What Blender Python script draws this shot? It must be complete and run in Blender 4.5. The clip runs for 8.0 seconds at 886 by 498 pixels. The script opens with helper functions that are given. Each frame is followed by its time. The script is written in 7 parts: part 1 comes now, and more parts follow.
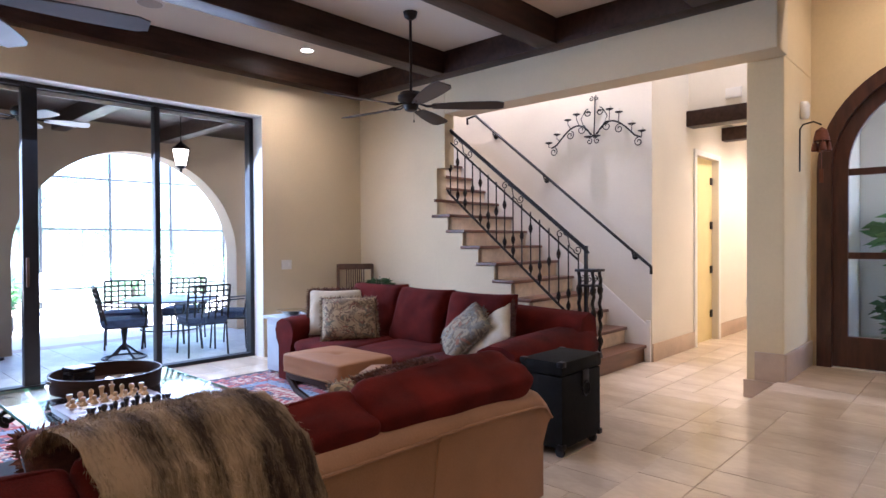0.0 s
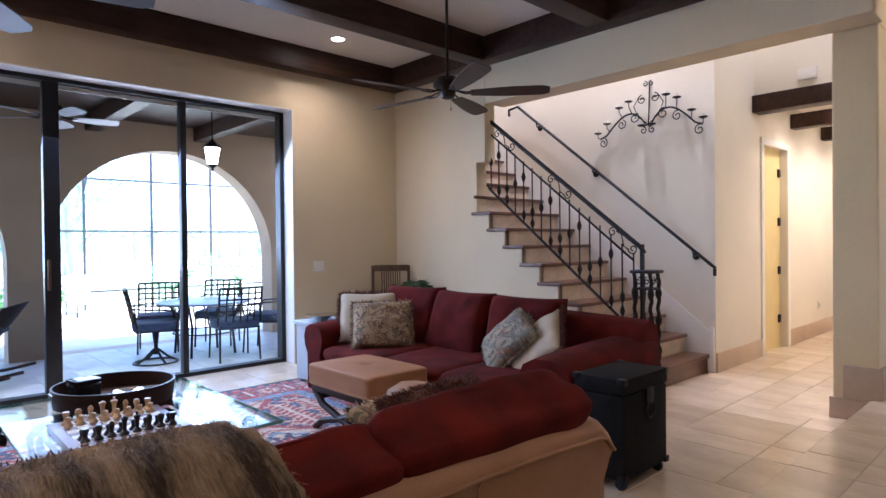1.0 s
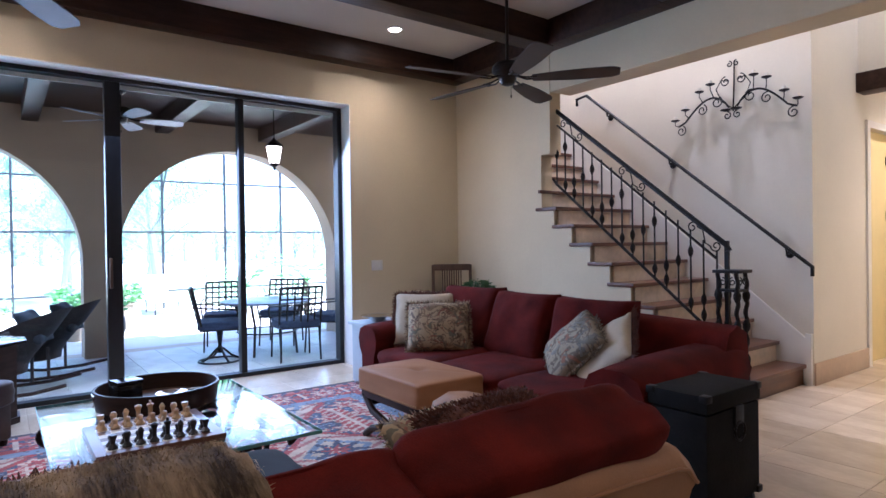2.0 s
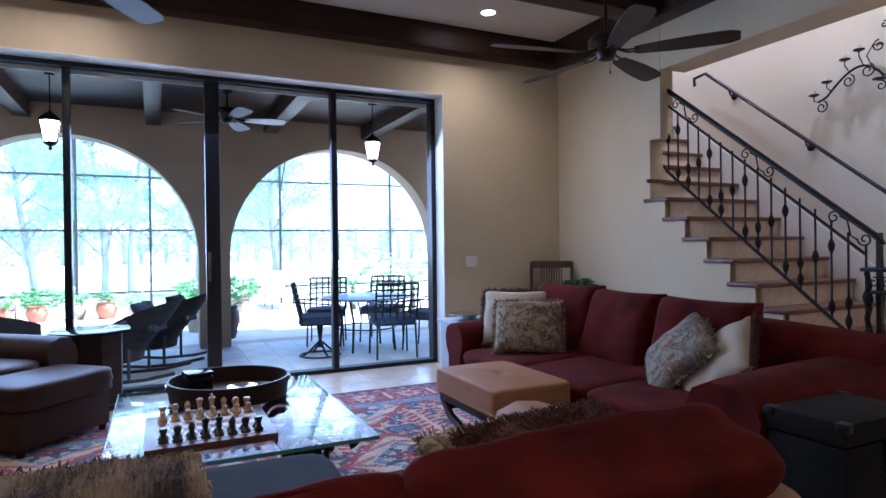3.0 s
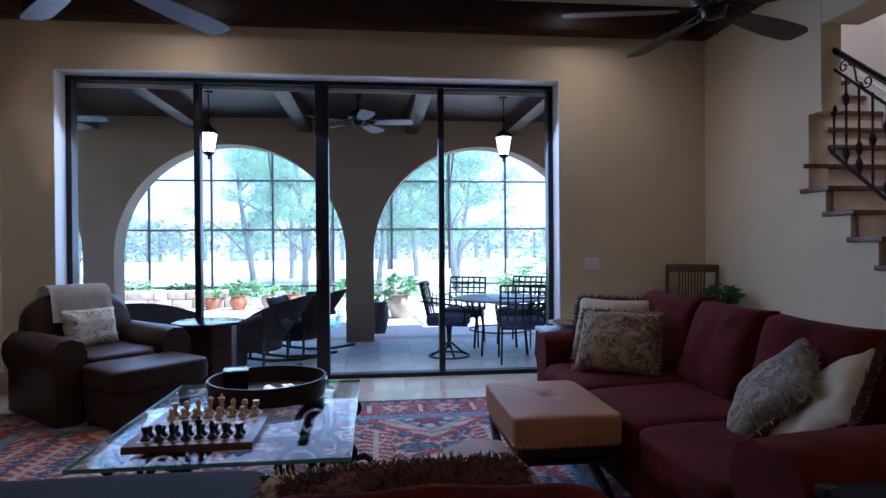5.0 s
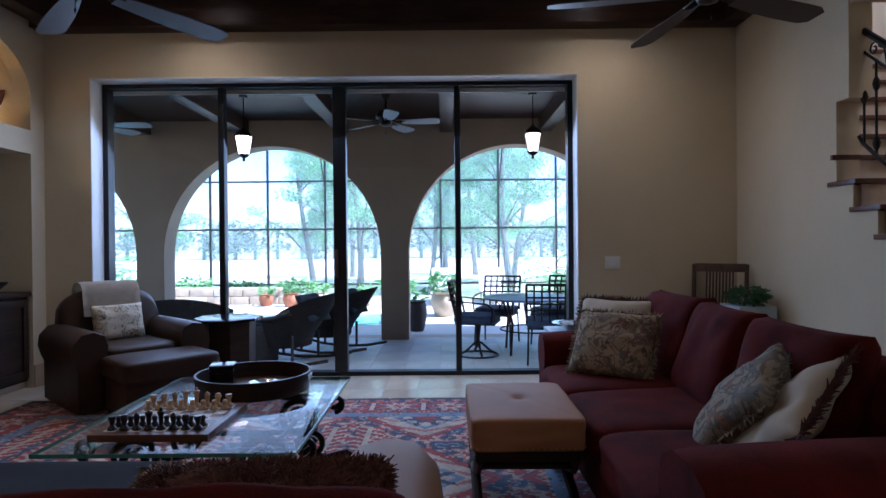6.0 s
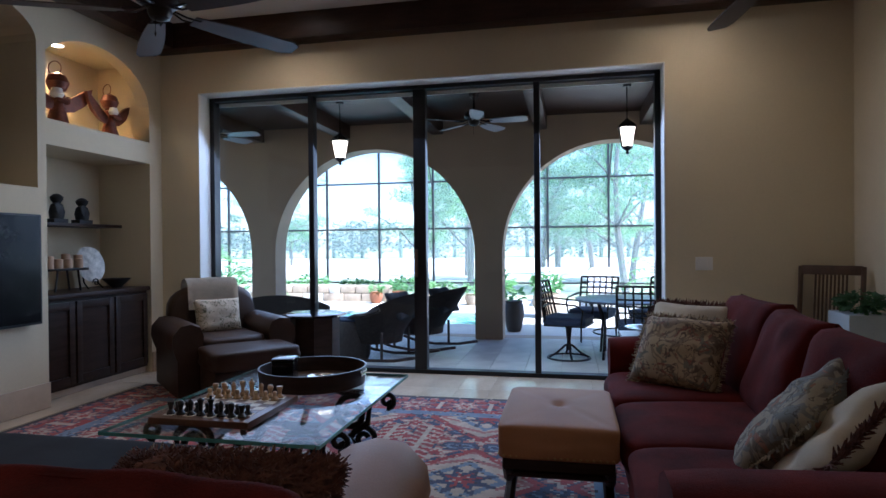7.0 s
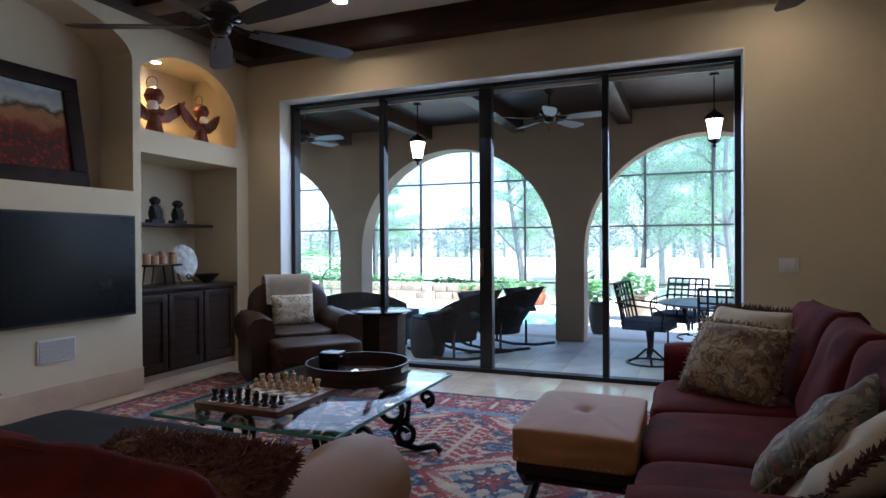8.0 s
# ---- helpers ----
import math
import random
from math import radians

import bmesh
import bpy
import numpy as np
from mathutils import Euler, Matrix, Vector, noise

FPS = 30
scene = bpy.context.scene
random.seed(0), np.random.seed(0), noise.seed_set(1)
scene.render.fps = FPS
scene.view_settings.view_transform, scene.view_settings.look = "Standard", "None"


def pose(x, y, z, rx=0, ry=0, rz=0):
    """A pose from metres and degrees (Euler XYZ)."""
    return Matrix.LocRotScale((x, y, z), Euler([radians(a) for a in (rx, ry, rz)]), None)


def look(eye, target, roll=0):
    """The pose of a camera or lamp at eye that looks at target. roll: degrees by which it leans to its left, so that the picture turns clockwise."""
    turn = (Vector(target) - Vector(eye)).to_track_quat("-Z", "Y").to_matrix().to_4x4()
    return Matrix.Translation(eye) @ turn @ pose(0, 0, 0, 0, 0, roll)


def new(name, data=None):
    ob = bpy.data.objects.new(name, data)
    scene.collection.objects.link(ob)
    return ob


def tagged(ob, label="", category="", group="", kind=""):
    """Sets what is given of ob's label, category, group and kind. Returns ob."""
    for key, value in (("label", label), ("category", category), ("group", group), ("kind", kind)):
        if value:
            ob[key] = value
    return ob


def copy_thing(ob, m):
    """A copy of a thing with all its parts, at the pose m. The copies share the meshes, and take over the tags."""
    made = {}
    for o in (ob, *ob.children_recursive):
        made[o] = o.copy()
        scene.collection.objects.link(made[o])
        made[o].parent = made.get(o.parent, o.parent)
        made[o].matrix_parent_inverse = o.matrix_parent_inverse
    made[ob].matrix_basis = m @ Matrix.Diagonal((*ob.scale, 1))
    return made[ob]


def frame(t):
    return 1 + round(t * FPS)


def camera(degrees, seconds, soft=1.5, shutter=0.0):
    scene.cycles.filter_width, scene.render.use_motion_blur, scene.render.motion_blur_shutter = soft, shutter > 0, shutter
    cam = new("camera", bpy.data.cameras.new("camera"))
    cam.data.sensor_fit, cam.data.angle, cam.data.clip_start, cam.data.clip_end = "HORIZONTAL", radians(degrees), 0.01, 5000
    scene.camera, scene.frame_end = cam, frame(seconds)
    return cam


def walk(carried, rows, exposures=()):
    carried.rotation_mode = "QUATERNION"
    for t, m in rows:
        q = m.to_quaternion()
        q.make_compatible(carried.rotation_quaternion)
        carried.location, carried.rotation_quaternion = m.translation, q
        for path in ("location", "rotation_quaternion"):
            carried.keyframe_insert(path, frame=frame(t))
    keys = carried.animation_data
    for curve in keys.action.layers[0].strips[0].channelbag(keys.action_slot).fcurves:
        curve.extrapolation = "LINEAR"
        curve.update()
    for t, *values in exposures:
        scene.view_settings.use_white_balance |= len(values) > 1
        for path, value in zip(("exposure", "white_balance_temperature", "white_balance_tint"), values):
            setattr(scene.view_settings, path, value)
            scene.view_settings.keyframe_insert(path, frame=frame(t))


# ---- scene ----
cam = camera(72.9, 8.0)
PATH = [
    (0, (0.312, 0.583, 1.343), (-1.046, 2.051, 1.32), -0.3),
    (0.5, (0.132, 0.768, 1.325), (-1.278, 2.187, 1.307), -0.5),
    (1, (-0.004, 0.936, 1.328), (-1.46, 2.308, 1.309), -0.6),
    (2.5, (-0.264, 1.385, 1.27), (-1.969, 2.431, 1.259), -0.8),
    (3, (-0.348, 1.584, 1.246), (-2.152, 2.447, 1.237), -0.7),
    (3.5, (-0.406, 1.788, 1.244), (-2.288, 2.466, 1.236), -0.5),
    (4, (-0.401, 2.023, 1.27), (-2.338, 2.519, 1.25), -0.4),
    (4.5, (-0.436, 2.287, 1.263), (-2.407, 2.623, 1.25), -0.4),
    (6, (-0.431, 3.073, 1.252), (-2.431, 3.066, 1.24), -0.5),
    (6.5, (-0.454, 3.269, 1.248), (-2.445, 3.074, 1.24), -0.5),
    (7, (-0.497, 3.494, 1.256), (-2.454, 3.082, 1.244), -0.5),
    (7.5, (-0.566, 3.68, 1.259), (-2.475, 3.084, 1.245), -0.3),
    (8, (-0.615, 3.88, 1.255), (-2.468, 3.129, 1.242), -0.3),
]
EXPOSURES = [(0.0, 3.5, 5250, 28), (1.2, 3.15, 5150, 26), (2.5, 2.95, 4900, 25), (3.5, 2.4, 4800, 25), (4.5, 1.95, 4850, 27), (6.5, 1.8, 4980, 21), (8.0, 2.0, 5350, 18)]
walk(cam, [(t, look(eye, target, roll)) for t, eye, target, roll in PATH], EXPOSURES)

# ---- world, sun ----
world = bpy.data.worlds.new("sky_world")
scene.world = world
world.use_nodes = True
wn = world.node_tree.nodes
sky = wn.new("ShaderNodeTexSky")
sky.sky_type = "NISHITA"
sky.sun_disc = False
sky.sun_elevation = radians(58)
sky.sun_rotation = radians(20)
world.node_tree.links.new(sky.outputs[0], wn["Background"].inputs[0])
wn["Background"].inputs[1].default_value = 0.15

sun = new("sun", bpy.data.lights.new("sun", "SUN"))
sun.data.energy = 5.0
sun.data.angle = radians(0.6)
sun.data.color = (1.0, 0.95, 0.88)
sun.matrix_world = look((3, 8, 14), (0, 0, 0))


def spot(name, x, y, z, power, size=150, blend=0.9, color=(1.0, 0.74, 0.44), radius=0.05):
    """A recessed ceiling lamp that shines straight down."""
    lamp = new(name, bpy.data.lights.new(name, "SPOT"))
    lamp.data.energy, lamp.data.spot_size, lamp.data.spot_blend = power, radians(size), blend
    lamp.data.color, lamp.data.shadow_soft_size = color, radius
    lamp.location = (x, y, z)
    return lamp


def daylight_fill(name, m, w, h, power, color):
    """An area lamp added at an opening to strengthen its daylight."""
    lamp = new(name, bpy.data.lights.new(name, "AREA"))
    lamp.data.shape, lamp.data.size, lamp.data.size_y = "RECTANGLE", w, h
    lamp.data.energy, lamp.data.color = power, color
    lamp.matrix_world = m
    return lamp


WARM = (1.0, 0.76, 0.47)
# unseen lamp outside the glass doors, added to brighten rug and floor
daylight_fill("daylight_porch", look((-6.6, 2.05, 1.9), (-4.6, 2.05, 0)), 4.4, 2.4, 22, (0.7, 0.84, 1.0))

# ---- materials ----
MATS = {}


def mat(name, color, rough=0.6, metal=0.0, var=0.12, scale=6.0, fine=60.0, bump=0.15, spread=None, stretch=(1, 1, 1), coat=0.0, sheen=0.0, island=0.0, trans=0.0):
    """A node material: base colour varied at two scales, with fine relief."""
    m = bpy.data.materials.new(name)
    m.use_nodes = True
    n, l = m.node_tree.nodes, m.node_tree.links
    b = n["Principled BSDF"]
    tc = n.new("ShaderNodeTexCoord")
    mp = n.new("ShaderNodeMapping")
    mp.inputs["Scale"].default_value = stretch
    l.new(tc.outputs["Object"], mp.inputs[0])
    big, small = n.new("ShaderNodeTexNoise"), n.new("ShaderNodeTexNoise")
    big.inputs["Scale"].default_value, small.inputs["Scale"].default_value = scale, fine
    big.inputs["Detail"].default_value, small.inputs["Detail"].default_value = 4, 3
    l.new(mp.outputs[0], big.inputs[0]), l.new(mp.outputs[0], small.inputs[0])
    mix = n.new("ShaderNodeMath")
    mix.operation = "MULTIPLY_ADD"
    l.new(small.outputs[0], mix.inputs[0])
    mix.inputs[1].default_value = 0.35
    l.new(big.outputs[0], mix.inputs[2])
    ramp = n.new("ShaderNodeValToRGB")
    e = ramp.color_ramp.elements
    lo = spread[0] if spread else tuple(c * (1 - var) for c in color)
    hi = spread[1] if spread else tuple(min(1, c * (1 + var)) for c in color)
    e[0].position, e[0].color = (0.6 if spread else 0.45), (*lo, 1)
    e[1].position, e[1].color = (0.75 if spread else 0.9), (*hi, 1)
    l.new(mix.outputs[0], ramp.inputs[0])
    out = ramp.outputs[0]
    if island:
        info, hsv, mm = n.new("ShaderNodeObjectInfo"), n.new("ShaderNodeHueSaturation"), n.new("ShaderNodeMapRange")
        mm.inputs[3].default_value, mm.inputs[4].default_value = 1 - island, 1 + island
        l.new(info.outputs["Random"], mm.inputs[0]), l.new(mm.outputs[0], hsv.inputs["Value"]), l.new(out, hsv.inputs["Color"])
        out = hsv.outputs[0]
    l.new(out, b.inputs["Base Color"])
    b.inputs["Roughness"].default_value, b.inputs["Metallic"].default_value = rough, metal
    b.inputs["Coat Weight"].default_value, b.inputs["Sheen Weight"].default_value = coat, sheen
    b.inputs["Transmission Weight"].default_value = trans
    if bump:
        bp = n.new("ShaderNodeBump")
        bp.inputs["Strength"].default_value, bp.inputs["Distance"].default_value = bump, 0.01
        l.new(mix.outputs[0], bp.inputs["Height"]), l.new(bp.outputs[0], b.inputs["Normal"])
    MATS[name] = m
    return m


def glow(name, color, strength):
    m = bpy.data.materials.new(name)
    m.use_nodes = True
    b = m.node_tree.nodes["Principled BSDF"]
    b.inputs["Base Color"].default_value = (*color, 1)
    b.inputs["Emission Color"].default_value, b.inputs["Emission Strength"].default_value = (*color, 1), strength
    MATS[name] = m
    return m


def clear(name, color, gloss=0.04, rough=0.0):
    """Thin clear glass: see-through with a little mirror gloss that grows at grazing angles."""
    m = bpy.data.materials.new(name)
    m.use_nodes = True
    n, l = m.node_tree.nodes, m.node_tree.links
    n.remove(n["Principled BSDF"])
    t, g, x, f = n.new("ShaderNodeBsdfTransparent"), n.new("ShaderNodeBsdfGlossy"), n.new("ShaderNodeMixShader"), n.new("ShaderNodeLayerWeight")
    t.inputs[0].default_value = (*color, 1)
    g.inputs["Roughness"].default_value = rough
    f.inputs["Blend"].default_value = 0.5
    pw, ma = n.new("ShaderNodeMath"), n.new("ShaderNodeMath")
    pw.operation, ma.operation = "POWER", "MULTIPLY_ADD"
    pw.inputs[1].default_value, ma.inputs[1].default_value, ma.inputs[2].default_value = 5.0, 1 - gloss, gloss
    l.new(f.outputs["Facing"], pw.inputs[0]), l.new(pw.outputs[0], ma.inputs[0])
    l.new(ma.outputs[0], x.inputs[0]), l.new(t.outputs[0], x.inputs[1]), l.new(g.outputs[0], x.inputs[2])
    l.new(x.outputs[0], n["Material Output"].inputs[0])
    MATS[name] = m
    return m


plaster = mat("plaster_cream", (0.63, 0.54, 0.37), 0.85, var=0.05, scale=1.3, fine=45, bump=0.12)
plaster_hall = mat("plaster_pale", (0.74, 0.70, 0.60), 0.85, var=0.04, scale=1.3, fine=45, bump=0.1)
plaster_entry = mat("plaster_straw", (0.66, 0.54, 0.32), 0.85, var=0.06, scale=1.3, fine=45, bump=0.12)
ceiling_paint = mat("ceiling_paint", (0.66, 0.61, 0.53), 0.9, var=0.04, scale=1.0, fine=60, bump=0.08)
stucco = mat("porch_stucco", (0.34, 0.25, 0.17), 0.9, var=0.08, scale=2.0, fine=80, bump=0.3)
trim_white = mat("white_trim_paint", (0.78, 0.77, 0.74), 0.45, var=0.03, scale=3, bump=0.03)
beam_wood = mat("dark_beam_wood", (0.035, 0.017, 0.011), 0.42, var=0.5, scale=3, fine=25, bump=0.25, stretch=(6, 1, 6))
dark_wood = mat("dark_stained_wood", (0.03, 0.016, 0.011), 0.4, var=0.45, scale=4, fine=30, bump=0.12, stretch=(1, 1, 6))
door_wood = mat("mahogany_door_wood", (0.055, 0.02, 0.012), 0.35, var=0.4, scale=4, fine=30, bump=0.12, stretch=(6, 6, 1))
tread_wood = mat("stair_tread_wood", (0.11, 0.045, 0.022), 0.35, var=0.3, scale=3, fine=30, bump=0.08, stretch=(6, 1, 6), island=0.12)
mid_wood = mat("brown_chair_wood", (0.085, 0.045, 0.025), 0.4, var=0.3, scale=4, fine=30, bump=0.1, stretch=(4, 4, 1))
travertine = mat("travertine", (0.58, 0.47, 0.34), 0.16, var=0.14, scale=2.2, fine=16, bump=0.06, stretch=(1, 2.2, 1), island=0.1)
travertine_base = mat("travertine_base", (0.5, 0.38, 0.27), 0.3, var=0.12, scale=3, fine=20, bump=0.06)
riser_stone = mat("riser_stone", (0.6, 0.5, 0.38), 0.4, var=0.18, scale=5, fine=20, bump=0.08)
grout = mat("grout", (0.42, 0.34, 0.25), 0.9, var=0.1, scale=8, bump=0.1)
iron = mat("black_iron", (0.018, 0.016, 0.015), 0.45, 0.7, var=0.3, scale=20, bump=0.15)
bronze_frame = mat("dark_bronze_frame", (0.012, 0.012, 0.014), 0.4, 0.3, var=0.2, scale=10, bump=0.03)
red_fabric = mat("red_chenille", (0.082, 0.0062, 0.0032), 0.95, var=0.45, scale=5, fine=180, bump=0.5)
tan_leather = mat("tan_leather", (0.33, 0.18, 0.095), 0.52, var=0.16, scale=3, fine=140, bump=0.2)
brown_leather = mat("brown_leather", (0.042, 0.022, 0.013), 0.45, var=0.25, scale=4, fine=140, bump=0.2)
camel_leather = mat("camel_leather", (0.36, 0.175, 0.08), 0.6, var=0.12, scale=3, fine=160, bump=0.12)
grey_leather = mat("slate_leather", (0.022, 0.025, 0.03), 0.85, var=0.25, scale=4, fine=140, bump=0.25)
cream_cloth = mat("cream_linen", (0.5, 0.42, 0.3), 0.9, var=0.08, scale=10, fine=300, bump=0.25)
fringe_brown = mat("brown_fringe", (0.1, 0.035, 0.02), 0.9, var=0.5, scale=40, fine=200, bump=0.4)
trunk_black = mat("worn_black_trunk", (0.006, 0.0055, 0.0045), 0.8, var=0.5, scale=9, fine=60, bump=0.3)
white_paint_worn = mat("pale_blue_paint", (0.42, 0.48, 0.52), 0.55, var=0.08, scale=5, bump=0.06)
pewter = mat("pewter", (0.6, 0.58, 0.54), 0.38, 0.9, var=0.3, scale=18, fine=60, bump=0.3)
silver = mat("silver", (0.75, 0.73, 0.68), 0.15, 1.0, var=0.1, scale=8, bump=0.05)
black_gloss = mat("black_gloss", (0.006, 0.006, 0.007), 0.12, var=0.1, scale=3, bump=0.0)
screen_black = mat("switched_off_screen", (0.004, 0.004, 0.005), 0.2, var=0.1, scale=3, bump=0.0)
screen_black.node_tree.nodes["Principled BSDF"].inputs["Specular IOR Level"].default_value = 0.12
black_matt = mat("black_matt", (0.012, 0.012, 0.012), 0.6, var=0.2, scale=8, bump=0.05)
brass = mat("brass", (0.45, 0.3, 0.12), 0.3, 1.0, var=0.15, scale=10, bump=0.05)
white_plastic = mat("white_plastic", (0.72, 0.71, 0.68), 0.4, var=0.02, scale=10, bump=0.0)
speaker_grey = mat("speaker_cloth", (0.42, 0.4, 0.36), 0.8, var=0.1, scale=60, fine=300, bump=0.2)
porch_stone = mat("porch_pavers", (0.46, 0.43, 0.38), 0.45, var=0.2, scale=3, fine=25, bump=0.1, island=0.12)
deck_stone = mat("deck_stone", (0.56, 0.53, 0.46), 0.7, var=0.12, scale=1.2, fine=15, bump=0.1)
wicker = mat("dark_wicker", (0.03, 0.022, 0.018), 0.6, var=0.5, scale=40, fine=150, bump=0.5)
navy_cloth = mat("navy_cushion", (0.035, 0.05, 0.09), 0.85, var=0.2, scale=20, fine=200, bump=0.2)
terracotta = mat("terracotta", (0.36, 0.14, 0.07), 0.8, var=0.2, scale=6, fine=50, bump=0.2)
clay_pot = mat("sand_clay", (0.42, 0.34, 0.25), 0.8, var=0.2, scale=6, fine=50, bump=0.2)


def leafy(name, color):
    """Thin leaves that let some sunlight through."""
    m = mat(name, color, 0.55, var=0.45, scale=2, fine=12, bump=0.05)
    n, l = m.node_tree.nodes, m.node_tree.links
    t, x = n.new("ShaderNodeBsdfTranslucent"), n.new("ShaderNodeMixShader")
    t.inputs[0].default_value = (*[min(1, c * 1.9) for c in color], 1)
    x.inputs[0].default_value = 0.45
    l.new(n["Principled BSDF"].outputs[0], x.inputs[1]), l.new(t.outputs[0], x.inputs[2]), l.new(x.outputs[0], n["Material Output"].inputs[0])
    return m


for plain_m in (dark_wood, red_fabric, trunk_black, beam_wood, grey_leather, camel_leather, tan_leather, brown_leather):
    plain_m.node_tree.nodes["Principled BSDF"].inputs["Specular IOR Level"].default_value = 0.2
leaf_dark = leafy("leaf_dark", (0.045, 0.1, 0.04))
leaf_mid = leafy("leaf_mid", (0.1, 0.22, 0.08))
leaf_light = leafy("leaf_light", (0.16, 0.31, 0.12))
bark = mat("bark", (0.12, 0.1, 0.08), 0.9, var=0.4, scale=6, fine=40, bump=0.5, stretch=(1, 1, 0.3))
grass_m = mat("lawn", (0.3, 0.34, 0.2), 0.9, var=0.3, scale=0.25, fine=8, bump=0.2)
# base colour paled and greyed to put distance haze into the woods
far_wood = mat("far_foliage_hazed", (0.14, 0.2, 0.16), 0.9, var=0.4, scale=0.3, fine=3, bump=0.2)
ceramic = mat("candle_wax", (0.45, 0.29, 0.18), 0.5, var=0.12, scale=20, bump=0.05)
angel_copper = mat("copper_figure", (0.16, 0.05, 0.025), 0.45, 0.4, var=0.35, scale=14, fine=60, bump=0.2)
candle_white = mat("white_wax", (0.75, 0.72, 0.64), 0.5, var=0.05, scale=20, bump=0.05)
chess_light = mat("boxwood", (0.5, 0.33, 0.16), 0.35, var=0.2, scale=20, bump=0.05)
chess_dark = mat("ebony", (0.015, 0.012, 0.011), 0.3, var=0.3, scale=20, bump=0.05)
chess_board = mat("chess_board_wood", (0.12, 0.05, 0.025), 0.3, var=0.3, scale=8, bump=0.05)
throw_cream = mat("cream_throw", (0.55, 0.47, 0.36), 0.95, var=0.12, scale=12, fine=150, bump=0.5)
pool_water = mat("pool_water", (0.12, 0.42, 0.48), 0.06, var=0.1, scale=2, fine=9, bump=0.15)
glass = clear("window_glass", (0.95, 0.97, 0.97), 0.022)
table_glass = clear("table_glass", (0.93, 0.98, 0.965), 0.05)
glass_edge = mat("green_glass_edge", (0.12, 0.32, 0.27), 0.15, var=0.1, scale=5, bump=0.0)
lamp_glow = glow("lamp_lens", (1.0, 0.86, 0.62), 14.0)
lantern_glow = glow("lantern_glass", (1.0, 0.82, 0.58), 1.7)

fur = mat("striped_fur", (0.3, 0.2, 0.12), 0.95, scale=2.4, fine=38, bump=1.0, spread=((0.045, 0.026, 0.014), (0.44, 0.31, 0.17)), stretch=(0.5, 4.6, 0.5), sheen=0.05)
fe = fur.node_tree.nodes["Color Ramp"].color_ramp.elements
fe[0].position, fe[1].position = 0.54, 0.8


def floral(name, ground, marks):
    """A printed cloth: ground colour with blotches of several colours."""
    m = mat(name, ground, 0.9, var=0.06, scale=14, fine=300, bump=0.25)
    n, l = m.node_tree.nodes, m.node_tree.links
    b, tc = n["Principled BSDF"], n["Texture Coordinate"]
    out = b.inputs["Base Color"].links[0].from_socket
    for i, (col, sc, lo, band) in enumerate(marks):
        tx, rp, mx = n.new("ShaderNodeTexNoise"), n.new("ShaderNodeValToRGB"), n.new("ShaderNodeMix")
        tx.inputs["Scale"].default_value, tx.inputs["Detail"].default_value, tx.inputs["Distortion"].default_value = sc, 2.0, 1.6
        mp = n.new("ShaderNodeMapping")
        mp.inputs["Location"].default_value = (i * 3.7, i * 1.9, i * 5.3)
        l.new(tc.outputs["Object"], mp.inputs[0]), l.new(mp.outputs[0], tx.inputs[0])
        rp.color_ramp.elements[0].position, rp.color_ramp.elements[1].position = lo, lo + 0.02
        if band:
            end = rp.color_ramp.elements.new(lo + band)
            end.color = (1, 1, 1, 1)
            rp.color_ramp.elements.new(lo + band + 0.02).color = (0, 0, 0, 1)
        l.new(tx.outputs[0], rp.inputs[0])
        mx.data_type = "RGBA"
        l.new(rp.outputs[0], mx.inputs["Factor"]), l.new(out, mx.inputs["A"])
        mx.inputs["B"].default_value = (*col, 1)
        out = mx.outputs["Result"]
    l.new(out, b.inputs["Base Color"])
    return m


floral_cloth = floral("floral_print", (0.4, 0.31, 0.19), [((0.24, 0.18, 0.115), 6, 0.46, 0.09), ((0.16, 0.15, 0.11), 9, 0.58, 0), ((0.24, 0.1, 0.07), 12, 0.63, 0), ((0.12, 0.085, 0.06), 11, 0.53, 0.05)])
floral_dark = floral("floral_tapestry", (0.3, 0.25, 0.17), [((0.15, 0.12, 0.085), 6, 0.45, 0.09), ((0.18, 0.17, 0.14), 8, 0.57, 0), ((0.26, 0.12, 0.07), 11, 0.63, 0), ((0.09, 0.07, 0.05), 13, 0.57, 0.03)])
tree_print = floral("palm_print", (0.58, 0.5, 0.38), [((0.14, 0.13, 0.08), 13, 0.54, 0.05)])


# ---- mesh helpers ----
def box(bm, x0, x1, y0, y1, z0, z1, bevel=0.0):
    g = bmesh.ops.create_cube(bm, size=1, matrix=Matrix.LocRotScale(((x0 + x1) / 2, (y0 + y1) / 2, (z0 + z1) / 2), None, (abs(x1 - x0), abs(y1 - y0), abs(z1 - z0))))
    if bevel:
        edges = list({e for v in g["verts"] for e in v.link_edges})
        bmesh.ops.bevel(bm, geom=edges, offset=bevel, segments=2, affect="EDGES", profile=0.6)
    return bm


def obox(bm, m, sx, sy, sz, bevel=0.0):
    """A box of that size centred on the pose m."""
    g = bmesh.ops.create_cube(bm, size=1, matrix=m @ Matrix.Diagonal((sx, sy, sz, 1)))
    if bevel:
        edges = list({e for v in g["verts"] for e in v.link_edges})
        bmesh.ops.bevel(bm, geom=edges, offset=bevel, segments=2, affect="EDGES", profile=0.6)
    return bm


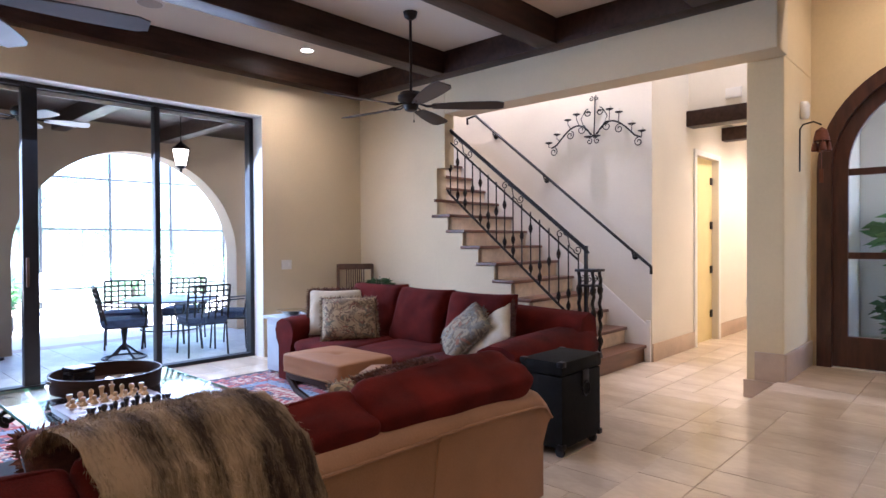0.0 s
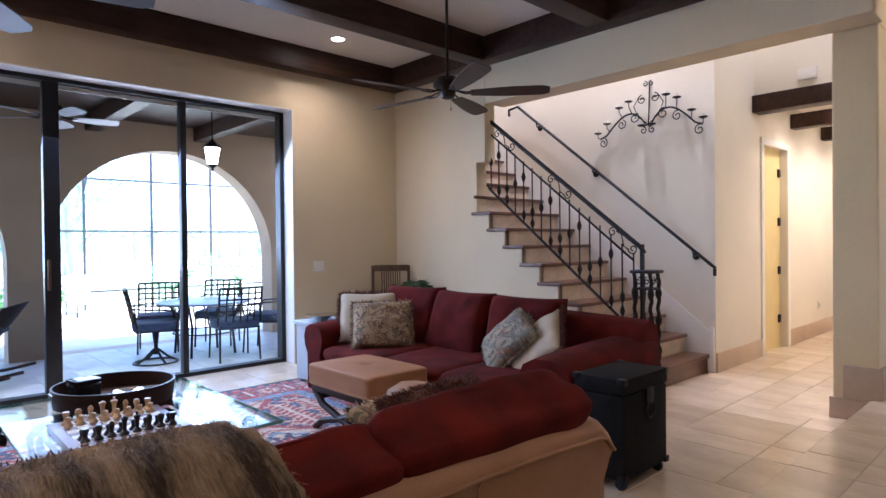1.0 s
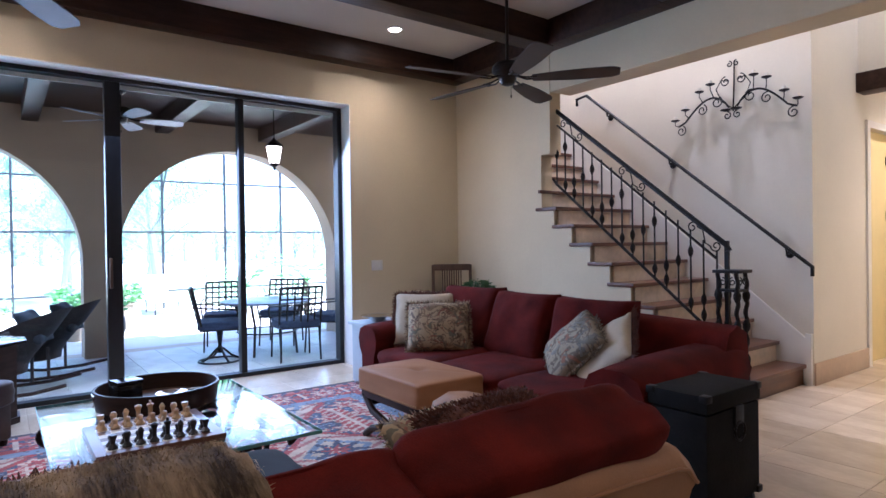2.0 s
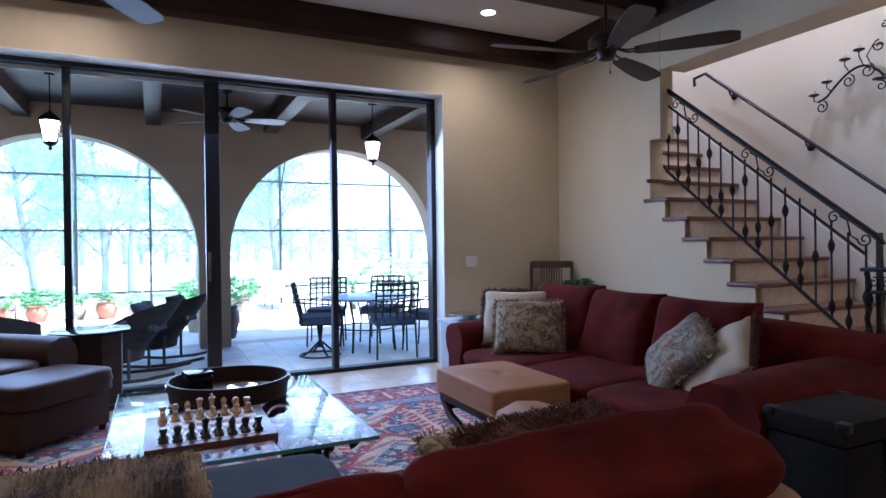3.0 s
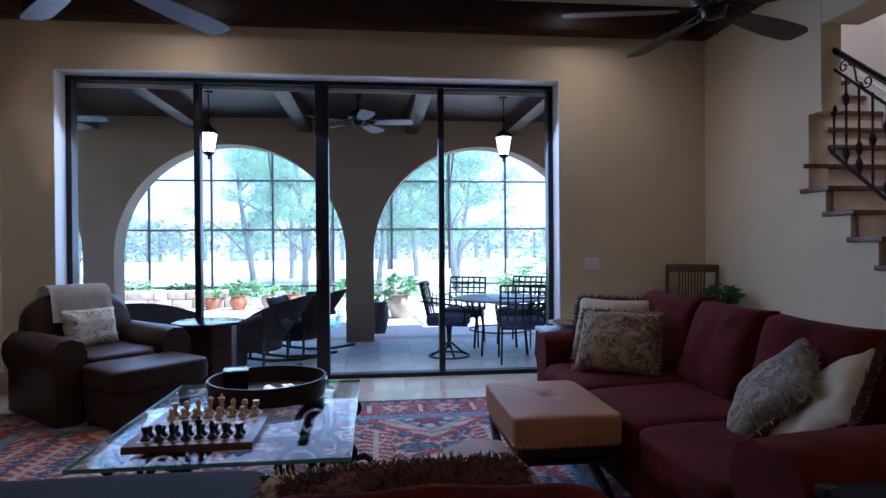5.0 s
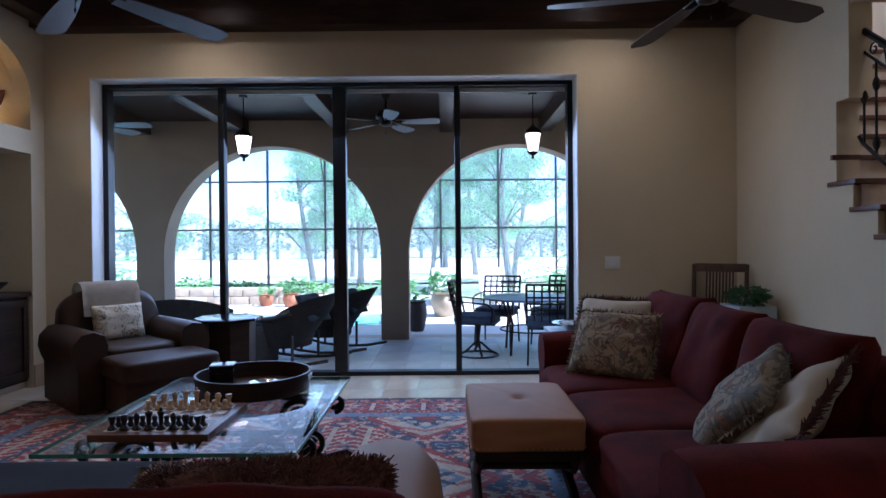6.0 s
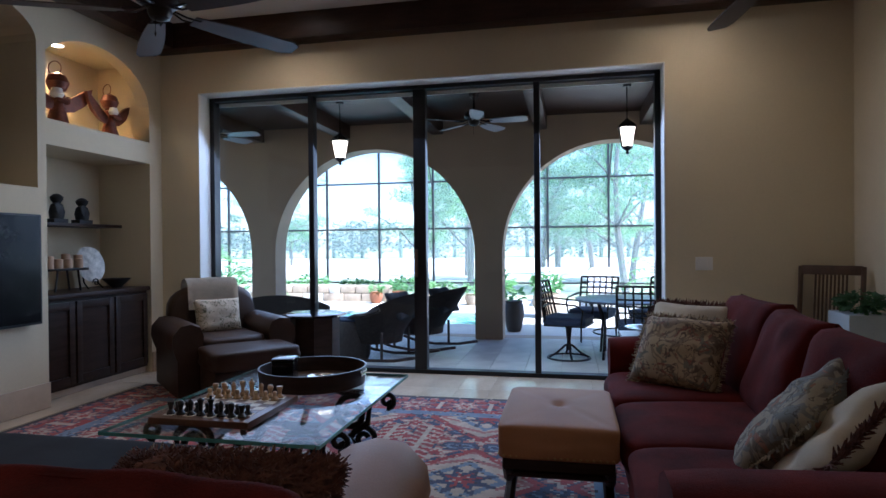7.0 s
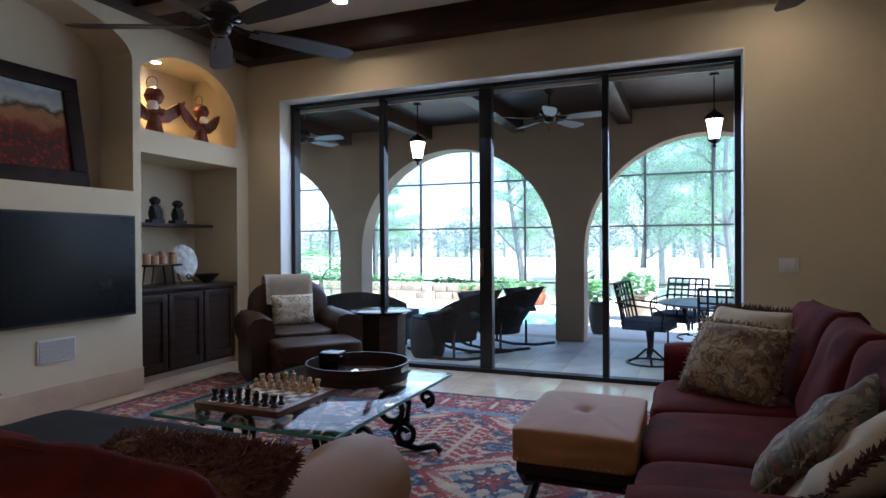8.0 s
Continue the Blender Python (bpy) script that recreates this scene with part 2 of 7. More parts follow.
def lathe(bm, profile, seg=20, m=Matrix()):
    """A solid of revolution about z through (radius, height) pairs."""
    rings = []
    for r, z in profile:
        rings.append([bm.verts.new(m @ Vector((r * math.cos(2 * math.pi * i / seg), r * math.sin(2 * math.pi * i / seg), z))) for i in range(seg)])
    for a, b in zip(rings, rings[1:]):
        for i in range(seg):
            bm.faces.new((a[i], a[(i + 1) % seg], b[(i + 1) % seg], b[i]))
    bm.faces.new(rings[0][::-1]), bm.faces.new(rings[-1])
    return bm


def tube(bm, pts, r, seg=8, r1=None):
    """A rod along points, from radius r to r1."""
    pts = [Vector(p) for p in pts]
    rings, up = [], Vector((0.31, 0.17, 0.93))
    for i, p in enumerate(pts):
        d = (pts[min(i + 1, len(pts) - 1)] - pts[max(i - 1, 0)]).normalized()
        a = d.cross(up)
        if a.length < 0.05:
            a = d.cross(Vector((1, 0.2, 0)))
        a.normalize()
        b = d.cross(a)
        rr = r if r1 is None else r + (r1 - r) * i / max(1, len(pts) - 1)
        rings.append([bm.verts.new(p + rr * (a * math.cos(2 * math.pi * k / seg) + b * math.sin(2 * math.pi * k / seg))) for k in range(seg)])
    for a, b in zip(rings, rings[1:]):
        for k in range(seg):
            bm.faces.new((a[k], a[(k + 1) % seg], b[(k + 1) % seg], b[k]))
    bm.faces.new(rings[0][::-1]), bm.faces.new(rings[-1])
    return bm


def pillow(bm, m, sx, sy, sz, puff=0.5, wobble=0.012, seed=0, n=16, power=3.2):
    """A stuffed cushion: thick in the middle, thin along its seam."""
    top, bot = [], []
    for j in range(n + 1):
        ra, rb = [], []
        for i in range(n + 1):
            u, v = 2 * i / n - 1, 2 * j / n - 1
            h = max(0.0, (1 - abs(u) ** power) * (1 - abs(v) ** power)) ** puff
            w = wobble * noise.noise(Vector((u * 2.3 + seed, v * 2.3, seed * 1.7)))
            pinch = 1 - 0.05 * (1 - abs(u) ** 2) * abs(v) ** 4
            pinch2 = 1 - 0.05 * (1 - abs(v) ** 2) * abs(u) ** 4
            x, y = u * sx / 2 * pinch2, v * sy / 2 * pinch
            ra.append(bm.verts.new(m @ Vector((x, y, h * sz / 2 + w))))
            edge = i in (0, n) or j in (0, n)
            rb.append(ra[-1] if edge else bm.verts.new(m @ Vector((x, y, -h * sz / 2 + w))))
        top.append(ra), bot.append(rb)
    for j in range(n):
        for i in range(n):
            bm.faces.new((top[j][i], top[j][i + 1], top[j + 1][i + 1], top[j + 1][i]))
            q = (bot[j][i], bot[j + 1][i], bot[j + 1][i + 1], bot[j][i + 1])
            bm.faces.new(q)
    return bm


def soft(bm, m, sx, sy, sz, e=0.28, seed=0, wobble=0.012, n=14):
    """A soft rounded block (superellipsoid)."""
    for v in bm.verts:
        v.tag = True
    g = bmesh.ops.create_cube(bm, size=2)
    bmesh.ops.subdivide_edges(bm, edges=list({ed for v in g["verts"] for ed in v.link_edges}), cuts=n, use_grid_fill=True)
    done = [v for v in bm.verts if not v.tag]
    p = 2 / e
    for v in done:
        c = v.co
        k = (abs(c.x) ** p + abs(c.y) ** p + abs(c.z) ** p) ** (1 / p)
        c = c / k
        w = 1 + wobble * 4 * noise.noise(Vector((c.x * 1.7 + seed, c.y * 1.7 - seed, c.z * 1.7)))
        v.co = m @ Vector((c.x * sx / 2 * w, c.y * sy / 2 * w, c.z * sz / 2 * w))
        v.tag = True
    return bm


def mesh(bm, name, material, smooth=True, angle=35):
    bmesh.ops.recalc_face_normals(bm, faces=bm.faces)
    me = bpy.data.meshes.new(name)
    bm.to_mesh(me)
    bm.free()
    me.materials.append(material)
    if smooth:
        me.polygons.foreach_set("use_smooth", [True] * len(me.polygons))
        me.set_sharp_from_angle(angle=radians(angle))
    return me


def thing(name, label, category, group="", kind="", m=None):
    ob = tagged(new(name), label, category, group, kind)
    if m is not None:
        ob.matrix_basis = m
    return ob


def part(name, bm, material, parent=None, label="", smooth=True, angle=35):
    ob = new(name, mesh(bm, name, material, smooth, angle))
    ob.parent = parent
    return tagged(ob, label)


def solo(name, bm, material, label, category, group="", kind="", smooth=True, angle=35):
    return tagged(part(name, bm, material, None, "", smooth, angle), label, category, group, kind)


def B():
    return bmesh.new()


def structure(name, bm, material, label, category="wall", smooth=False):
    return solo(name, bm, material, label, category, "", "structure", smooth)


def arch_wall(bm, axis, p0, p1, a0, a1, z0, z1, holes, seg=24):
    """A wall slab between the planes p0 and p1 across `axis`, from a0 to a1 along and z0 to z1 up, with arched holes
    (centre, half width, sill, spring, rise)."""
    def vert(p, a, z):
        return bm.verts.new((p, a, z) if axis == "x" else (a, p, z))
    cuts = [a0]
    for c, w, sill, spring, rise in sorted(holes):
        cuts += [c - w, c + w]
    cuts.append(a1)
    for k in range(0, len(cuts), 2):
        b0, b1 = cuts[k], cuts[k + 1]
        if b1 - b0 > 1e-4:
            lo, hi = sorted((p0, p1))
            if axis == "x":
                box(bm, lo, hi, b0, b1, z0, z1)
            else:
                box(bm, b0, b1, lo, hi, z0, z1)
    for c, w, sill, spring, rise in holes:
        ang = [math.pi * i / seg for i in range(seg + 1)]
        ca = [c - w * math.cos(t) for t in ang]
        cz = [spring + rise * math.sin(t) for t in ang]
        for i in range(seg):
            f = [vert(p, a, z) for p in (p0, p1) for a, z in ((ca[i], cz[i]), (ca[i + 1], cz[i + 1]), (ca[i + 1], z1), (ca[i], z1))]
            bm.faces.new(f[:4]), bm.faces.new(f[4:])
            bm.faces.new((f[0], f[1], f[5], f[4])), bm.faces.new((f[2], f[3], f[7], f[6]))
        if sill > z0 + 1e-4:
            if axis == "x":
                box(bm, min(p0, p1), max(p0, p1), c - w, c + w, z0, sill)
            else:
                box(bm, c - w, c + w, min(p0, p1), max(p0, p1), z0, sill)
    bmesh.ops.remove_doubles(bm, verts=bm.verts, dist=1e-5)
    return bm


# ---- large structure ----
XW, YR, YT = -6.02, 5.79, -0.66           # window wall, stair wall, niche wall (room faces)
CEIL, BEAM = 3.5, 3.25
PLAT = 0.17
bm = B()
box(bm, -6.5, -1.03, -1.6, 12.5, -0.3, -0.012)
floor = structure("floor", bm, grout, "living room and hall floor laid with honed travertine tiles", "floor")
bm = B()
box(bm, -1.03, 4.5, -3.2, 7.3, -0.3, PLAT - 0.012)
platform = structure("floor_raised", bm, grout, "raised entry floor of travertine, one step above the living room", "floor")

# window wall: piers, head; the opening goes through
W0, W1, WH = -0.23, 4.32, 2.84
bm = B()
box(bm, XW - 0.34, XW, -1.4, W0, -0.05, 4.2)
box(bm, XW - 0.34, XW, W1, 7.3, -0.05, 4.2)
box(bm, XW - 0.34, XW, W0, W1, WH, 4.2)
structure("wall_window", bm, plaster, "cream plaster wall with a wide sliding door opening")
# stair side wall, with the slope cut under the stairs
TREAD_N, RISE, RUN, X1 = 17, 0.1855, 0.2275, -2.58
bm = B()
box(bm, XW, -4.6, YR, YR + 0.16, -0.05, 4.2)
box(bm, -4.6, -4.47, YR, YR + 0.16, 2.22, 4.2)
structure("wall_stair_side", bm, plaster, "cream plaster wall that becomes the stair's side below the treads")
# header over the stair opening and the pier that carries it
bm = B()
box(bm, -4.468, -0.95, YR + 0.002, 6.1, 2.85, 4.2, 0.012)
structure("wall_header", bm, plaster, "deep plaster header over the opening to the stair hall")
bm = B()
box(bm, -1.27, -0.98, 6.12, 7.28, -0.05, 2.86, 0.015)
box(bm, -1.27, -0.98, 6.1, 7.28, 2.86, 5.4, 0.015)
structure("wall_pier", bm, plaster_entry, "plaster pier between the stair hall and the front door")
# stair hall back wall, hall walls
YB = 7.03
bm = B()
box(bm, -7.5, -2.5, YB, YB + 0.15, -0.05, 5.4)
structure("wall_stair_back", bm, plaster_hall, "pale plaster wall behind the stairs")
bm = B()
box(bm, -2.65, -2.5, YB + 0.15, 8.35, -0.05, 5.4)
box(bm, -2.65, -2.5, 8.35, 9.15, 2.44, 5.4)
box(bm, -2.65, -2.5, 9.15, 12.4, -0.05, 5.4)
structure("wall_hall_west", bm, plaster_hall, "pale plaster corridor wall with a doorway")
bm = B()
box(bm, -1.15, -0.98, 7.29, 12.4, -0.05, 5.4)
box(bm, -2.65, -0.98, 12.4, 12.55, -0.05, 5.4)
structure("wall_hall_east", bm, plaster_hall, "pale plaster corridor walls")
bm = B()
box(bm, -2.5, -1.15, 8.1, 8.25, 2.9, 5.4)
structure("wall_hall_head", bm, plaster_hall, "pale plaster wall above the corridor beam")
bm = B()
box(bm, -2.5, -1.15, 8.25, 12.4, 3.0, 3.1)
box(bm, -7.5, -0.98, 6.1, 8.1, 5.4, 5.5)
structure("ceiling_hall", bm, ceiling_paint, "painted corridor and stair hall ceiling", "ceiling")
bm = B()
box(bm, -7.6, -7.5, 5.79, 7.2, -0.05, 5.4)
box(bm, -7.5, -6.55, 5.79, 5.95, -0.05, 5.4)
box(bm, -7.5, -0.95, 5.95, 6.1, 4.2, 5.4)
structure("wall_stair_upper", bm, plaster_hall, "plaster walls that close the upper stair")
# television wall with its arched recess, and the niche bay beside it
bm = B()
PY = -0.56
box(bm, -4.43, -2.3, PY - 0.55, PY, -0.05, 1.735)
box(bm, -4.51, -4.43, PY - 0.55, PY, -0.05, 3.5)
box(bm, -2.3, 4.5, PY - 0.55, PY, -0.05, 4.2)
box(bm, -4.43, -2.3, PY - 0.62, PY - 0.4, 1.735, 4.2)
seg = 20
cx, hw, sp, ri = -3.365, 1.065, 2.88, 0.34
for i in range(seg):
    t0, t1 = math.pi * i / seg, math.pi * (i + 1) / seg
    xa, za, xb, zb = cx - hw * math.cos(t0), sp + ri * math.sin(t0), cx - hw * math.cos(t1), sp + ri * math.sin(t1)
    vs = [bm.verts.new((x, y, z)) for y in (PY, PY - 0.4) for x, z in ((xa, za), (xb, zb), (xb, 3.5), (xa, 3.5))]
    bm.faces.new(vs[:4]), bm.faces.new(vs[4:]), bm.faces.new((vs[0], vs[1], vs[5], vs[4]))
bmesh.ops.remove_doubles(bm, verts=bm.verts, dist=1e-5)
structure("wall_television", bm, plaster, "cream plaster wall with an arched picture recess above the screen")
bm = B()
nc, nw = -5.17, 0.67
arch_wall(bm, "y", YT, YT - 0.14, XW - 0.02, -4.44, 2.32, 4.2, [(nc, nw, 2.32, 2.62, 0.46)])
box(bm, XW - 0.02, nc - nw, YT - 0.7, YT, -0.05, 2.32)
box(bm, nc - nw, nc + nw, YT - 0.6, YT, 2.11, 2.322)
box(bm, XW - 0.02, -4.44, YT - 0.72, YT - 0.6, -0.05, 4.2)
box(bm, nc - nw - 0.02, -4.44, YT - 0.6, YT - 0.14, 3.1, 3.2)
box(bm, XW - 0.02, nc - nw, YT - 0.6, YT - 0.14, 2.32, 3.2)
box(bm, nc + nw, -4.44, YT - 0.6, YT - 0.02, -0.05, 3.2)
structure("wall_niche", bm, plaster, "cream plaster bay with an arched display niche and open shelves")
# entry wall with the arched door opening, and the walls that close the place
bm = B()
YD = 7.08
arch_wall(bm, "y", YD, YD + 0.2, -0.98, 4.5, -0.05, 5.2, [(0.07, 1.0, 0.165, 1.98, 1.0)])
structure("wall_entry", bm, plaster_entry, "straw plaster wall round the arched front door")
bm = B()
box(bm, 4.5, 4.65, -3.2, 7.3, -0.05, 5.2)
structure("wall_east", bm, plaster, "plain cream plaster wall")
bm = B()
box(bm, -2.3, 4.5, -1.25, -1.11, -0.05, 4.2)
structure("wall_south", bm, plaster, "plain cream plaster wall")
bm = B()
box(bm, -6.5, 4.6, -1.4, YR + 0.3, CEIL, CEIL + 0.12)
box(bm, -0.95, 4.6, YR + 0.3, 7.3, 4.2, 4.32)
box(bm, -0.95, 4.6, YR + 0.28, YR + 0.3, CEIL, 4.3)
structure("ceiling", bm, ceiling_paint, "painted ceiling between dark wooden beams", "ceiling")

# ceiling beams
def beam(x0, x1, y0, y1, z0=BEAM, z1=CEIL + 0.01, label="dark stained wooden ceiling beam"):
    b = B()
    box(b, x0, x1, y0, y1, z0, z1, 0.008)
    return solo("ceiling_beam", b, beam_wood, label, "beam", "ceiling beams", "structure", angle=30)


beam(XW - 0.001, XW + 0.19, YT, YR)
for x in (-4.41, -2.93, -1.42, 0.1, 1.6, 3.1):
    beam(x - 0.11, x + 0.11, -0.37 if x > -4.45 else YT + 0.19, YR - 0.19)
beam(XW + 0.19, 4.5, YR - 0.19, YR - 0.001)
beam(XW + 0.19, 4.5, -0.56, -0.37)
beam(-2.498, -1.152, 8.02, 8.24, 2.74, 2.93, "dark wooden lintel beam over the corridor")
beam(-2.498, -1.152, 9.3, 9.48, 2.72, 2.9, "dark wooden corridor beam")
beam(-2.498, -1.152, 10.6, 10.78, 2.72, 2.9, "dark wooden corridor beam")

# travertine skirtings
def skirting(x0, x1, y0, y1, z0=0.0, z1=0.2):
    b = B()
    box(b, x0, x1, y0, y1, z0, z1, 0.004)
    return solo("baseboard", b, travertine_base, "honed travertine baseboard along the plaster wall", "baseboard", "baseboards", "structure")


skirting(-4.51, -2.3, PY, PY + 0.018)
skirting(XW, nc - nw, YT, YT + 0.018)
skirting(XW, XW + 0.018, YT + 0.018, W0)
skirting(XW, XW + 0.018, W1, YR)
skirting(XW + 0.018, -2.6, YR - 0.018, YR)
skirting(-2.5, -2.482, YB + 0.0, 8.3)
skirting(-2.5, -2.482, 9.2, 12.4)
skirting(-1.29, -1.0, 6.1, 6.12, 0.0, 0.155)
skirting(-1.2, -0.97, 6.1, 6.12, 0.16, 0.4)
skirting(-0.98, -0.962, 6.12, YD, PLAT, 0.4)

# ---- sliding doors ----
XF = -6.26
door = thing("window_1", "wide dark bronze sliding glass door with four tall panels", "window", "", "structure")
bm = B()
box(bm, XF - 0.06, XF + 0.05, W0, W0 + 0.06, 0.0, WH)
box(bm, XF - 0.06, XF + 0.05, W1 - 0.06, W1, 0.0, WH)
box(bm, XF - 0.06, XF + 0.05, W0 + 0.06, W1 - 0.06, WH - 0.05, WH)
box(bm, XF - 0.06, XF + 0.05, W0 + 0.06, W1 - 0.06, 0.0, 0.04)
part("window_frame", bm, bronze_frame, door, "dark bronze outer frame")
stiles = (W0 + 0.06, 0.92, 2.06, 3.20, W1 - 0.06)
for k in range(4):
    y0, y1 = stiles[k] + (0.03 if k else 0), stiles[k + 1] - (0.03 if k < 3 else 0)
    if k == 1:
        y1 = 2.06 - 0.065
    if k == 2:
        y0 = 2.06 + 0.065
    bm = B()
    box(bm, XF - 0.008, XF + 0.002, y0 - 0.01, y1 + 0.01, 0.04, WH - 0.045)
    pane = part("pane", bm, glass, door)
    pane.visible_shadow = False
for y, w in ((0.92, 0.028), (2.06, 0.062), (3.20, 0.028)):
    bm = B()
    box(bm, XF - 0.05, XF + 0.045, y - w, y + w, 0.0402, WH - 0.0502, 0.004)
    part("stile", bm, bronze_frame, door)
# white lining added to make the reveal brighter than the cream plaster
for y0, y1, z0, z1 in ((W0 + 0.002, W0 + 0.012, 0.0, WH - 0.012), (W1 - 0.012, W1 - 0.002, 0.0, WH - 0.012), (W0 + 0.002, W1 - 0.002, WH - 0.012, WH - 0.002)):
    bm = B()
    box(bm, XF + 0.051, XW + 0.004, y0, y1, z0, z1, 0.002)
    part("reveal_lining", bm, trim_white, door, "thin white reveal lining")
bm = B()
box(bm, XF + 0.045, XF + 0.075, 2.015, 2.04, 0.95, 1.22, 0.008)
part("door_handle", bm, mid_wood, door, "brown pull handle")
# pale rail behind the top of the panes
bm = B()
box(bm, XF - 0.059, XF - 0.052, W0 + 0.06, W1 - 0.06, WH - 0.09, WH - 0.05)
part("screen_rail", bm, trim_white, door, "pale roller screen rail")

# ---- stairs ----
stair = thing("staircase", "stair with brown wooden treads and stone risers along a pale wall", "stairs", "", "structure")
for k in range(1, TREAD_N + 1):
    x0 = X1 - RUN * (k - 1)
    depth = RUN + 0.035
    y0 = YR - 0.03 if k <= 10 else YR + 0.165
    if k == 1:
        bm = B()
        box(bm, x0 - depth - 0.2, x0 + 0.03, YR - 0.12, YB - 0.005, RISE - 0.035, RISE, 0.008)
        part("tread", bm, tread_wood, stair, "wide bottom step of brown wood")
        bm = B()
        box(bm, x0 - 0.02, x0, YR - 0.1, YB - 0.005, 0.0, RISE - 0.035)
        box(bm, x0 - depth - 0.15, x0 - 0.02, YR - 0.1, YR - 0.08, 0.0, RISE - 0.035)
        part("riser", bm, tread_wood, stair, "wooden bottom riser")
        continue
    if k > 12:
        x0 += 0.04 * (k - 12)
    bm = B()
    if k == 10:
        box(bm, -4.62, x0 + 0.03, YR - 0.03, YR + 0.17, RISE * k - 0.035, RISE * k)
        y0 = YR + 0.165
    box(bm, x0 - depth, x0 + 0.03, y0, YB - 0.025, RISE * k - 0.035, RISE * k, 0.008)
    part("tread", bm, tread_wood, stair)
    bm = B()
    box(bm, x0 - 0.022, x0 - 0.002, YR + 0.04 if k <= 10 else YR + 0.165, YB - 0.025, RISE * (k - 1), RISE * k - 0.035)
    part("riser", bm, riser_stone, stair)
for k in range(1, 10):
    xk = X1 - RUN * (k - 1) - 0.03
    bm = B()
    box(bm, max(-4.599, xk - RUN), xk, YR, YR + 0.16, -0.05, RISE * k - 0.04)
    part("stair_side", bm, plaster, stair, "cream plaster side below the treads", smooth=False)
# white stepped stringer on the room face of the stairs
bm = B()
top = []
for k in range(1, 10):
    xk = X1 - RUN * (k - 1) - 0.012
    z1 = RISE * k - 0.037
    top += [(xk, z1), (max(-4.598, xk - RUN), z1)]
slant = RISE / RUN
for i in range(0, len(top), 2):
    (xa, za), (xb, zb) = top[i], top[i + 1]
    lo_a, lo_b = max(0.0, (X1 - xa) * slant - 0.2), max(0.0, (X1 - xb) * slant - 0.2)
    for y in (YR - 0.014, YR - 0.001):
        bm.faces.new([bm.verts.new((x, y, z)) for x, z in ((xa, lo_a), (xa, za), (xb, zb), (xb, lo_b))])
    bm.faces.new([bm.verts.new(c) for c in ((xa, YR - 0.014, lo_a), (xb, YR - 0.014, lo_b), (xb, YR - 0.001, lo_b), (xa, YR - 0.001, lo_a))])
    bm.faces.new([bm.verts.new(c) for c in ((xa, YR - 0.014, lo_a), (xa, YR - 0.014, za), (xa, YR - 0.001, za), (xa, YR - 0.001, lo_a))])
bmesh.ops.remove_doubles(bm, verts=bm.verts, dist=1e-5)
part("stringer", bm, plaster, stair, "pale stepped stringer", smooth=False)
# sloped skirt on the back wall, with the plain end post
bm = B()
sx0, sx1 = X1 + 0.02, X1 - RUN * 13
pts = [(sx0, 0.0), (sx0, 0.42), (sx1, 0.42 + RISE * 13), (sx1, RISE * 13 - 0.1)]
fr = [bm.verts.new((x, YB - 0.022, z)) for x, z in pts]
bk = [bm.verts.new((x, YB - 0.002, z)) for x, z in pts]
bm.faces.new(fr), bm.faces.new(bk[::-1])
for i in range(4):
    bm.faces.new((fr[i], fr[(i + 1) % 4], bk[(i + 1) % 4], bk[i]))
box(bm, sx0 - 0.0, sx0 + 0.05, YB - 0.03, YB - 0.002, 0.0, 0.46)
part("skirt_board", bm, trim_white, stair, "white sloped skirt board")

YL = 5.9
rail = thing("stair_railing", "black wrought-iron stair railing with scrolls and knuckled balusters", "railing")
ra, rb = Vector((-4.52, YL, 2.70)), Vector((-2.69, YL, 1.27))
rd = rb - ra
bm = B()
tube(bm, [ra + Vector((-0.04, 0, -0.02)), ra, rb, rb + Vector((0.03, 0, -0.05))], 0.022)
part("handrail", bm, iron, rail)
bm = B()
tube(bm, [ra + Vector((0, 0, -0.14)), rb + Vector((-0.08, 0, -0.11))], 0.011)
part("upper_rail", bm, iron, rail)
bm = B()
tube(bm, [(-4.53, YL, 1.97), (-4.49, YL, 1.915), (-2.7, YL, 0.46)], 0.014)
part("lower_rail", bm, iron, rail)


def baluster(x, z0, z1, n):
    b = B()
    tube(b, [(x, YL, z0), (x, YL, z1)], 0.0085, 6)
    zc = z0 + (z1 - z0) * (0.5, 0.74, 0.3)[n % 3]
    for zk in ((zc,) if n % 3 == 0 else (zc, z0 + (z1 - z0) * 0.12)):
        lathe(b, [(0.008, -0.05), (0.019, -0.025), (0.024, 0.0), (0.019, 0.025), (0.008, 0.05)], 8, pose(x, YL, zk))
    return part("baluster", b, iron, rail)


for n in range(16):
    f = (n + 0.35) / 16
    x = ra.x + rd.x * f
    baluster(x, 1.93 + (0.46 - 1.93) * (x + 4.5) / 1.8, ra.z + rd.z * f - 0.135 + 0.03 * f, n)


def spiral(c, r, turns, start, direction, plane, end=0.25, n=26):
    """Points of a scroll in a plane given by two unit vectors."""
    u, v = plane
    out = []
    for i in range(n + 1):
        f = i / n
        a = start + direction * turns * 2 * math.pi * f
        k = r * (1 - (1 - end) * f)
        out.append(Vector(c) + Vector(u) * (k * math.cos(a)) + Vector(v) * (k * math.sin(a)))
    return out


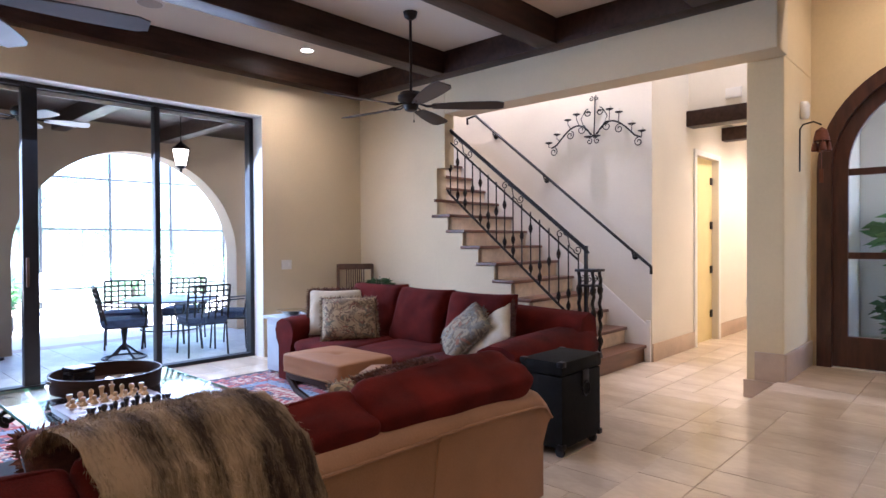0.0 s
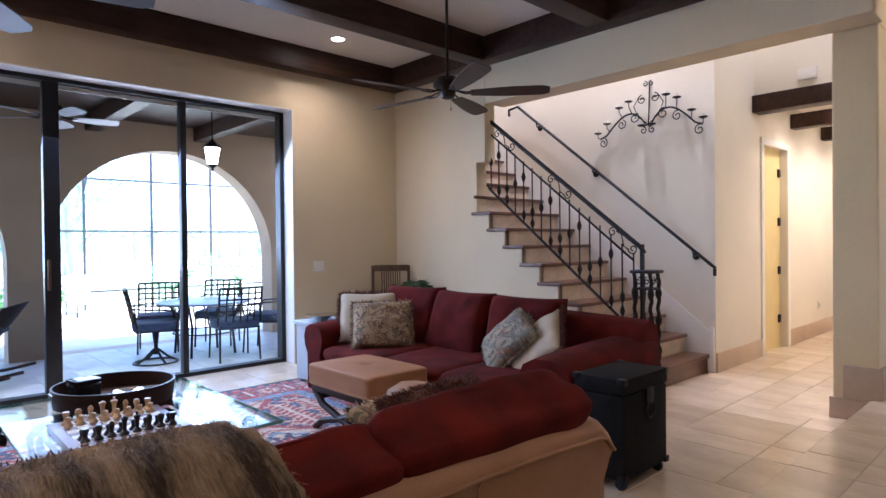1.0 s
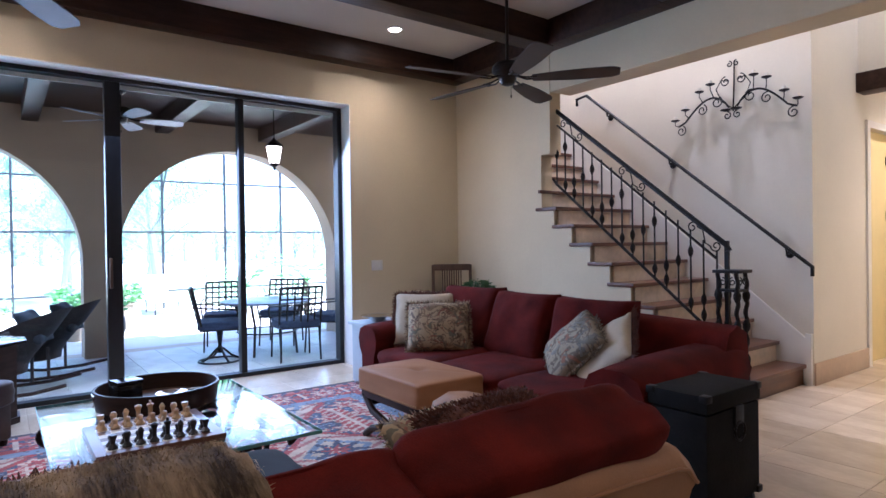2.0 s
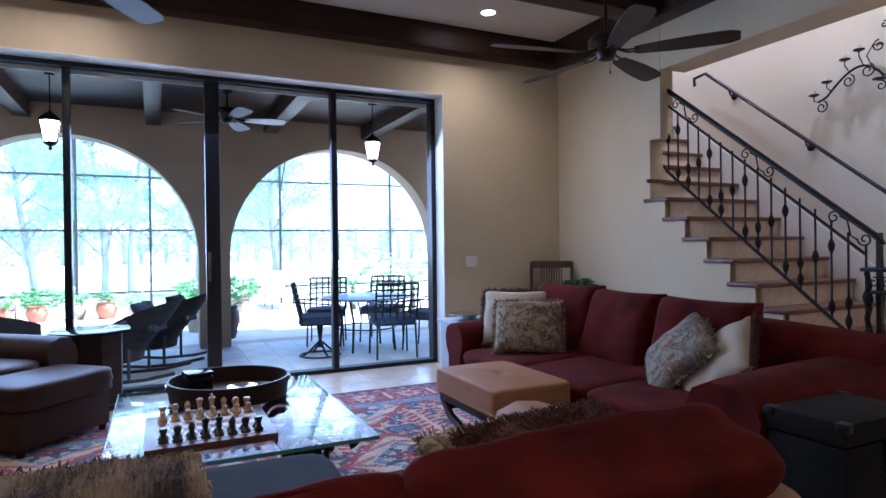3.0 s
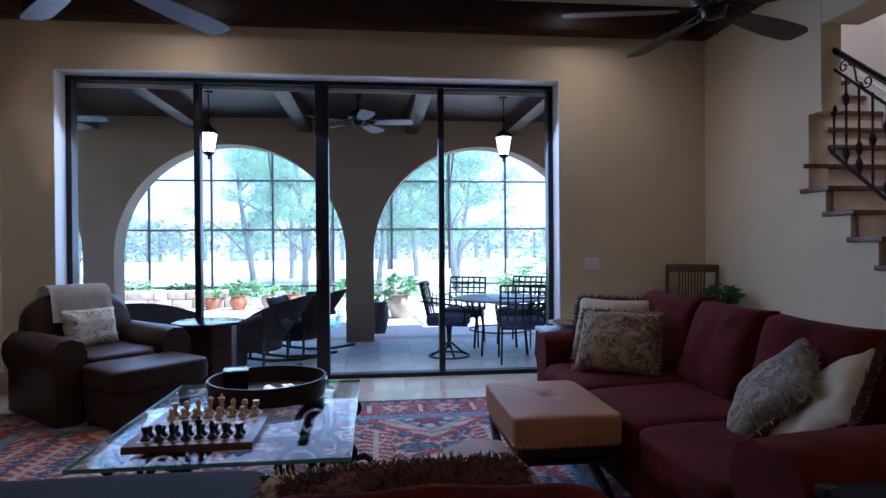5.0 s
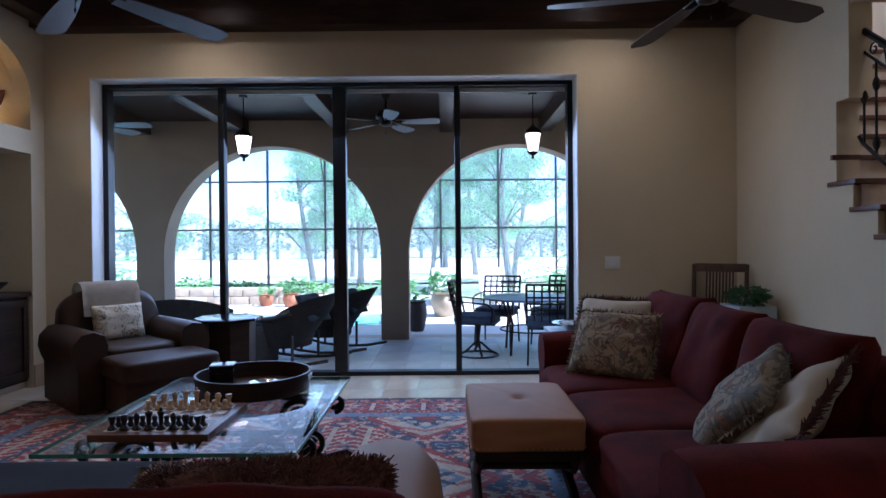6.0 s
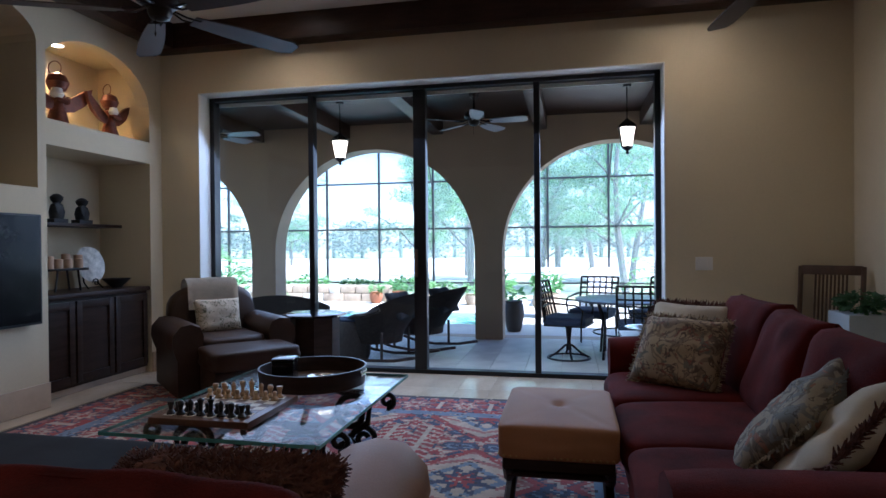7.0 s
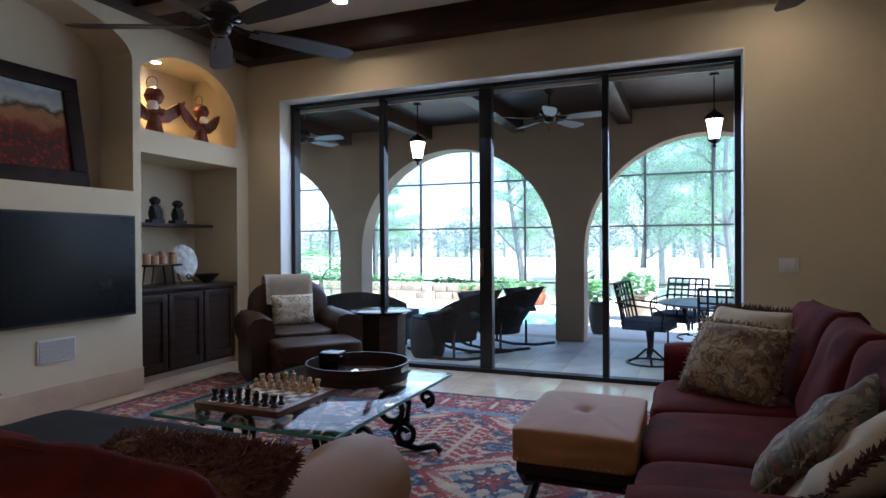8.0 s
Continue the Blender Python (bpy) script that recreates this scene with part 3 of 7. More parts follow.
slope = rd.normalized()
perp = Vector((-slope.z, 0, slope.x))
if perp.z < 0:
    perp = -perp
for f in (0.13, 0.52, 0.9):
    c = ra + rd * f + Vector((0, 0, -0.075))
    b = B()
    tube(b, spiral(c - slope * 0.13, 0.048, 1.3, 0.6, 1, (slope, perp)), 0.006, 6)
    tube(b, spiral(c + slope * 0.13, 0.048, 1.3, 3.7, 1, (slope, perp)), 0.006, 6)
    tube(b, [c - slope * 0.1 + perp * 0.03, c - slope * 0.04 + perp * 0.035, c + slope * 0.04 - perp * 0.035, c + slope * 0.1 - perp * 0.03], 0.006, 6)
    part("scroll", b, iron, rail)
newel = thing("newel_post", "black wrought-iron newel of four twisted posts under a square cap", "newel post")
nx, ny, nz = -2.655, 5.93, 1.055
for dx, dy in ((-0.075, -0.07), (0.075, -0.07), (-0.075, 0.07), (0.075, 0.07)):
    b = B()
    n = 40
    for i in range(1):
        ps = [(nx + dx + 0.007 * math.cos(j * 0.9), ny + dy + 0.007 * math.sin(j * 0.9), RISE + (nz - RISE) * j / n) for j in range(n + 1)]
        tube(b, ps, 0.017, 6)
    for zk in (0.35, 0.62, 0.86):
        lathe(b, [(0.015, -0.05), (0.03, -0.015), (0.03, 0.015), (0.015, 0.05)], 8, pose(nx + dx, ny + dy, zk))
    part("post", b, iron, newel)
b = B()
box(b, nx - 0.11, nx + 0.11, ny - 0.105, ny + 0.105, nz - 0.012, nz + 0.015, 0.006)
part("cap", b, iron, newel)
b = B()
box(b, nx - 0.09, nx + 0.09, ny - 0.085, ny + 0.085, nz - 0.16, nz - 0.14)
for s in (-1, 1):
    tube(b, spiral((nx + s * 0.04, ny - 0.078, nz - 0.08), 0.034, 1.2, 1.5, s, ((1, 0, 0), (0, 0, 1))), 0.005, 6)
    tube(b, spiral((nx + 0.082, ny + s * 0.038, nz - 0.08), 0.034, 1.2, 1.5, s, ((0, 1, 0), (0, 0, 1))), 0.005, 6)
part("collar", b, iron, newel)
b = B()
box(b, nx - 0.04, nx - 0.01, ny - 0.045, ny - 0.015, RISE, 1.3)
part("centre_post", b, iron, newel)

hr = thing("wall_handrail", "black iron handrail bracketed to the pale stair wall", "handrail")
b = B()
tube(b, [(-5.12, 6.97, 2.98), (-5.1, 6.94, 3.05), (-4.95, 6.94, 3.07), (-2.52, 6.94, 1.1), (-2.47, 6.94, 1.06), (-2.475, 6.95, 0.98)], 0.017)
part("rail", b, iron, hr)
for f in (0.12, 0.45, 0.93):
    p = Vector((-4.95, 6.94, 3.07)).lerp(Vector((-2.52, 6.94, 1.1)), f)
    b = B()
    tube(b, [p, p + Vector((0, 0.02, -0.06)), p + Vector((0, 0.085, -0.07))], 0.009, 6)
    lathe(b, [(0.036, 0), (0.036, 0.012), (0.01, 0.02)], 14, pose(p.x, YB - 0.001, p.z - 0.07, 90))
    part("bracket", b, iron, hr)

# wall candelabra above the stairs
can = thing("wall_candelabra", "black wrought-iron scrolled candle holder hung on the stair wall", "candelabra")
cx, cz, cy = -3.18, 2.62, YB - 0.05
XZ = ((1, 0, 0), (0, 0, 1))
b = B()
tube(b, [(cx, cy, 2.56), (cx, cy + 0.02, 2.8), (cx, cy + 0.03, 3.05)], 0.008, 6)
for s in (-1, 1):
    tube(b, spiral((cx + s * 0.035, cy, 3.02), 0.03, 1.1, 1.57, s, XZ), 0.006, 6)
    tube(b, spiral((cx + s * 0.075, cy, 2.86), 0.05, 1.3, 1.57, -s, XZ), 0.006, 6)
    heart = [(cx + s * 0.02, cy, 2.6), (cx + s * 0.12, cy, 2.68), (cx + s * 0.17, cy, 2.8), (cx + s * 0.12, cy, 2.88), (cx + s * 0.04, cy, 2.86)]
    tube(b, heart, 0.006, 6)
part("stem", b, iron, can)
for s in (-1, 1):
    b = B()
    arm = [(cx + s * (0.04 + 0.54 * t), cy, 2.6 + 0.14 * math.sin(math.pi * min(1, t * 1.15) ** 0.8) - 0.1 * t * t) for t in [i / 14 for i in range(15)]]
    tube(b, arm, 0.01, 6)
    for t, r in ((0.35, 0.06), (0.62, 0.055), (1.0, 0.055)):
        p = arm[int(t * 14)]
        tube(b, spiral((p[0] - s * 0.03, cy, p[2] - 0.05), r, 1.3, 1.2, s, XZ), 0.006, 6)
    part("arm", b, iron, can)
    for i, t in enumerate((0.3, 0.55, 0.8, 1.0)):
        p = arm[int(t * 14)]
        px, pz = p[0] + s * 0.02, p[2] + (0.16 - 0.1 * t)
        b = B()
        tube(b, [(p[0], cy, p[2]), (px, cy - 0.03, pz - 0.05), (px, cy - 0.03, pz)], 0.005, 6)
        lathe(b, [(0.012, -0.012), (0.042, 0.0), (0.044, 0.008), (0.01, 0.008)], 14, pose(px, cy - 0.03, pz))
        cup = part("candle_cup", b, iron, can)
        b = B()
        lathe(b, [(0.017, 0.0), (0.017, 0.03), (0.014, 0.034)], 12, pose(px, cy - 0.03, pz + 0.008))
        part("candle", b, candle_white, cup, "short white candle")
b = B()
for s in (-1, 1):
    lathe(b, [(0.012, -0.012), (0.05, 0.0), (0.052, 0.008), (0.01, 0.008)], 14, pose(cx + s * 0.05, cy - 0.04, 2.57))
    tube(b, spiral((cx + s * 0.05, cy - 0.02, 2.52), 0.04, 1.2, 1.57, s, XZ), 0.006, 6)
part("base_cups", b, iron, can)

# ---- corridor door, entry door ----
dr = thing("door_1", "pale yellow corridor door with dark hinges", "door", "", "structure")
door_yellow = mat("pale_yellow_door", (0.72, 0.6, 0.28), 0.5, var=0.05, scale=4, bump=0.03)
b = B()
box(b, -2.62, -2.575, 8.345, 9.155, -0.005, 2.435)
part("leaf", b, door_yellow, dr)
for z in (0.35, 0.95, 1.55, 2.15):
    b = B()
    box(b, -2.575, -2.555, 9.06, 9.13, z - 0.05, z + 0.05, 0.006)
    part("hinge", b, iron, dr)
b = B()
box(b, -2.5, -2.48, 9.15, 9.23, 0.0, 2.5)
box(b, -2.5, -2.48, 8.27, 8.35, 0.0, 2.5)
box(b, -2.5, -2.48, 8.35, 9.15, 2.43, 2.5)
part("casing", b, trim_white, dr, "white door casing")

fd = thing("door_2", "arched mahogany front door with glass panes", "door", "", "structure")


def arch_ring(bm, c, y0, y1, ro, ri, zs, zb, seg=28):
    """An arched frame: legs from zb up to zs, then a half ring."""
    path_o = [(c - ro, zb)] + [(c - ro * math.cos(math.pi * i / seg), zs + ro * math.sin(math.pi * i / seg)) for i in range(seg + 1)] + [(c + ro, zb)]
    path_i = [(c - ri, zb)] + [(c - ri * math.cos(math.pi * i / seg), zs + ri * math.sin(math.pi * i / seg)) for i in range(seg + 1)] + [(c + ri, zb)]
    rows = [[bm.verts.new((x, y, z)) for x, z in p] for p, y in ((path_o, y0), (path_i, y0), (path_i, y1), (path_o, y1))]
    for i in range(len(path_o) - 1):
        for a in range(4):
            q, r = rows[a], rows[(a + 1) % 4]
            bm.faces.new((q[i], q[i + 1], r[i + 1], r[i]))
    return bm


b = B()
arch_ring(b, 0.07, YD - 0.03, YD + 0.15, 0.998, 0.88, 1.98, PLAT)
part("door_frame", b, door_wood, fd)
b = B()
arch_ring(b, 0.07, YD + 0.02, YD + 0.08, 0.879, 0.76, 1.98, PLAT + 0.01)
box(b, 0.0, 0.14, YD + 0.02, YD + 0.08, PLAT + 0.01, 2.74)
box(b, -0.69, 0.83, YD + 0.021, YD + 0.079, PLAT + 0.01, 0.46)
part("stile", b, door_wood, fd)
for z in (1.2, 1.96):
    b = B()
    box(b, -0.69, 0.0, YD + 0.03, YD + 0.07, z - 0.03, z + 0.03)
    box(b, 0.14, 0.83, YD + 0.03, YD + 0.07, z - 0.03, z + 0.03)
    part("rail", b, door_wood, fd)
b = B()
box(b, -0.69, 0.83, YD + 0.045, YD + 0.05, 0.46, 1.98)
seg = 24
fan = [b.verts.new((0.07 - 0.76 * math.cos(math.pi * i / seg), YD + 0.047, 1.98 + 0.76 * math.sin(math.pi * i / seg))) for i in range(seg + 1)]
b.faces.new(fan)
pane = part("pane", b, glass, fd)
pane.visible_shadow = False


# ---- sofas ----
def sofa_part(name, parent, material, m, sx, sy, sz, e=0.3, seed=0, wobble=0.01, label=""):
    b = B()
    soft(b, m, sx, sy, sz, e, seed, wobble)
    return part(name, b, material, parent, label, angle=180)


def rolled_arm(parent, material, x, y0, y1, w, h, flare=1):
    """A rolled sofa arm along y: an upright panel with a round top that droops a little to the front."""
    b = B()
    n = 10
    prof = [(-0.36, 0.0), (-0.36, 0.55), (-0.5, 0.66), (-0.56, 0.8), (-0.46, 0.94), (-0.2, 1.0), (0.15, 1.0), (0.4, 0.93), (0.5, 0.8), (0.46, 0.66), (0.36, 0.55), (0.36, 0.0)]
    rows = []
    for j in range(n + 1):
        f = j / n
        y = y0 + (y1 - y0) * f
        k = 1.0 - 0.05 * (1 - f) ** 2
        inset = 0.94 if j in (0, n) else 1.0
        rows.append([b.verts.new((x + flare * px * w * inset, y, 0.04 + pz * (h - 0.04) * k * (0.99 if inset < 1 else 1))) for px, pz in prof])
    for a, c in zip(rows, rows[1:]):
        for i in range(len(prof) - 1):
            b.faces.new((a[i], a[i + 1], c[i + 1], c[i]))
        b.faces.new((a[-1], a[0], c[0], c[-1]))
    b.faces.new(rows[0]), b.faces.new(rows[-1][::-1])
    return part("arm", b, material, parent, angle=50)


sa = thing("sofa", "deep red chenille sofa with rolled arms and loose cushions", "sofa")
SX0, SX1 = -4.85, -1.96
b = B()
box(b, SX0 + 0.25, SX1 - 0.2, 3.77, 4.85, 0.05, 0.27, 0.02)
part("base", b, red_fabric, sa)
for i, (px, py) in enumerate(((SX0 + 0.2, 3.82), (SX1 - 0.2, 3.82), (SX0 + 0.2, 4.8), (SX1 - 0.2, 4.8))):
    b = B()
    lathe(b, [(0.022, 0.01), (0.035, 0.06)], 12, pose(px, py, 0))
    part("foot", b, dark_wood, sa)
rolled_arm(sa, red_fabric, SX0 + 0.16, 3.75, 4.8, 0.3, 0.65, 1)
rolled_arm(sa, red_fabric, SX1 - 0.19, 3.74, 4.8, 0.38, 0.68, -1)
b = B()
prof = [(4.58, 0.2), (4.6, 0.62), (4.66, 0.75), (4.76, 0.79), (4.86, 0.74), (4.88, 0.6), (4.86, 0.05)]
rows = [[b.verts.new((x, py, pz + (0.03 * math.sin(math.pi * (x - SX0) / (SX1 - SX0))) * (1 if pz > 0.5 else 0))) for py, pz in prof] for x in [SX0 + 0.05 + (SX1 - SX0 - 0.1) * i / 16 for i in range(17)]]
for a, c in zip(rows, rows[1:]):
    for i in range(len(prof) - 1):
        b.faces.new((a[i], a[i + 1], c[i + 1], c[i]))
b.faces.new(rows[0]), b.faces.new(rows[-1][::-1])
part("backrest", b, red_fabric, sa, angle=60)
seat_w = (SX1 - SX0 - 0.66) / 3
for i in range(3):
    cx_ = SX0 + 0.31 + seat_w * (i + 0.5)
    sofa_part("seat_cushion", sa, red_fabric, pose(cx_, 4.13, 0.355, 2), seat_w * 1.01, 0.84, 0.2, 0.3, i * 3.1, 0.012)
for i, (cx_, tilt, rz, zz) in enumerate(((-4.2, -17, 6, 0.67), (-3.58, -19, -3, 0.655), (-2.9, -16, 3, 0.645))):
    b = B()
    pillow(b, pose(cx_, 4.5, zz, 90 + tilt, 0, rz), 0.68, 0.56, 0.24, 0.36, 0.014, i * 5.3 + 1, 18, 5.0)
    part("back_cushion", b, red_fabric, sa, angle=180)


def throw_pillow(label, material, m, sx, sy, sz, seed, trim=None, n_fringe=0, group="throw pillows", reach=1.0, shag=0):
    t = thing("throw_pillow", label, "pillow", group, m=m)
    b = B()
    pillow(b, Matrix(), sx, sy, sz, 0.5, 0.02, seed)
    part("cover", b, material, t, angle=180)
    if trim:
        b = B()
        rnd = random.Random(seed)
        per = []
        for i in range(n_fringe):
            f = i / n_fringe * 4
            s, k = int(f), f - int(f)
            u, v = ((2 * k - 1, -1), (1, 2 * k - 1), (1 - 2 * k, 1), (-1, 1 - 2 * k))[s]
            o = Vector((u * sx / 2 * 0.97, v * sy / 2 * 0.97, 0))
            out = Vector(((u if abs(u) > 0.99 else 0) + rnd.uniform(-0.5, 0.5), (v if abs(v) > 0.99 else 0) + rnd.uniform(-0.5, 0.5), rnd.uniform(-0.6, 0.6))).normalized()
            tube(b, [o, o + out * rnd.uniform(0.018, 0.034) * reach], 0.0065 if not shag else 0.004, 4, 0.0015)
        for i in range(shag):
            u, v = rnd.uniform(-0.95, 0.95), rnd.uniform(-0.95, 0.95)
            h = ((1 - abs(u) ** 3.2) * (1 - abs(v) ** 3.2)) ** 0.5
            o = Vector((u * sx / 2, v * sy / 2, h * sz / 2))
            out = Vector((u + rnd.uniform(-1, 1), v + rnd.uniform(-1, 1), rnd.uniform(-0.1, 0.5))).normalized()
            tube(b, [o, o + out * rnd.uniform(0.015, 0.03)], 0.004, 3, 0.0015)
        part("fringe", b, trim, t)
    return t


throw_pillow("cream linen pillow with brown brush fringe on the red sofa", cream_cloth, pose(-4.46, 4.19, 0.66, 62, 0, 49), 0.54, 0.48, 0.17, 2.0, fringe_brown, 420, reach=1.3)
throw_pillow("floral print pillow with a ruffled edge on the red sofa", floral_cloth, pose(-4.15, 4.11, 0.63, 58, 0, 54), 0.52, 0.44, 0.17, 5.0, floral_cloth, 260)
throw_pillow("grey floral tapestry pillow leaning in the sofa corner", floral_dark, pose(-2.87, 4.28, 0.61, 47, 20, -40), 0.47, 0.47, 0.17, 9.0, floral_dark, 120)
throw_pillow("cream pillow with brown brush fringe leaning on the sofa arm", cream_cloth, pose(-2.65, 4.33, 0.6, 44, 28, -54), 0.48, 0.48, 0.14, 11.0, fringe_brown, 1000, reach=1.5)

# second sofa, seen from behind: tan leather frame, red cushions
sb = thing("leather_sofa", "tan leather sofa with loose red cushions, its back to the hall", "sofa")
BX, BY0, BY1 = -1.38, 0.35, 3.2
b = B()
box(b, BX - 0.92, BX - 0.1, BY0 + 0.2, BY1 - 0.2, 0.04, 0.28, 0.02)
part("base", b, tan_leather, sb)
b = B()
n = 30
rows = []
for i in range(n + 1):
    f = i / n
    y = BY0 + (BY1 - BY0) * f
    edge = max(0.0, abs(2 * f - 1) - 0.5) / 0.5
    top = 0.65 - 0.05 * edge ** 1.5 - 0.07 * max(0.0, (edge - 0.82) / 0.18) ** 2
    bend = -0.03 * edge ** 2.5
    prof = [(-0.13, 0.03), (-0.16, top - 0.12), (-0.14, top - 0.03), (-0.07, top), (0.02, top - 0.02), (0.055, top - 0.075), (0.03, top - 0.12), (0.0, 0.3), (0.0, 0.03)]
    rows.append([b.verts.new((BX + bend + px, y, pz)) for px, pz in prof])
for a, c in zip(rows, rows[1:]):
    for i in range(len(prof) - 1):
        b.faces.new((a[i], a[i + 1], c[i + 1], c[i]))
b.faces.new(rows[0]), b.faces.new(rows[-1][::-1])
part("backrest", b, tan_leather, sb, "arched tan leather back", angle=70)
b = B()
seam = []
for i in range(41):
    f = i / 40
    edge = max(0.0, abs(2 * f - 1) - 0.5) / 0.5
    top = 0.65 - 0.05 * edge ** 1.5 - 0.07 * max(0.0, (edge - 0.82) / 0.18) ** 2
    seam.append((BX - 0.03 * edge ** 2.5 + 0.054, BY0 + (BY1 - BY0) * f, top - 0.085))
tube(b, seam, 0.007, 6)
for f in (0.36, 0.7):
    tube(b, [(BX + 0.003, BY0 + (BY1 - BY0) * f, 0.05), (BX + 0.003, BY0 + (BY1 - BY0) * f, 0.3), (BX + 0.034, BY0 + (BY1 - BY0) * f, 0.52), (BX + 0.05, BY0 + (BY1 - BY0) * f, 0.56)], 0.004, 6)
part("welt", b, tan_leather, sb, "stitched leather welt")
for yy, s in ((BY1 - 0.3, 1), (BY0 + 0.16, -1)):
    b = B()
    prof = [(-0.36, 0.0), (-0.36, 0.55), (-0.5, 0.68), (-0.52, 0.82), (-0.42, 0.95), (-0.1, 1.0), (0.25, 0.98), (0.5, 0.86), (0.54, 0.72), (0.46, 0.6), (0.36, 0.5), (0.36, 0.0)]
    rows = []
    for j in range(11):
        f = j / 10
        x = BX - 0.1 - 0.9 * f
        drop = 0.985 if j == 10 else 1
        hgt = 0.6 + 0.035 * f
        rows.append([b.verts.new((x, yy + s * py * 0.3 * (0.93 if j == 10 else 1), 0.04 + pz * (hgt - 0.04) * drop)) for py, pz in prof])
    for a, c in zip(rows, rows[1:]):
        for i in range(len(prof) - 1):
            b.faces.new((a[i], a[i + 1], c[i + 1], c[i]))
        b.faces.new((a[-1], a[0], c[0], c[-1]))
    b.faces.new(rows[0]), b.faces.new(rows[-1][::-1])
    part("arm", b, tan_leather, sb, angle=60)
wB = (BY1 - BY0 - 0.62) / 3
for i in range(3):
    sofa_part("seat_cushion", sb, red_fabric, pose(BX - 0.58, BY0 + 0.31 + wB * (i + 0.5), 0.37), 0.78, wB, 0.2, 0.3, 20 + i)
for i, (yc, zz, hh, ww) in enumerate(((0.76, 0.54, 0.43, 0.66), (1.58, 0.555, 0.45, 0.97), (2.53, 0.57, 0.47, 0.98))):
    b = B()
    soft(b, pose(BX - 0.16, yc, zz - 0.035, 115, 0, 90), ww, hh + 0.02, 0.25, 0.15, 31 + i * 4.4, 0.012, 18)
    for v in b.verts:
        v.co += Vector((noise.noise(v.co * 4.2), 0, noise.noise(v.co * 5.1 + Vector((3, 1, 2))))) * 0.014
    cushion = part("back_cushion", b, red_fabric, sb, angle=180)
    b = B()
    rim = []
    for k in range(60):
        a = 2 * math.pi * k / 60
        ca, sa_ = math.cos(a), math.sin(a)
        q = (abs(ca) ** 10 + abs(sa_) ** 10) ** -0.1
        rim.append(pose(BX - 0.16, yc, zz - 0.035, 115, 0, 90) @ Vector((ca * q * ww * 0.487, sa_ * q * (hh + 0.02) * 0.487, -0.095)))
    tube(b, rim + rim[:1], 0.007, 6)
    part("piping", b, red_fabric, cushion)
for px, py in ((BX - 0.05, BY0 + 0.25), (BX - 0.05, BY1 - 0.25), (BX - 0.9, BY0 + 0.25), (BX - 0.9, BY1 - 0.25)):
    b = B()
    lathe(b, [(0.022, 0.01), (0.035, 0.045)], 12, pose(px, py, 0))
    part("foot", b, dark_wood, sb)
throw_pillow("floral print pillow lying on the leather sofa seat", floral_cloth, pose(-1.9, 2.5, 0.555, 40, 0, 100), 0.42, 0.36, 0.14, 14.0, floral_cloth, 120)
throw_pillow("brown shaggy fringed pillow lying on the leather sofa", fringe_brown, pose(-1.77, 2.65, 0.615, 30, 0, 96), 0.58, 0.34, 0.16, 16.0, fringe_brown, 900, reach=1.1, shag=2600)
throw_pillow("brown fringed pillow leaning on the red cushions", fringe_brown, pose(-1.86, 1.3, 0.6, 36, 0, 88), 0.5, 0.42, 0.17, 17.0, fringe_brown, 240)

# fur throw over the sofa back
b = B()
nu, nv = 46, 60
rows = []
for j in range(nv + 1):
    f = j / nv
    row = []
    for i in range(nu + 1):
        u = i / nu
        y = 1.06 + 0.6 * u + 0.02 * f * (1 - u) + 0.16 * max(0, f - 0.45) * u
        s = f * 1.55
        if s < 0.42:
            px, pz = -1.98 + s * 0.62, 0.66 + 0.13 * math.sin(s / 0.42 * 1.5)
        elif s < 0.72:
            k = (s - 0.42) / 0.3
            px, pz = -1.72 + 0.38 * k, 0.79 + 0.045 * math.sin(math.pi * k) - 0.07 * k
        else:
            k = s - 0.72
            px, pz = -1.34 + 0.06 * min(1, k * 5) + 0.03 * k, 0.72 - k * 0.9
        w = noise.noise(Vector((y * 4.0, s * 2.2, 0.3)))
        w2 = noise.noise(Vector((y * 26, s * 22, 3.3)))
        w3 = noise.noise(Vector((y * 70, s * 60, 7.3)))
        d = 0.03 * w + 0.012 * w2 + 0.008 * w3
        row.append(b.verts.new((px + d * (1.0 if s > 0.6 else 0.3), y, pz + d * (1.0 if s < 0.8 else 0.2))))
    rows.append(row)
for a, c in zip(rows, rows[1:]):
    for i in range(nu):
        b.faces.new((a[i], a[i + 1], c[i + 1], c[i]))
geom = bmesh.ops.solidify(b, geom=b.faces[:], thickness=-0.03)
ft = thing("fur_throw", "brown and cream striped fur throw draped over the leather sofa", "throw", m=pose(0.075, 0, 0.03))
part("pelt", b, fur, ft, angle=180)
sv, sf = [], []
rf = random.Random(8)
pelt = bpy.data.objects[ft.children[0].name].data
for poly in pelt.polygons:
    if poly.area < 1e-5:
        continue
    for _ in range(7):
        c, nrm = poly.center, poly.normal
        fall = Vector((rf.uniform(-0.5, 0.9), rf.uniform(-0.5, 0.5), -0.9))
        d = (nrm * 0.8 + fall * 0.9 + Vector((rf.uniform(-0.4, 0.4), rf.uniform(-0.4, 0.4), rf.uniform(-0.3, 0.3)))).normalized()
        side = d.cross(nrm).normalized() * 0.0012
        o = c + Vector((rf.uniform(-0.01, 0.01), rf.uniform(-0.01, 0.01), rf.uniform(-0.01, 0.01)))
        k = len(sv)
        sv += [tuple(o - side), tuple(o + side), tuple(o + d * rf.uniform(0.012, 0.028))]
        sf.append((k, k + 1, k + 2))
me = bpy.data.meshes.new("fur_hair")
me.from_pydata(sv, [], sf)
me.materials.append(fur)
hair = tagged(new("fur_hair", me), "long soft fur hair", kind="stuff")
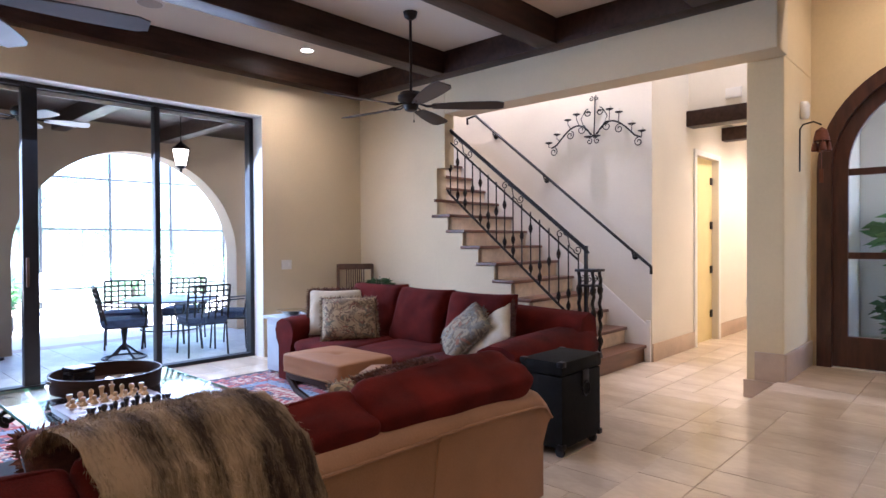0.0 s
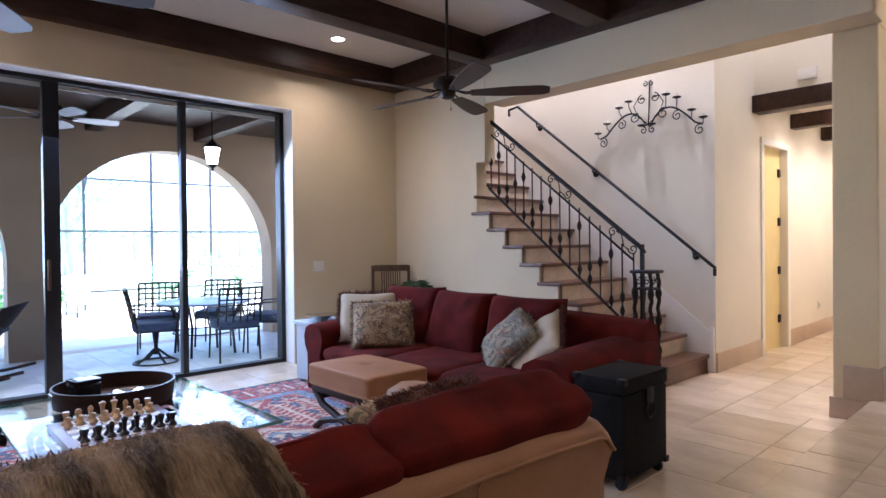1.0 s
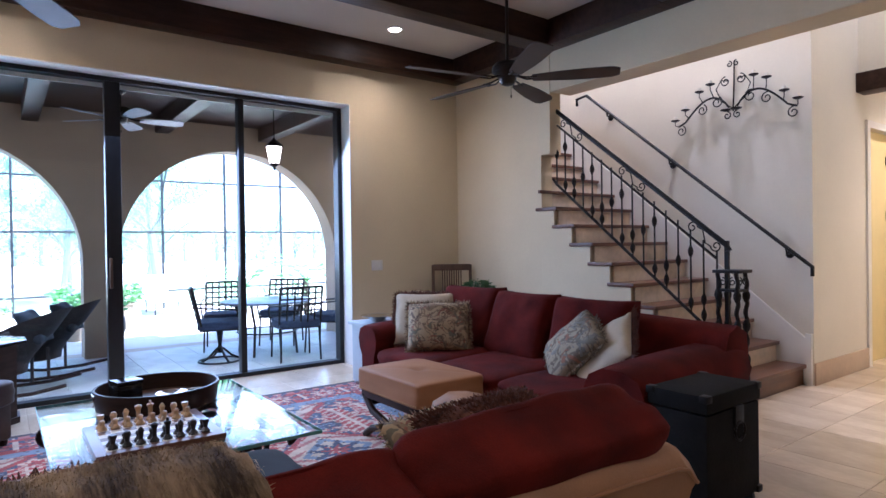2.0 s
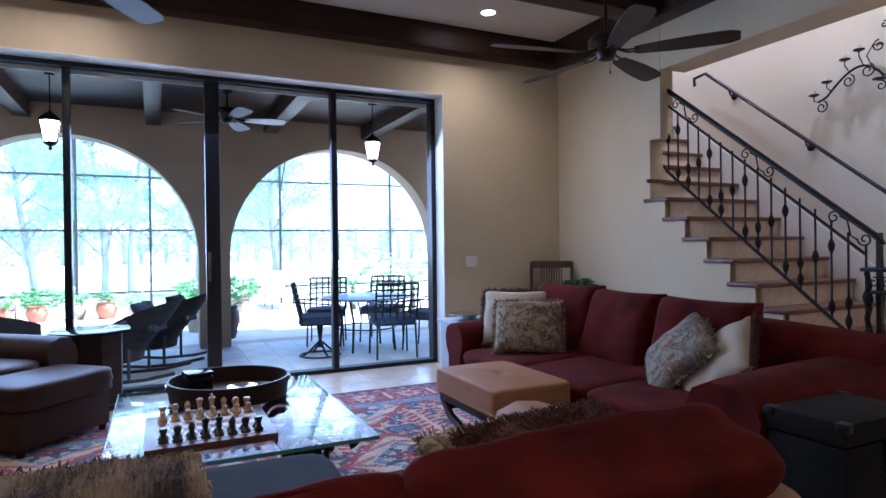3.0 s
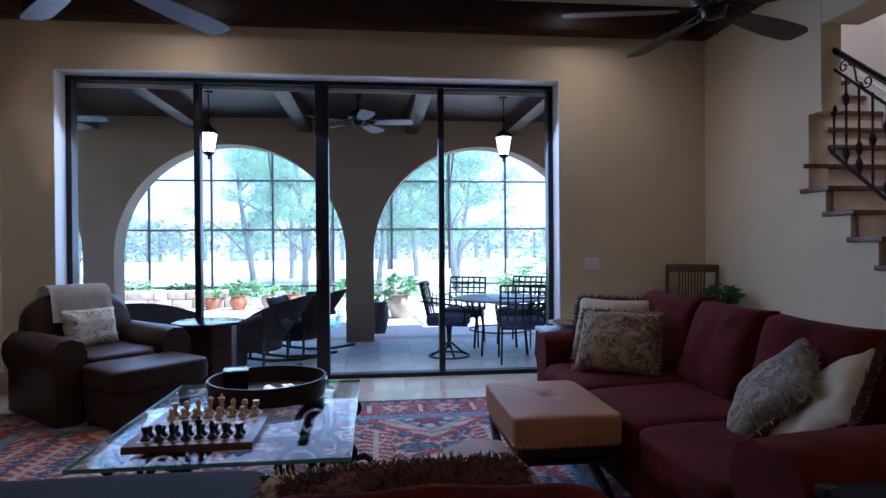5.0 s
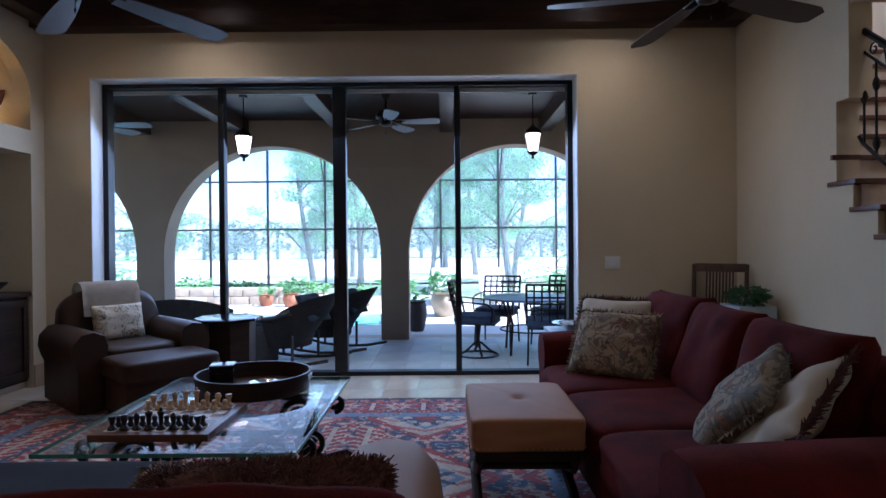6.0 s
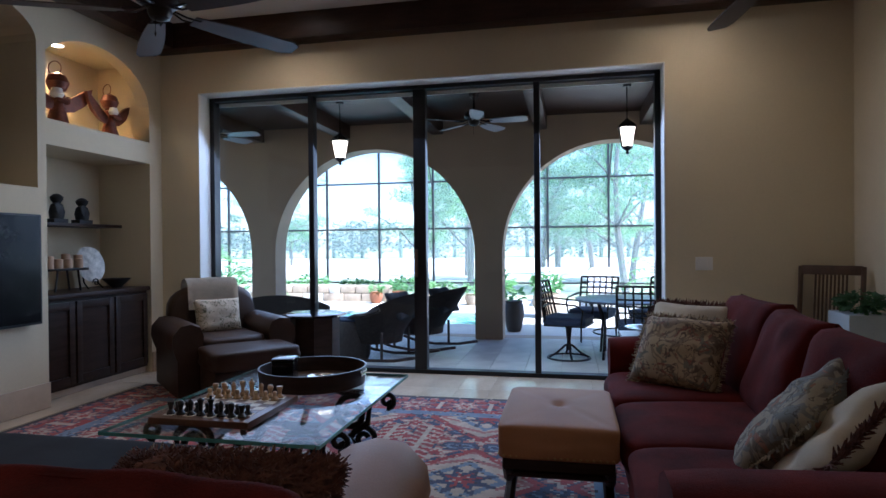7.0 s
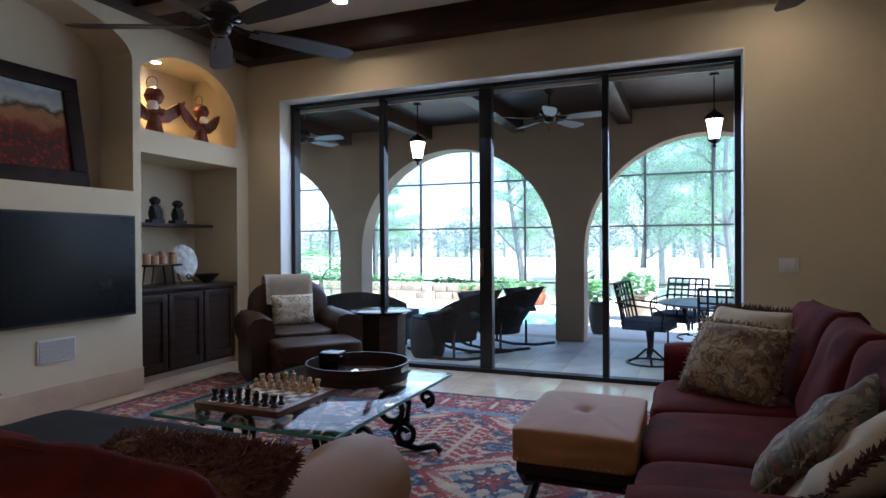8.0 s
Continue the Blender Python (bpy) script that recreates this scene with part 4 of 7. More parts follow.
hair.parent = ft

# ---- trunk, ottoman, coffee table ----
tr = thing("trunk", "worn black trunk with metal corners on small wheels beside the sofa", "trunk")
TX0, TX1, TY0, TY1 = -1.94, -1.64, 3.76, 4.24
TH = 0.6
b = B()
box(b, TX0, TX1, TY0, TY1, 0.06, TH - 0.09, 0.012)
part("body", b, trunk_black, tr)
b = B()
box(b, TX0 - 0.006, TX1 + 0.006, TY0 - 0.006, TY1 + 0.006, TH - 0.085, TH, 0.014)
part("lid", b, trunk_black, tr)
for x in (TX0 + 0.04, TX1 - 0.04):
    for y in (TY0 + 0.04, TY1 - 0.04):
        b = B()
        lathe(b, [(0.03, -0.012), (0.034, 0.0), (0.03, 0.012)], 14, pose(x, y, 0.034, 90))
        box(b, x - 0.008, x + 0.008, y - 0.02, y + 0.02, 0.034, 0.062)
        part("caster", b, black_matt, tr)
        for z in (0.075, TH - 0.015):
            b = B()
            sx_, sy_ = (1 if x > -1.79 else -1), (1 if y > 4.0 else -1)
            obox(b, pose((TX1 if sx_ > 0 else TX0) - sx_ * 0.012, (TY1 if sy_ > 0 else TY0) - sy_ * 0.012, z), 0.045, 0.045, 0.036, 0.008)
            part("corner_cap", b, iron, tr)
b = B()
tube(b, spiral((TX1 + 0.012, 4.03, 0.4), 0.045, 1.0, 0, 1, ((0, 1, 0), (0, 0, 1)), 0.99), 0.006, 6)
part("ring_handle", b, iron, tr)
b = B()
box(b, TX1, TX1 + 0.012, 3.99, 4.07, 0.43, 0.52, 0.004)
part("latch", b, iron, tr, "dull iron latch")

ot = thing("ottoman", "camel leather ottoman with nail heads on crossed dark legs", "ottoman")
ox, oy, ow, od = -3.46, 3.44, 0.74, 0.52
b = B()
soft(b, pose(ox, oy, 0.4), ow, od, 0.15, 0.1, 3, 0.003, 26)
for v in b.verts:
    if v.co.z > 0.44:
        du, dv = abs(v.co.x - ox) / (ow / 2), abs(v.co.y - oy) / (od / 2)
        v.co.z += 0.012 * (1 - du * du) * (1 - dv * dv) - 0.022 * math.exp(-((v.co.x - ox) ** 2 + (v.co.y - oy) ** 2) / 0.0015) - 0.004 * math.exp(-abs(abs(v.co.x - ox) / ow - abs(v.co.y - oy) / od) / 0.03)
part("seat", b, camel_leather, ot, angle=180)
b = B()
box(b, ox - ow / 2 + 0.02, ox + ow / 2 - 0.02, oy - od / 2 + 0.02, oy + od / 2 - 0.02, 0.275, 0.335, 0.012)
part("apron", b, dark_wood, ot)
for sy in (-1, 1):
    b = B()
    for sx in (-1, 1):
        tube(b, [(ox + sx * 0.33, oy + sy * 0.22, 0.29), (ox + sx * 0.22, oy + sy * 0.225, 0.2), (ox, oy + sy * 0.225, 0.14), (ox - sx * 0.22, oy + sy * 0.225, 0.085), (ox - sx * 0.32, oy + sy * 0.225, 0.02)], 0.025, 8)
    part("crossed_leg", b, dark_wood, ot)
for sx in (-0.28, 0.0, 0.28):
    b = B()
    tube(b, [(ox + sx, oy - 0.225, 0.24 if sx else 0.14), (ox + sx, oy + 0.225, 0.24 if sx else 0.14)], 0.018, 8)
    part("stretcher", b, dark_wood, ot)
b = B()
for i in range(30):
    for sy in (-1, 1):
        lathe(b, [(0.007, 0), (0.005, 0.004), (0.001, 0.006)], 6, pose(ox - 0.34 + 0.68 * i / 29, oy + sy * (od / 2 - 0.004), 0.342, 90 if sy < 0 else -90))
for i in range(18):
    for sx in (-1, 1):
        lathe(b, [(0.007, 0), (0.005, 0.004), (0.001, 0.006)], 6, pose(ox + sx * (ow / 2 - 0.004), oy - 0.23 + 0.46 * i / 17, 0.342, 0, 90 * sx))
tagged(part("nail_heads", b, brass, ot, "row of brass nail heads"), kind="stuff")

ct = thing("coffee_table", "clear glass coffee table on scrolled black iron legs", "coffee table")
CX0, CX1, CY0, CY1, CZ = -4.26, -2.85, 1.38, 2.46, 0.42
b = B()
box(b, CX0, CX1, CY0, CY1, CZ - 0.019, CZ, 0.004)
top = part("glass_top", b, table_glass, ct, "thick clear glass top")
top.visible_shadow = False
b = B()
for x0, x1, y0, y1 in ((CX0 - 0.002, CX0, CY0, CY1), (CX1, CX1 + 0.002, CY0, CY1), (CX0, CX1, CY0 - 0.002, CY0), (CX0, CX1, CY1, CY1 + 0.002)):
    box(b, x0, x1, y0, y1, CZ - 0.018, CZ - 0.001)
part("glass_edge", b, glass_edge, ct, "green glass edge")
for sx in (-1, 1):
    for sy in (-1, 1):
        px, py = (CX1 - 0.36 if sx > 0 else CX0 + 0.36), (CY1 - 0.14 if sy > 0 else CY0 + 0.14)
        b = B()
        U = ((0, sy, 0), (0, 0, 1))
        py -= sy * 0.1
        tube(b, [(px, py - sy * 0.1, 0.385), (px, py + sy * 0.02, 0.37), (px, py + sy * 0.1, 0.3), (px, py + sy * 0.09, 0.2), (px, py - sy * 0.02, 0.12), (px, py + sy * 0.03, 0.05), (px, py + sy * 0.16, 0.03), (px, py + sy * 0.27, 0.06), (px, py + sy * 0.31, 0.03)], 0.02, 8)
        tube(b, spiral((px, py - sy * 0.01, 0.255), 0.115, 1.5, 0.5, 1, U, 0.3), 0.02, 8)
        tube(b, spiral((px, py + sy * 0.07, 0.105), 0.08, 1.4, 3.0, -1, U, 0.3), 0.018, 8)
        tube(b, spiral((px + sx * 0.04, py + sy * 0.2, 0.33), 0.05, 1.3, 4.7, 1, U), 0.015, 8)
        part("scroll_leg", b, iron, ct)
b = B()
for sy in (CY0 + 0.14, CY1 - 0.14):
    tube(b, [(CX0 + 0.28, sy, 0.385), (CX1 - 0.28, sy, 0.385)], 0.012, 8)
for sx in (CX0 + 0.36, CX1 - 0.36):
    tube(b, [(sx, CY0 + 0.14, 0.388), (sx, CY1 - 0.14, 0.388)], 0.012, 8)
part("frame", b, iron, ct)

ty = thing("serving_tray", "round dark wooden tray with a high rim on the glass table", "tray")
b = B()
R, seg = 0.315, 44
for r0, r1, z0, z1 in ((R - 0.012, R, CZ + 0.001, CZ + 0.105),):
    ring = [[b.verts.new((-3.93 + r * math.cos(2 * math.pi * i / seg), 1.95 + r * math.sin(2 * math.pi * i / seg), z)) for i in range(seg)] for r, z in ((r0, z0), (r1, z0), (r1 + 0.012, z1), (r0 + 0.012, z1))]
    for a in range(4):
        for i in range(seg):
            b.faces.new((ring[a][i], ring[a][(i + 1) % seg], ring[(a + 1) % 4][(i + 1) % seg], ring[(a + 1) % 4][i]))
part("rim", b, dark_wood, ty)
b = B()
lathe(b, [(R - 0.012, CZ + 0.001), (R - 0.012, CZ + 0.014)], seg, pose(-3.93, 1.95, 0))
part("base", b, mid_wood, ty)
for s in (-1, 1):
    b = B()
    obox(b, pose(-3.93, 1.95 + s * (R + 0.012), CZ + 0.075), 0.1, 0.008, 0.03, 0.003)
    part("handle", b, silver, ty, "bright metal handle plate")
bx = thing("keepsake_box", "small black lacquered box standing in the tray", "box")
b = B()
obox(b, pose(-3.9, 1.78, CZ + 0.075, 0, 0, 12), 0.13, 0.13, 0.12, 0.006)
part("body", b, black_gloss, bx)
b = B()
obox(b, pose(-3.9, 1.78, CZ + 0.147, 0, 0, 12), 0.136, 0.136, 0.024, 0.006)
part("lid", b, black_gloss, bx)
b = B()
for s in (-1, 1):
    lathe(b, [(0.015, 0.0), (0.05, 0.008), (0.085, 0.035), (0.082, 0.037), (0.045, 0.014), (0.003, 0.01)], 24, pose(-3.88 + 0.02 * s, 2.07 + 0.055 * s, CZ + 0.016))
solo("silver_dish", b, silver, "silver heart-shaped double dish in the tray", "dish")

# chess
cb = thing("chess_board", "wooden chess board with a raised brown rim on the glass table", "chess board")
KX, KY, KS = -3.25, 1.79, 0.52
b = B()
box(b, KX - KS / 2, KX + KS / 2, KY - KS / 2, KY + KS / 2, CZ, CZ + 0.032, 0.003)
part("board", b, chess_board, cb)
sq = 0.054
tile_mesh = []
for name, material in (("dark_square", chess_board), ("light_square", candle_white)):
    b = B()
    box(b, -sq / 2, sq / 2, -sq / 2, sq / 2, 0, 0.0015)
    tile_mesh.append((name, mesh(b, name, material, False)))
for i in range(8):
    for j in range(8):
        name, me = tile_mesh[(i + j) % 2]
        q = new(name, me)
        q.parent = cb
        q.location = (KX + (i - 3.5) * sq, KY + (j - 3.5) * sq, CZ + 0.032)
heads = {
    "pawn": (0.045, [(0.011, 0.032), (0.013, 0.037), (0.010, 0.045), (0.001, 0.048)]),
    "rook": (0.055, [(0.013, 0.042), (0.016, 0.046), (0.016, 0.06), (0.008, 0.06)]),
    "knight": (0.06, [(0.013, 0.04), (0.017, 0.05), (0.012, 0.064), (0.002, 0.068)]),
    "bishop": (0.065, [(0.012, 0.048), (0.014, 0.056), (0.009, 0.068), (0.001, 0.074)]),
    "queen": (0.075, [(0.011, 0.056), (0.017, 0.074), (0.014, 0.078), (0.002, 0.084)]),
    "king": (0.085, [(0.011, 0.06), (0.017, 0.078), (0.006, 0.083), (0.006, 0.096), (0.001, 0.097)]),
}
order = ["rook", "knight", "bishop", "queen", "king", "bishop", "knight", "rook"]
piece_mesh = {}
for side, material in (("pale", chess_light), ("black", chess_dark)):
    for kind_, (h, headp) in heads.items():
        b = B()
        lathe(b, [(0.02, 0.0), (0.021, 0.006), (0.016, 0.012), (0.009, 0.022)] + headp, 12)
        piece_mesh[side, kind_] = mesh(b, "chess_" + kind_, material)
for side, back_row, pawn_row in (("pale", 0, 1), ("black", 7, 6)):
    for j in range(8):
        for kind_, i in ((order[j], back_row), ("pawn", pawn_row)):
            p = tagged(new("chess_" + kind_, piece_mesh[side, kind_]), f"{'pale boxwood' if side == 'pale' else 'black'} turned wooden chess {kind_} on the board", "chess piece", "chess pieces")
            p.location = (KX + (i - 3.5) * sq, KY + (j - 3.5) * sq, CZ + 0.0335)

# slate leather bench between the sofa and the table
be = thing("bench_ottoman", "dark slate leather bench between the sofa and the glass table", "ottoman")
b = B()
soft(b, pose(-2.47, 1.58, 0.385), 0.46, 1.2, 0.13, 0.16, 5, 0.006)
part("seat", b, grey_leather, be, angle=180)
b = B()
box(b, -2.67, -2.27, 1.0, 2.16, 0.08, 0.33, 0.01)
part("base", b, grey_leather, be)
for x in (-2.64, -2.3):
    for y in (1.04, 2.12):
        b = B()
        lathe(b, [(0.02, 0.01), (0.028, 0.08)], 10, pose(x, y, 0))
        part("leg", b, dark_wood, be)

# ---- armchair, side table, corner chair, end table ----
M = pose(-5.8, 0.0, 0, 0, 0, 48)
ac = thing("armchair", "brown leather club armchair in the corner by the glass doors", "armchair", m=M)


def lsoft(name, parent, material, m, sx, sy, sz, e=0.3, seed=0, wobble=0.008, label=""):
    return sofa_part(name, parent, material, m, sx, sy, sz, e, seed, wobble, label)


lsoft("base", ac, brown_leather, pose(0.48, 0, 0.2), 0.86, 0.9, 0.3, 0.14, 1)
lsoft("seat_cushion", ac, brown_leather, pose(0.55, 0, 0.4), 0.78, 0.56, 0.17, 0.28, 2)
b = B()
n = 14
rows = []
for i in range(n + 1):
    a = math.pi * i / n
    w, h = -0.4 * math.cos(a), 0.62 + 0.3 * math.sin(a) ** 0.6
    rows.append([b.verts.new((x, w * k, 0.12 + (h - 0.12) * kz)) for x, k, kz in ((0.26, 0.9, 0.55), (0.24, 0.98, 0.9), (0.16, 1.0, 1.0), (0.04, 0.98, 0.98), (-0.02, 0.95, 0.85), (0.04, 0.9, 0.2))])
for a, c in zip(rows, rows[1:]):
    for i in range(5):
        b.faces.new((a[i], a[i + 1], c[i + 1], c[i]))
b.faces.new([r[0] for r in rows]), b.faces.new([r[5] for r in rows][::-1])
b.faces.new(rows[0]), b.faces.new(rows[-1][::-1])
part("backrest", b, brown_leather, ac, "rounded leather back", angle=75)
for s in (-1, 1):
    b = B()
    prof = [(-0.36, 0.0), (-0.36, 0.55), (-0.5, 0.68), (-0.54, 0.82), (-0.42, 0.95), (-0.1, 1.0), (0.25, 0.98), (0.5, 0.86), (0.54, 0.72), (0.46, 0.6), (0.36, 0.5), (0.36, 0.0)]
    rows = []
    for j in range(9):
        f = j / 8
        rows.append([b.verts.new((0.12 + 0.82 * f, s * 0.4 + s * py * 0.25 * (0.92 if j == 8 else 1), 0.03 + pz * 0.6 * (0.985 if j == 8 else 1))) for py, pz in prof])
    for a, c in zip(rows, rows[1:]):
        for i in range(len(prof) - 1):
            b.faces.new((a[i], a[i + 1], c[i + 1], c[i]))
        b.faces.new((a[-1], a[0], c[0], c[-1]))
    b.faces.new(rows[0]), b.faces.new(rows[-1][::-1])
    part("arm", b, brown_leather, ac, angle=60)
fo = thing("footstool", "brown leather footstool pushed against the armchair", "footstool", m=M)
lsoft("cushion", fo, brown_leather, pose(1.19, 0.02, 0.36), 0.52, 0.72, 0.17, 0.24, 6)
b = B()
box(b, 0.97, 1.41, -0.32, 0.35, 0.05, 0.29, 0.02)
part("base", b, brown_leather, fo)
for x in (1.0, 1.38):
    for y in (-0.28, 0.31):
        b = B()
        lathe(b, [(0.02, 0.01), (0.028, 0.05)], 10, pose(x, y, 0))
        part("foot", b, dark_wood, fo)
tb = thing("folded_throw", "cream woven throw folded over the armchair back", "throw", m=M)
b = B()
rows = []
for j in range(15):
    f = j / 14
    if f < 0.4:
        px, pz = 0.285 - 0.05 * (f / 0.4), 0.68 + 0.25 * f / 0.4
    elif f < 0.6:
        k = (f - 0.4) / 0.2
        px, pz = 0.235 - 0.24 * k, 0.93 + 0.035 * math.sin(math.pi * k)
    else:
        px, pz = -0.02 - 0.02 * (f - 0.6), 0.925 - 0.6 * (f - 0.6)
    rows.append([b.verts.new((px + 0.006 * noise.noise(Vector((i * 0.6, j * 0.5, 1))), -0.24 + 0.46 * i / 10, pz + 0.012 * noise.noise(Vector((i * 0.5, j * 0.4, 4))))) for i in range(11)])
for a, c in zip(rows, rows[1:]):
    for i in range(10):
        b.faces.new((a[i], a[i + 1], c[i + 1], c[i]))
bmesh.ops.solidify(b, geom=b.faces[:], thickness=0.018)
part("cloth", b, throw_cream, tb, angle=180)
throw_pillow("printed pillow with red edging on the leather armchair", tree_print, M @ pose(0.36, 0.0, 0.62, 74, 0, 90), 0.42, 0.32, 0.14, 21.0, None)

st = thing("side_table", "dark octagonal drum side table beside the armchair", "side table")
b = B()
lathe(b, [(0.28, 0.595), (0.3, 0.6), (0.3, 0.62), (0.285, 0.625)], 8, pose(-5.84, 1.11, 0, 0, 0, 22.5))
part("tabletop", b, black_gloss, st, "glossy dark tabletop")
b = B()
lathe(b, [(0.23, 0.04), (0.235, 0.59)], 8, pose(-5.84, 1.11, 0, 0, 0, 22.5))
part("body", b, dark_wood, st)
b = B()
lathe(b, [(0.25, 0.0), (0.25, 0.045)], 8, pose(-5.84, 1.11, 0, 0, 0, 22.5))
part("plinth", b, dark_wood, st)

MC = pose(-5.82, 5.53, 0, 0, 0, -37)
ch = thing("wooden_chair", "brown wooden chair with a caned back in the room corner", "chair", m=MC)
for y in (-0.22, 0.22):
    b = B()
    tube(b, [(0.05, y, 0.0), (0.03, y, 0.45), (-0.04, y, 1.06)], 0.019, 8)
    part("back_post", b, mid_wood, ch)
    b = B()
    tube(b, [(0.46, y, 0.0), (0.46, y, 0.44)], 0.019, 8)
    part("front_leg", b, mid_wood, ch)
b = B()
obox(b, pose(-0.035, 0, 1.03, 0, -6), 0.022, 0.43, 0.075, 0.006)
part("top_rail", b, mid_wood, ch)
b = B()
obox(b, pose(0.02, 0, 0.56, 0, -6), 0.022, 0.43, 0.04, 0.006)
part("lower_rail", b, mid_wood, ch)
for i in range(9):
    b = B()
    y = -0.11 + 0.0275 * i
    tube(b, [(0.022, y, 0.58), (-0.033, y, 1.0)], 0.008, 6)
    part("spindle", b, mid_wood, ch)
b = B()
box(b, 0.02, 0.5, -0.24, 0.24, 0.43, 0.47, 0.012)
part("seat", b, mid_wood, ch)

pl = thing("planter", "tall pale planter with dark leafy plant behind the sofa", "planter")
b = B()
box(b, -5.58, -5.22, 5.42, 5.72, 0.0, 0.74, 0.012)
part("pot", b, white_paint_worn, pl)


def leaves(bm, c, rx, ry, rz, n, size, seed, droop=0.3):
    """A crown of n small pointed leaves round a centre."""
    rnd = random.Random(seed)
    for _ in range(n):
        a, h, k = rnd.uniform(0, 6.283), rnd.uniform(-1, 1), rnd.uniform(0.25, 1) ** 0.5
        q = math.sqrt(max(0, 1 - h * h)) * k
        p = Vector((c[0] + rx * q * math.cos(a), c[1] + ry * q * math.sin(a), c[2] + rz * h * k))
        d = Vector((math.cos(a) + rnd.uniform(-0.8, 0.8), math.sin(a) + rnd.uniform(-0.8, 0.8), rnd.uniform(-0.5, 0.7) - droop)).normalized()
        s = d.cross(Vector((rnd.uniform(-1, 1), rnd.uniform(-1, 1), 1))).normalized()
        L = size * rnd.uniform(0.6, 1.35)
        up = s.cross(d) * L * 0.12
        v = [bm.verts.new(p), bm.verts.new(p + d * L * 0.5 + s * L * 0.28 + up), bm.verts.new(p + d * L), bm.verts.new(p + d * L * 0.5 - s * L * 0.28 + up)]
        bm.faces.new(v)
    return bm


b = B()
leaves(b, (-5.4, 5.57, 0.82), 0.2, 0.14, 0.08, 320, 0.06, 3)
part("foliage", b, leaf_dark, pl, "dark green leaves", smooth=False)

et = thing("end_table", "pale painted end table beside the red sofa", "end table")
b = B()
box(b, -5.26, -4.84, 3.86, 4.3, 0.565, 0.595, 0.006)
part("tabletop", b, white_paint_worn, et)
b = B()
box(b, -5.23, -4.87, 3.89, 4.27, 0.04, 0.565, 0.005)
part("body", b, white_paint_worn, et)
b = B()
box(b, -5.19, -4.91, 3.882, 3.89, 0.1, 0.5)
part("panel", b, white_paint_worn, et)
for x in (-5.2, -4.9):
    for y in (3.92, 4.24):
        b = B()
        lathe(b, [(0.018, 0), (0.026, 0.045)], 10, pose(x, y, 0))
        part("foot", b, white_paint_worn, et)
b = B()
lathe(b, [(0.05, 0.0), (0.06, 0.01), (0.1, 0.045), (0.16, 0.055), (0.165, 0.06), (0.1, 0.052), (0.03, 0.02)], 28, pose(-5.02, 4.05, 0.596))
solo("silver_bowl", b, silver, "wide silver bowl on the pale end table", "bowl")

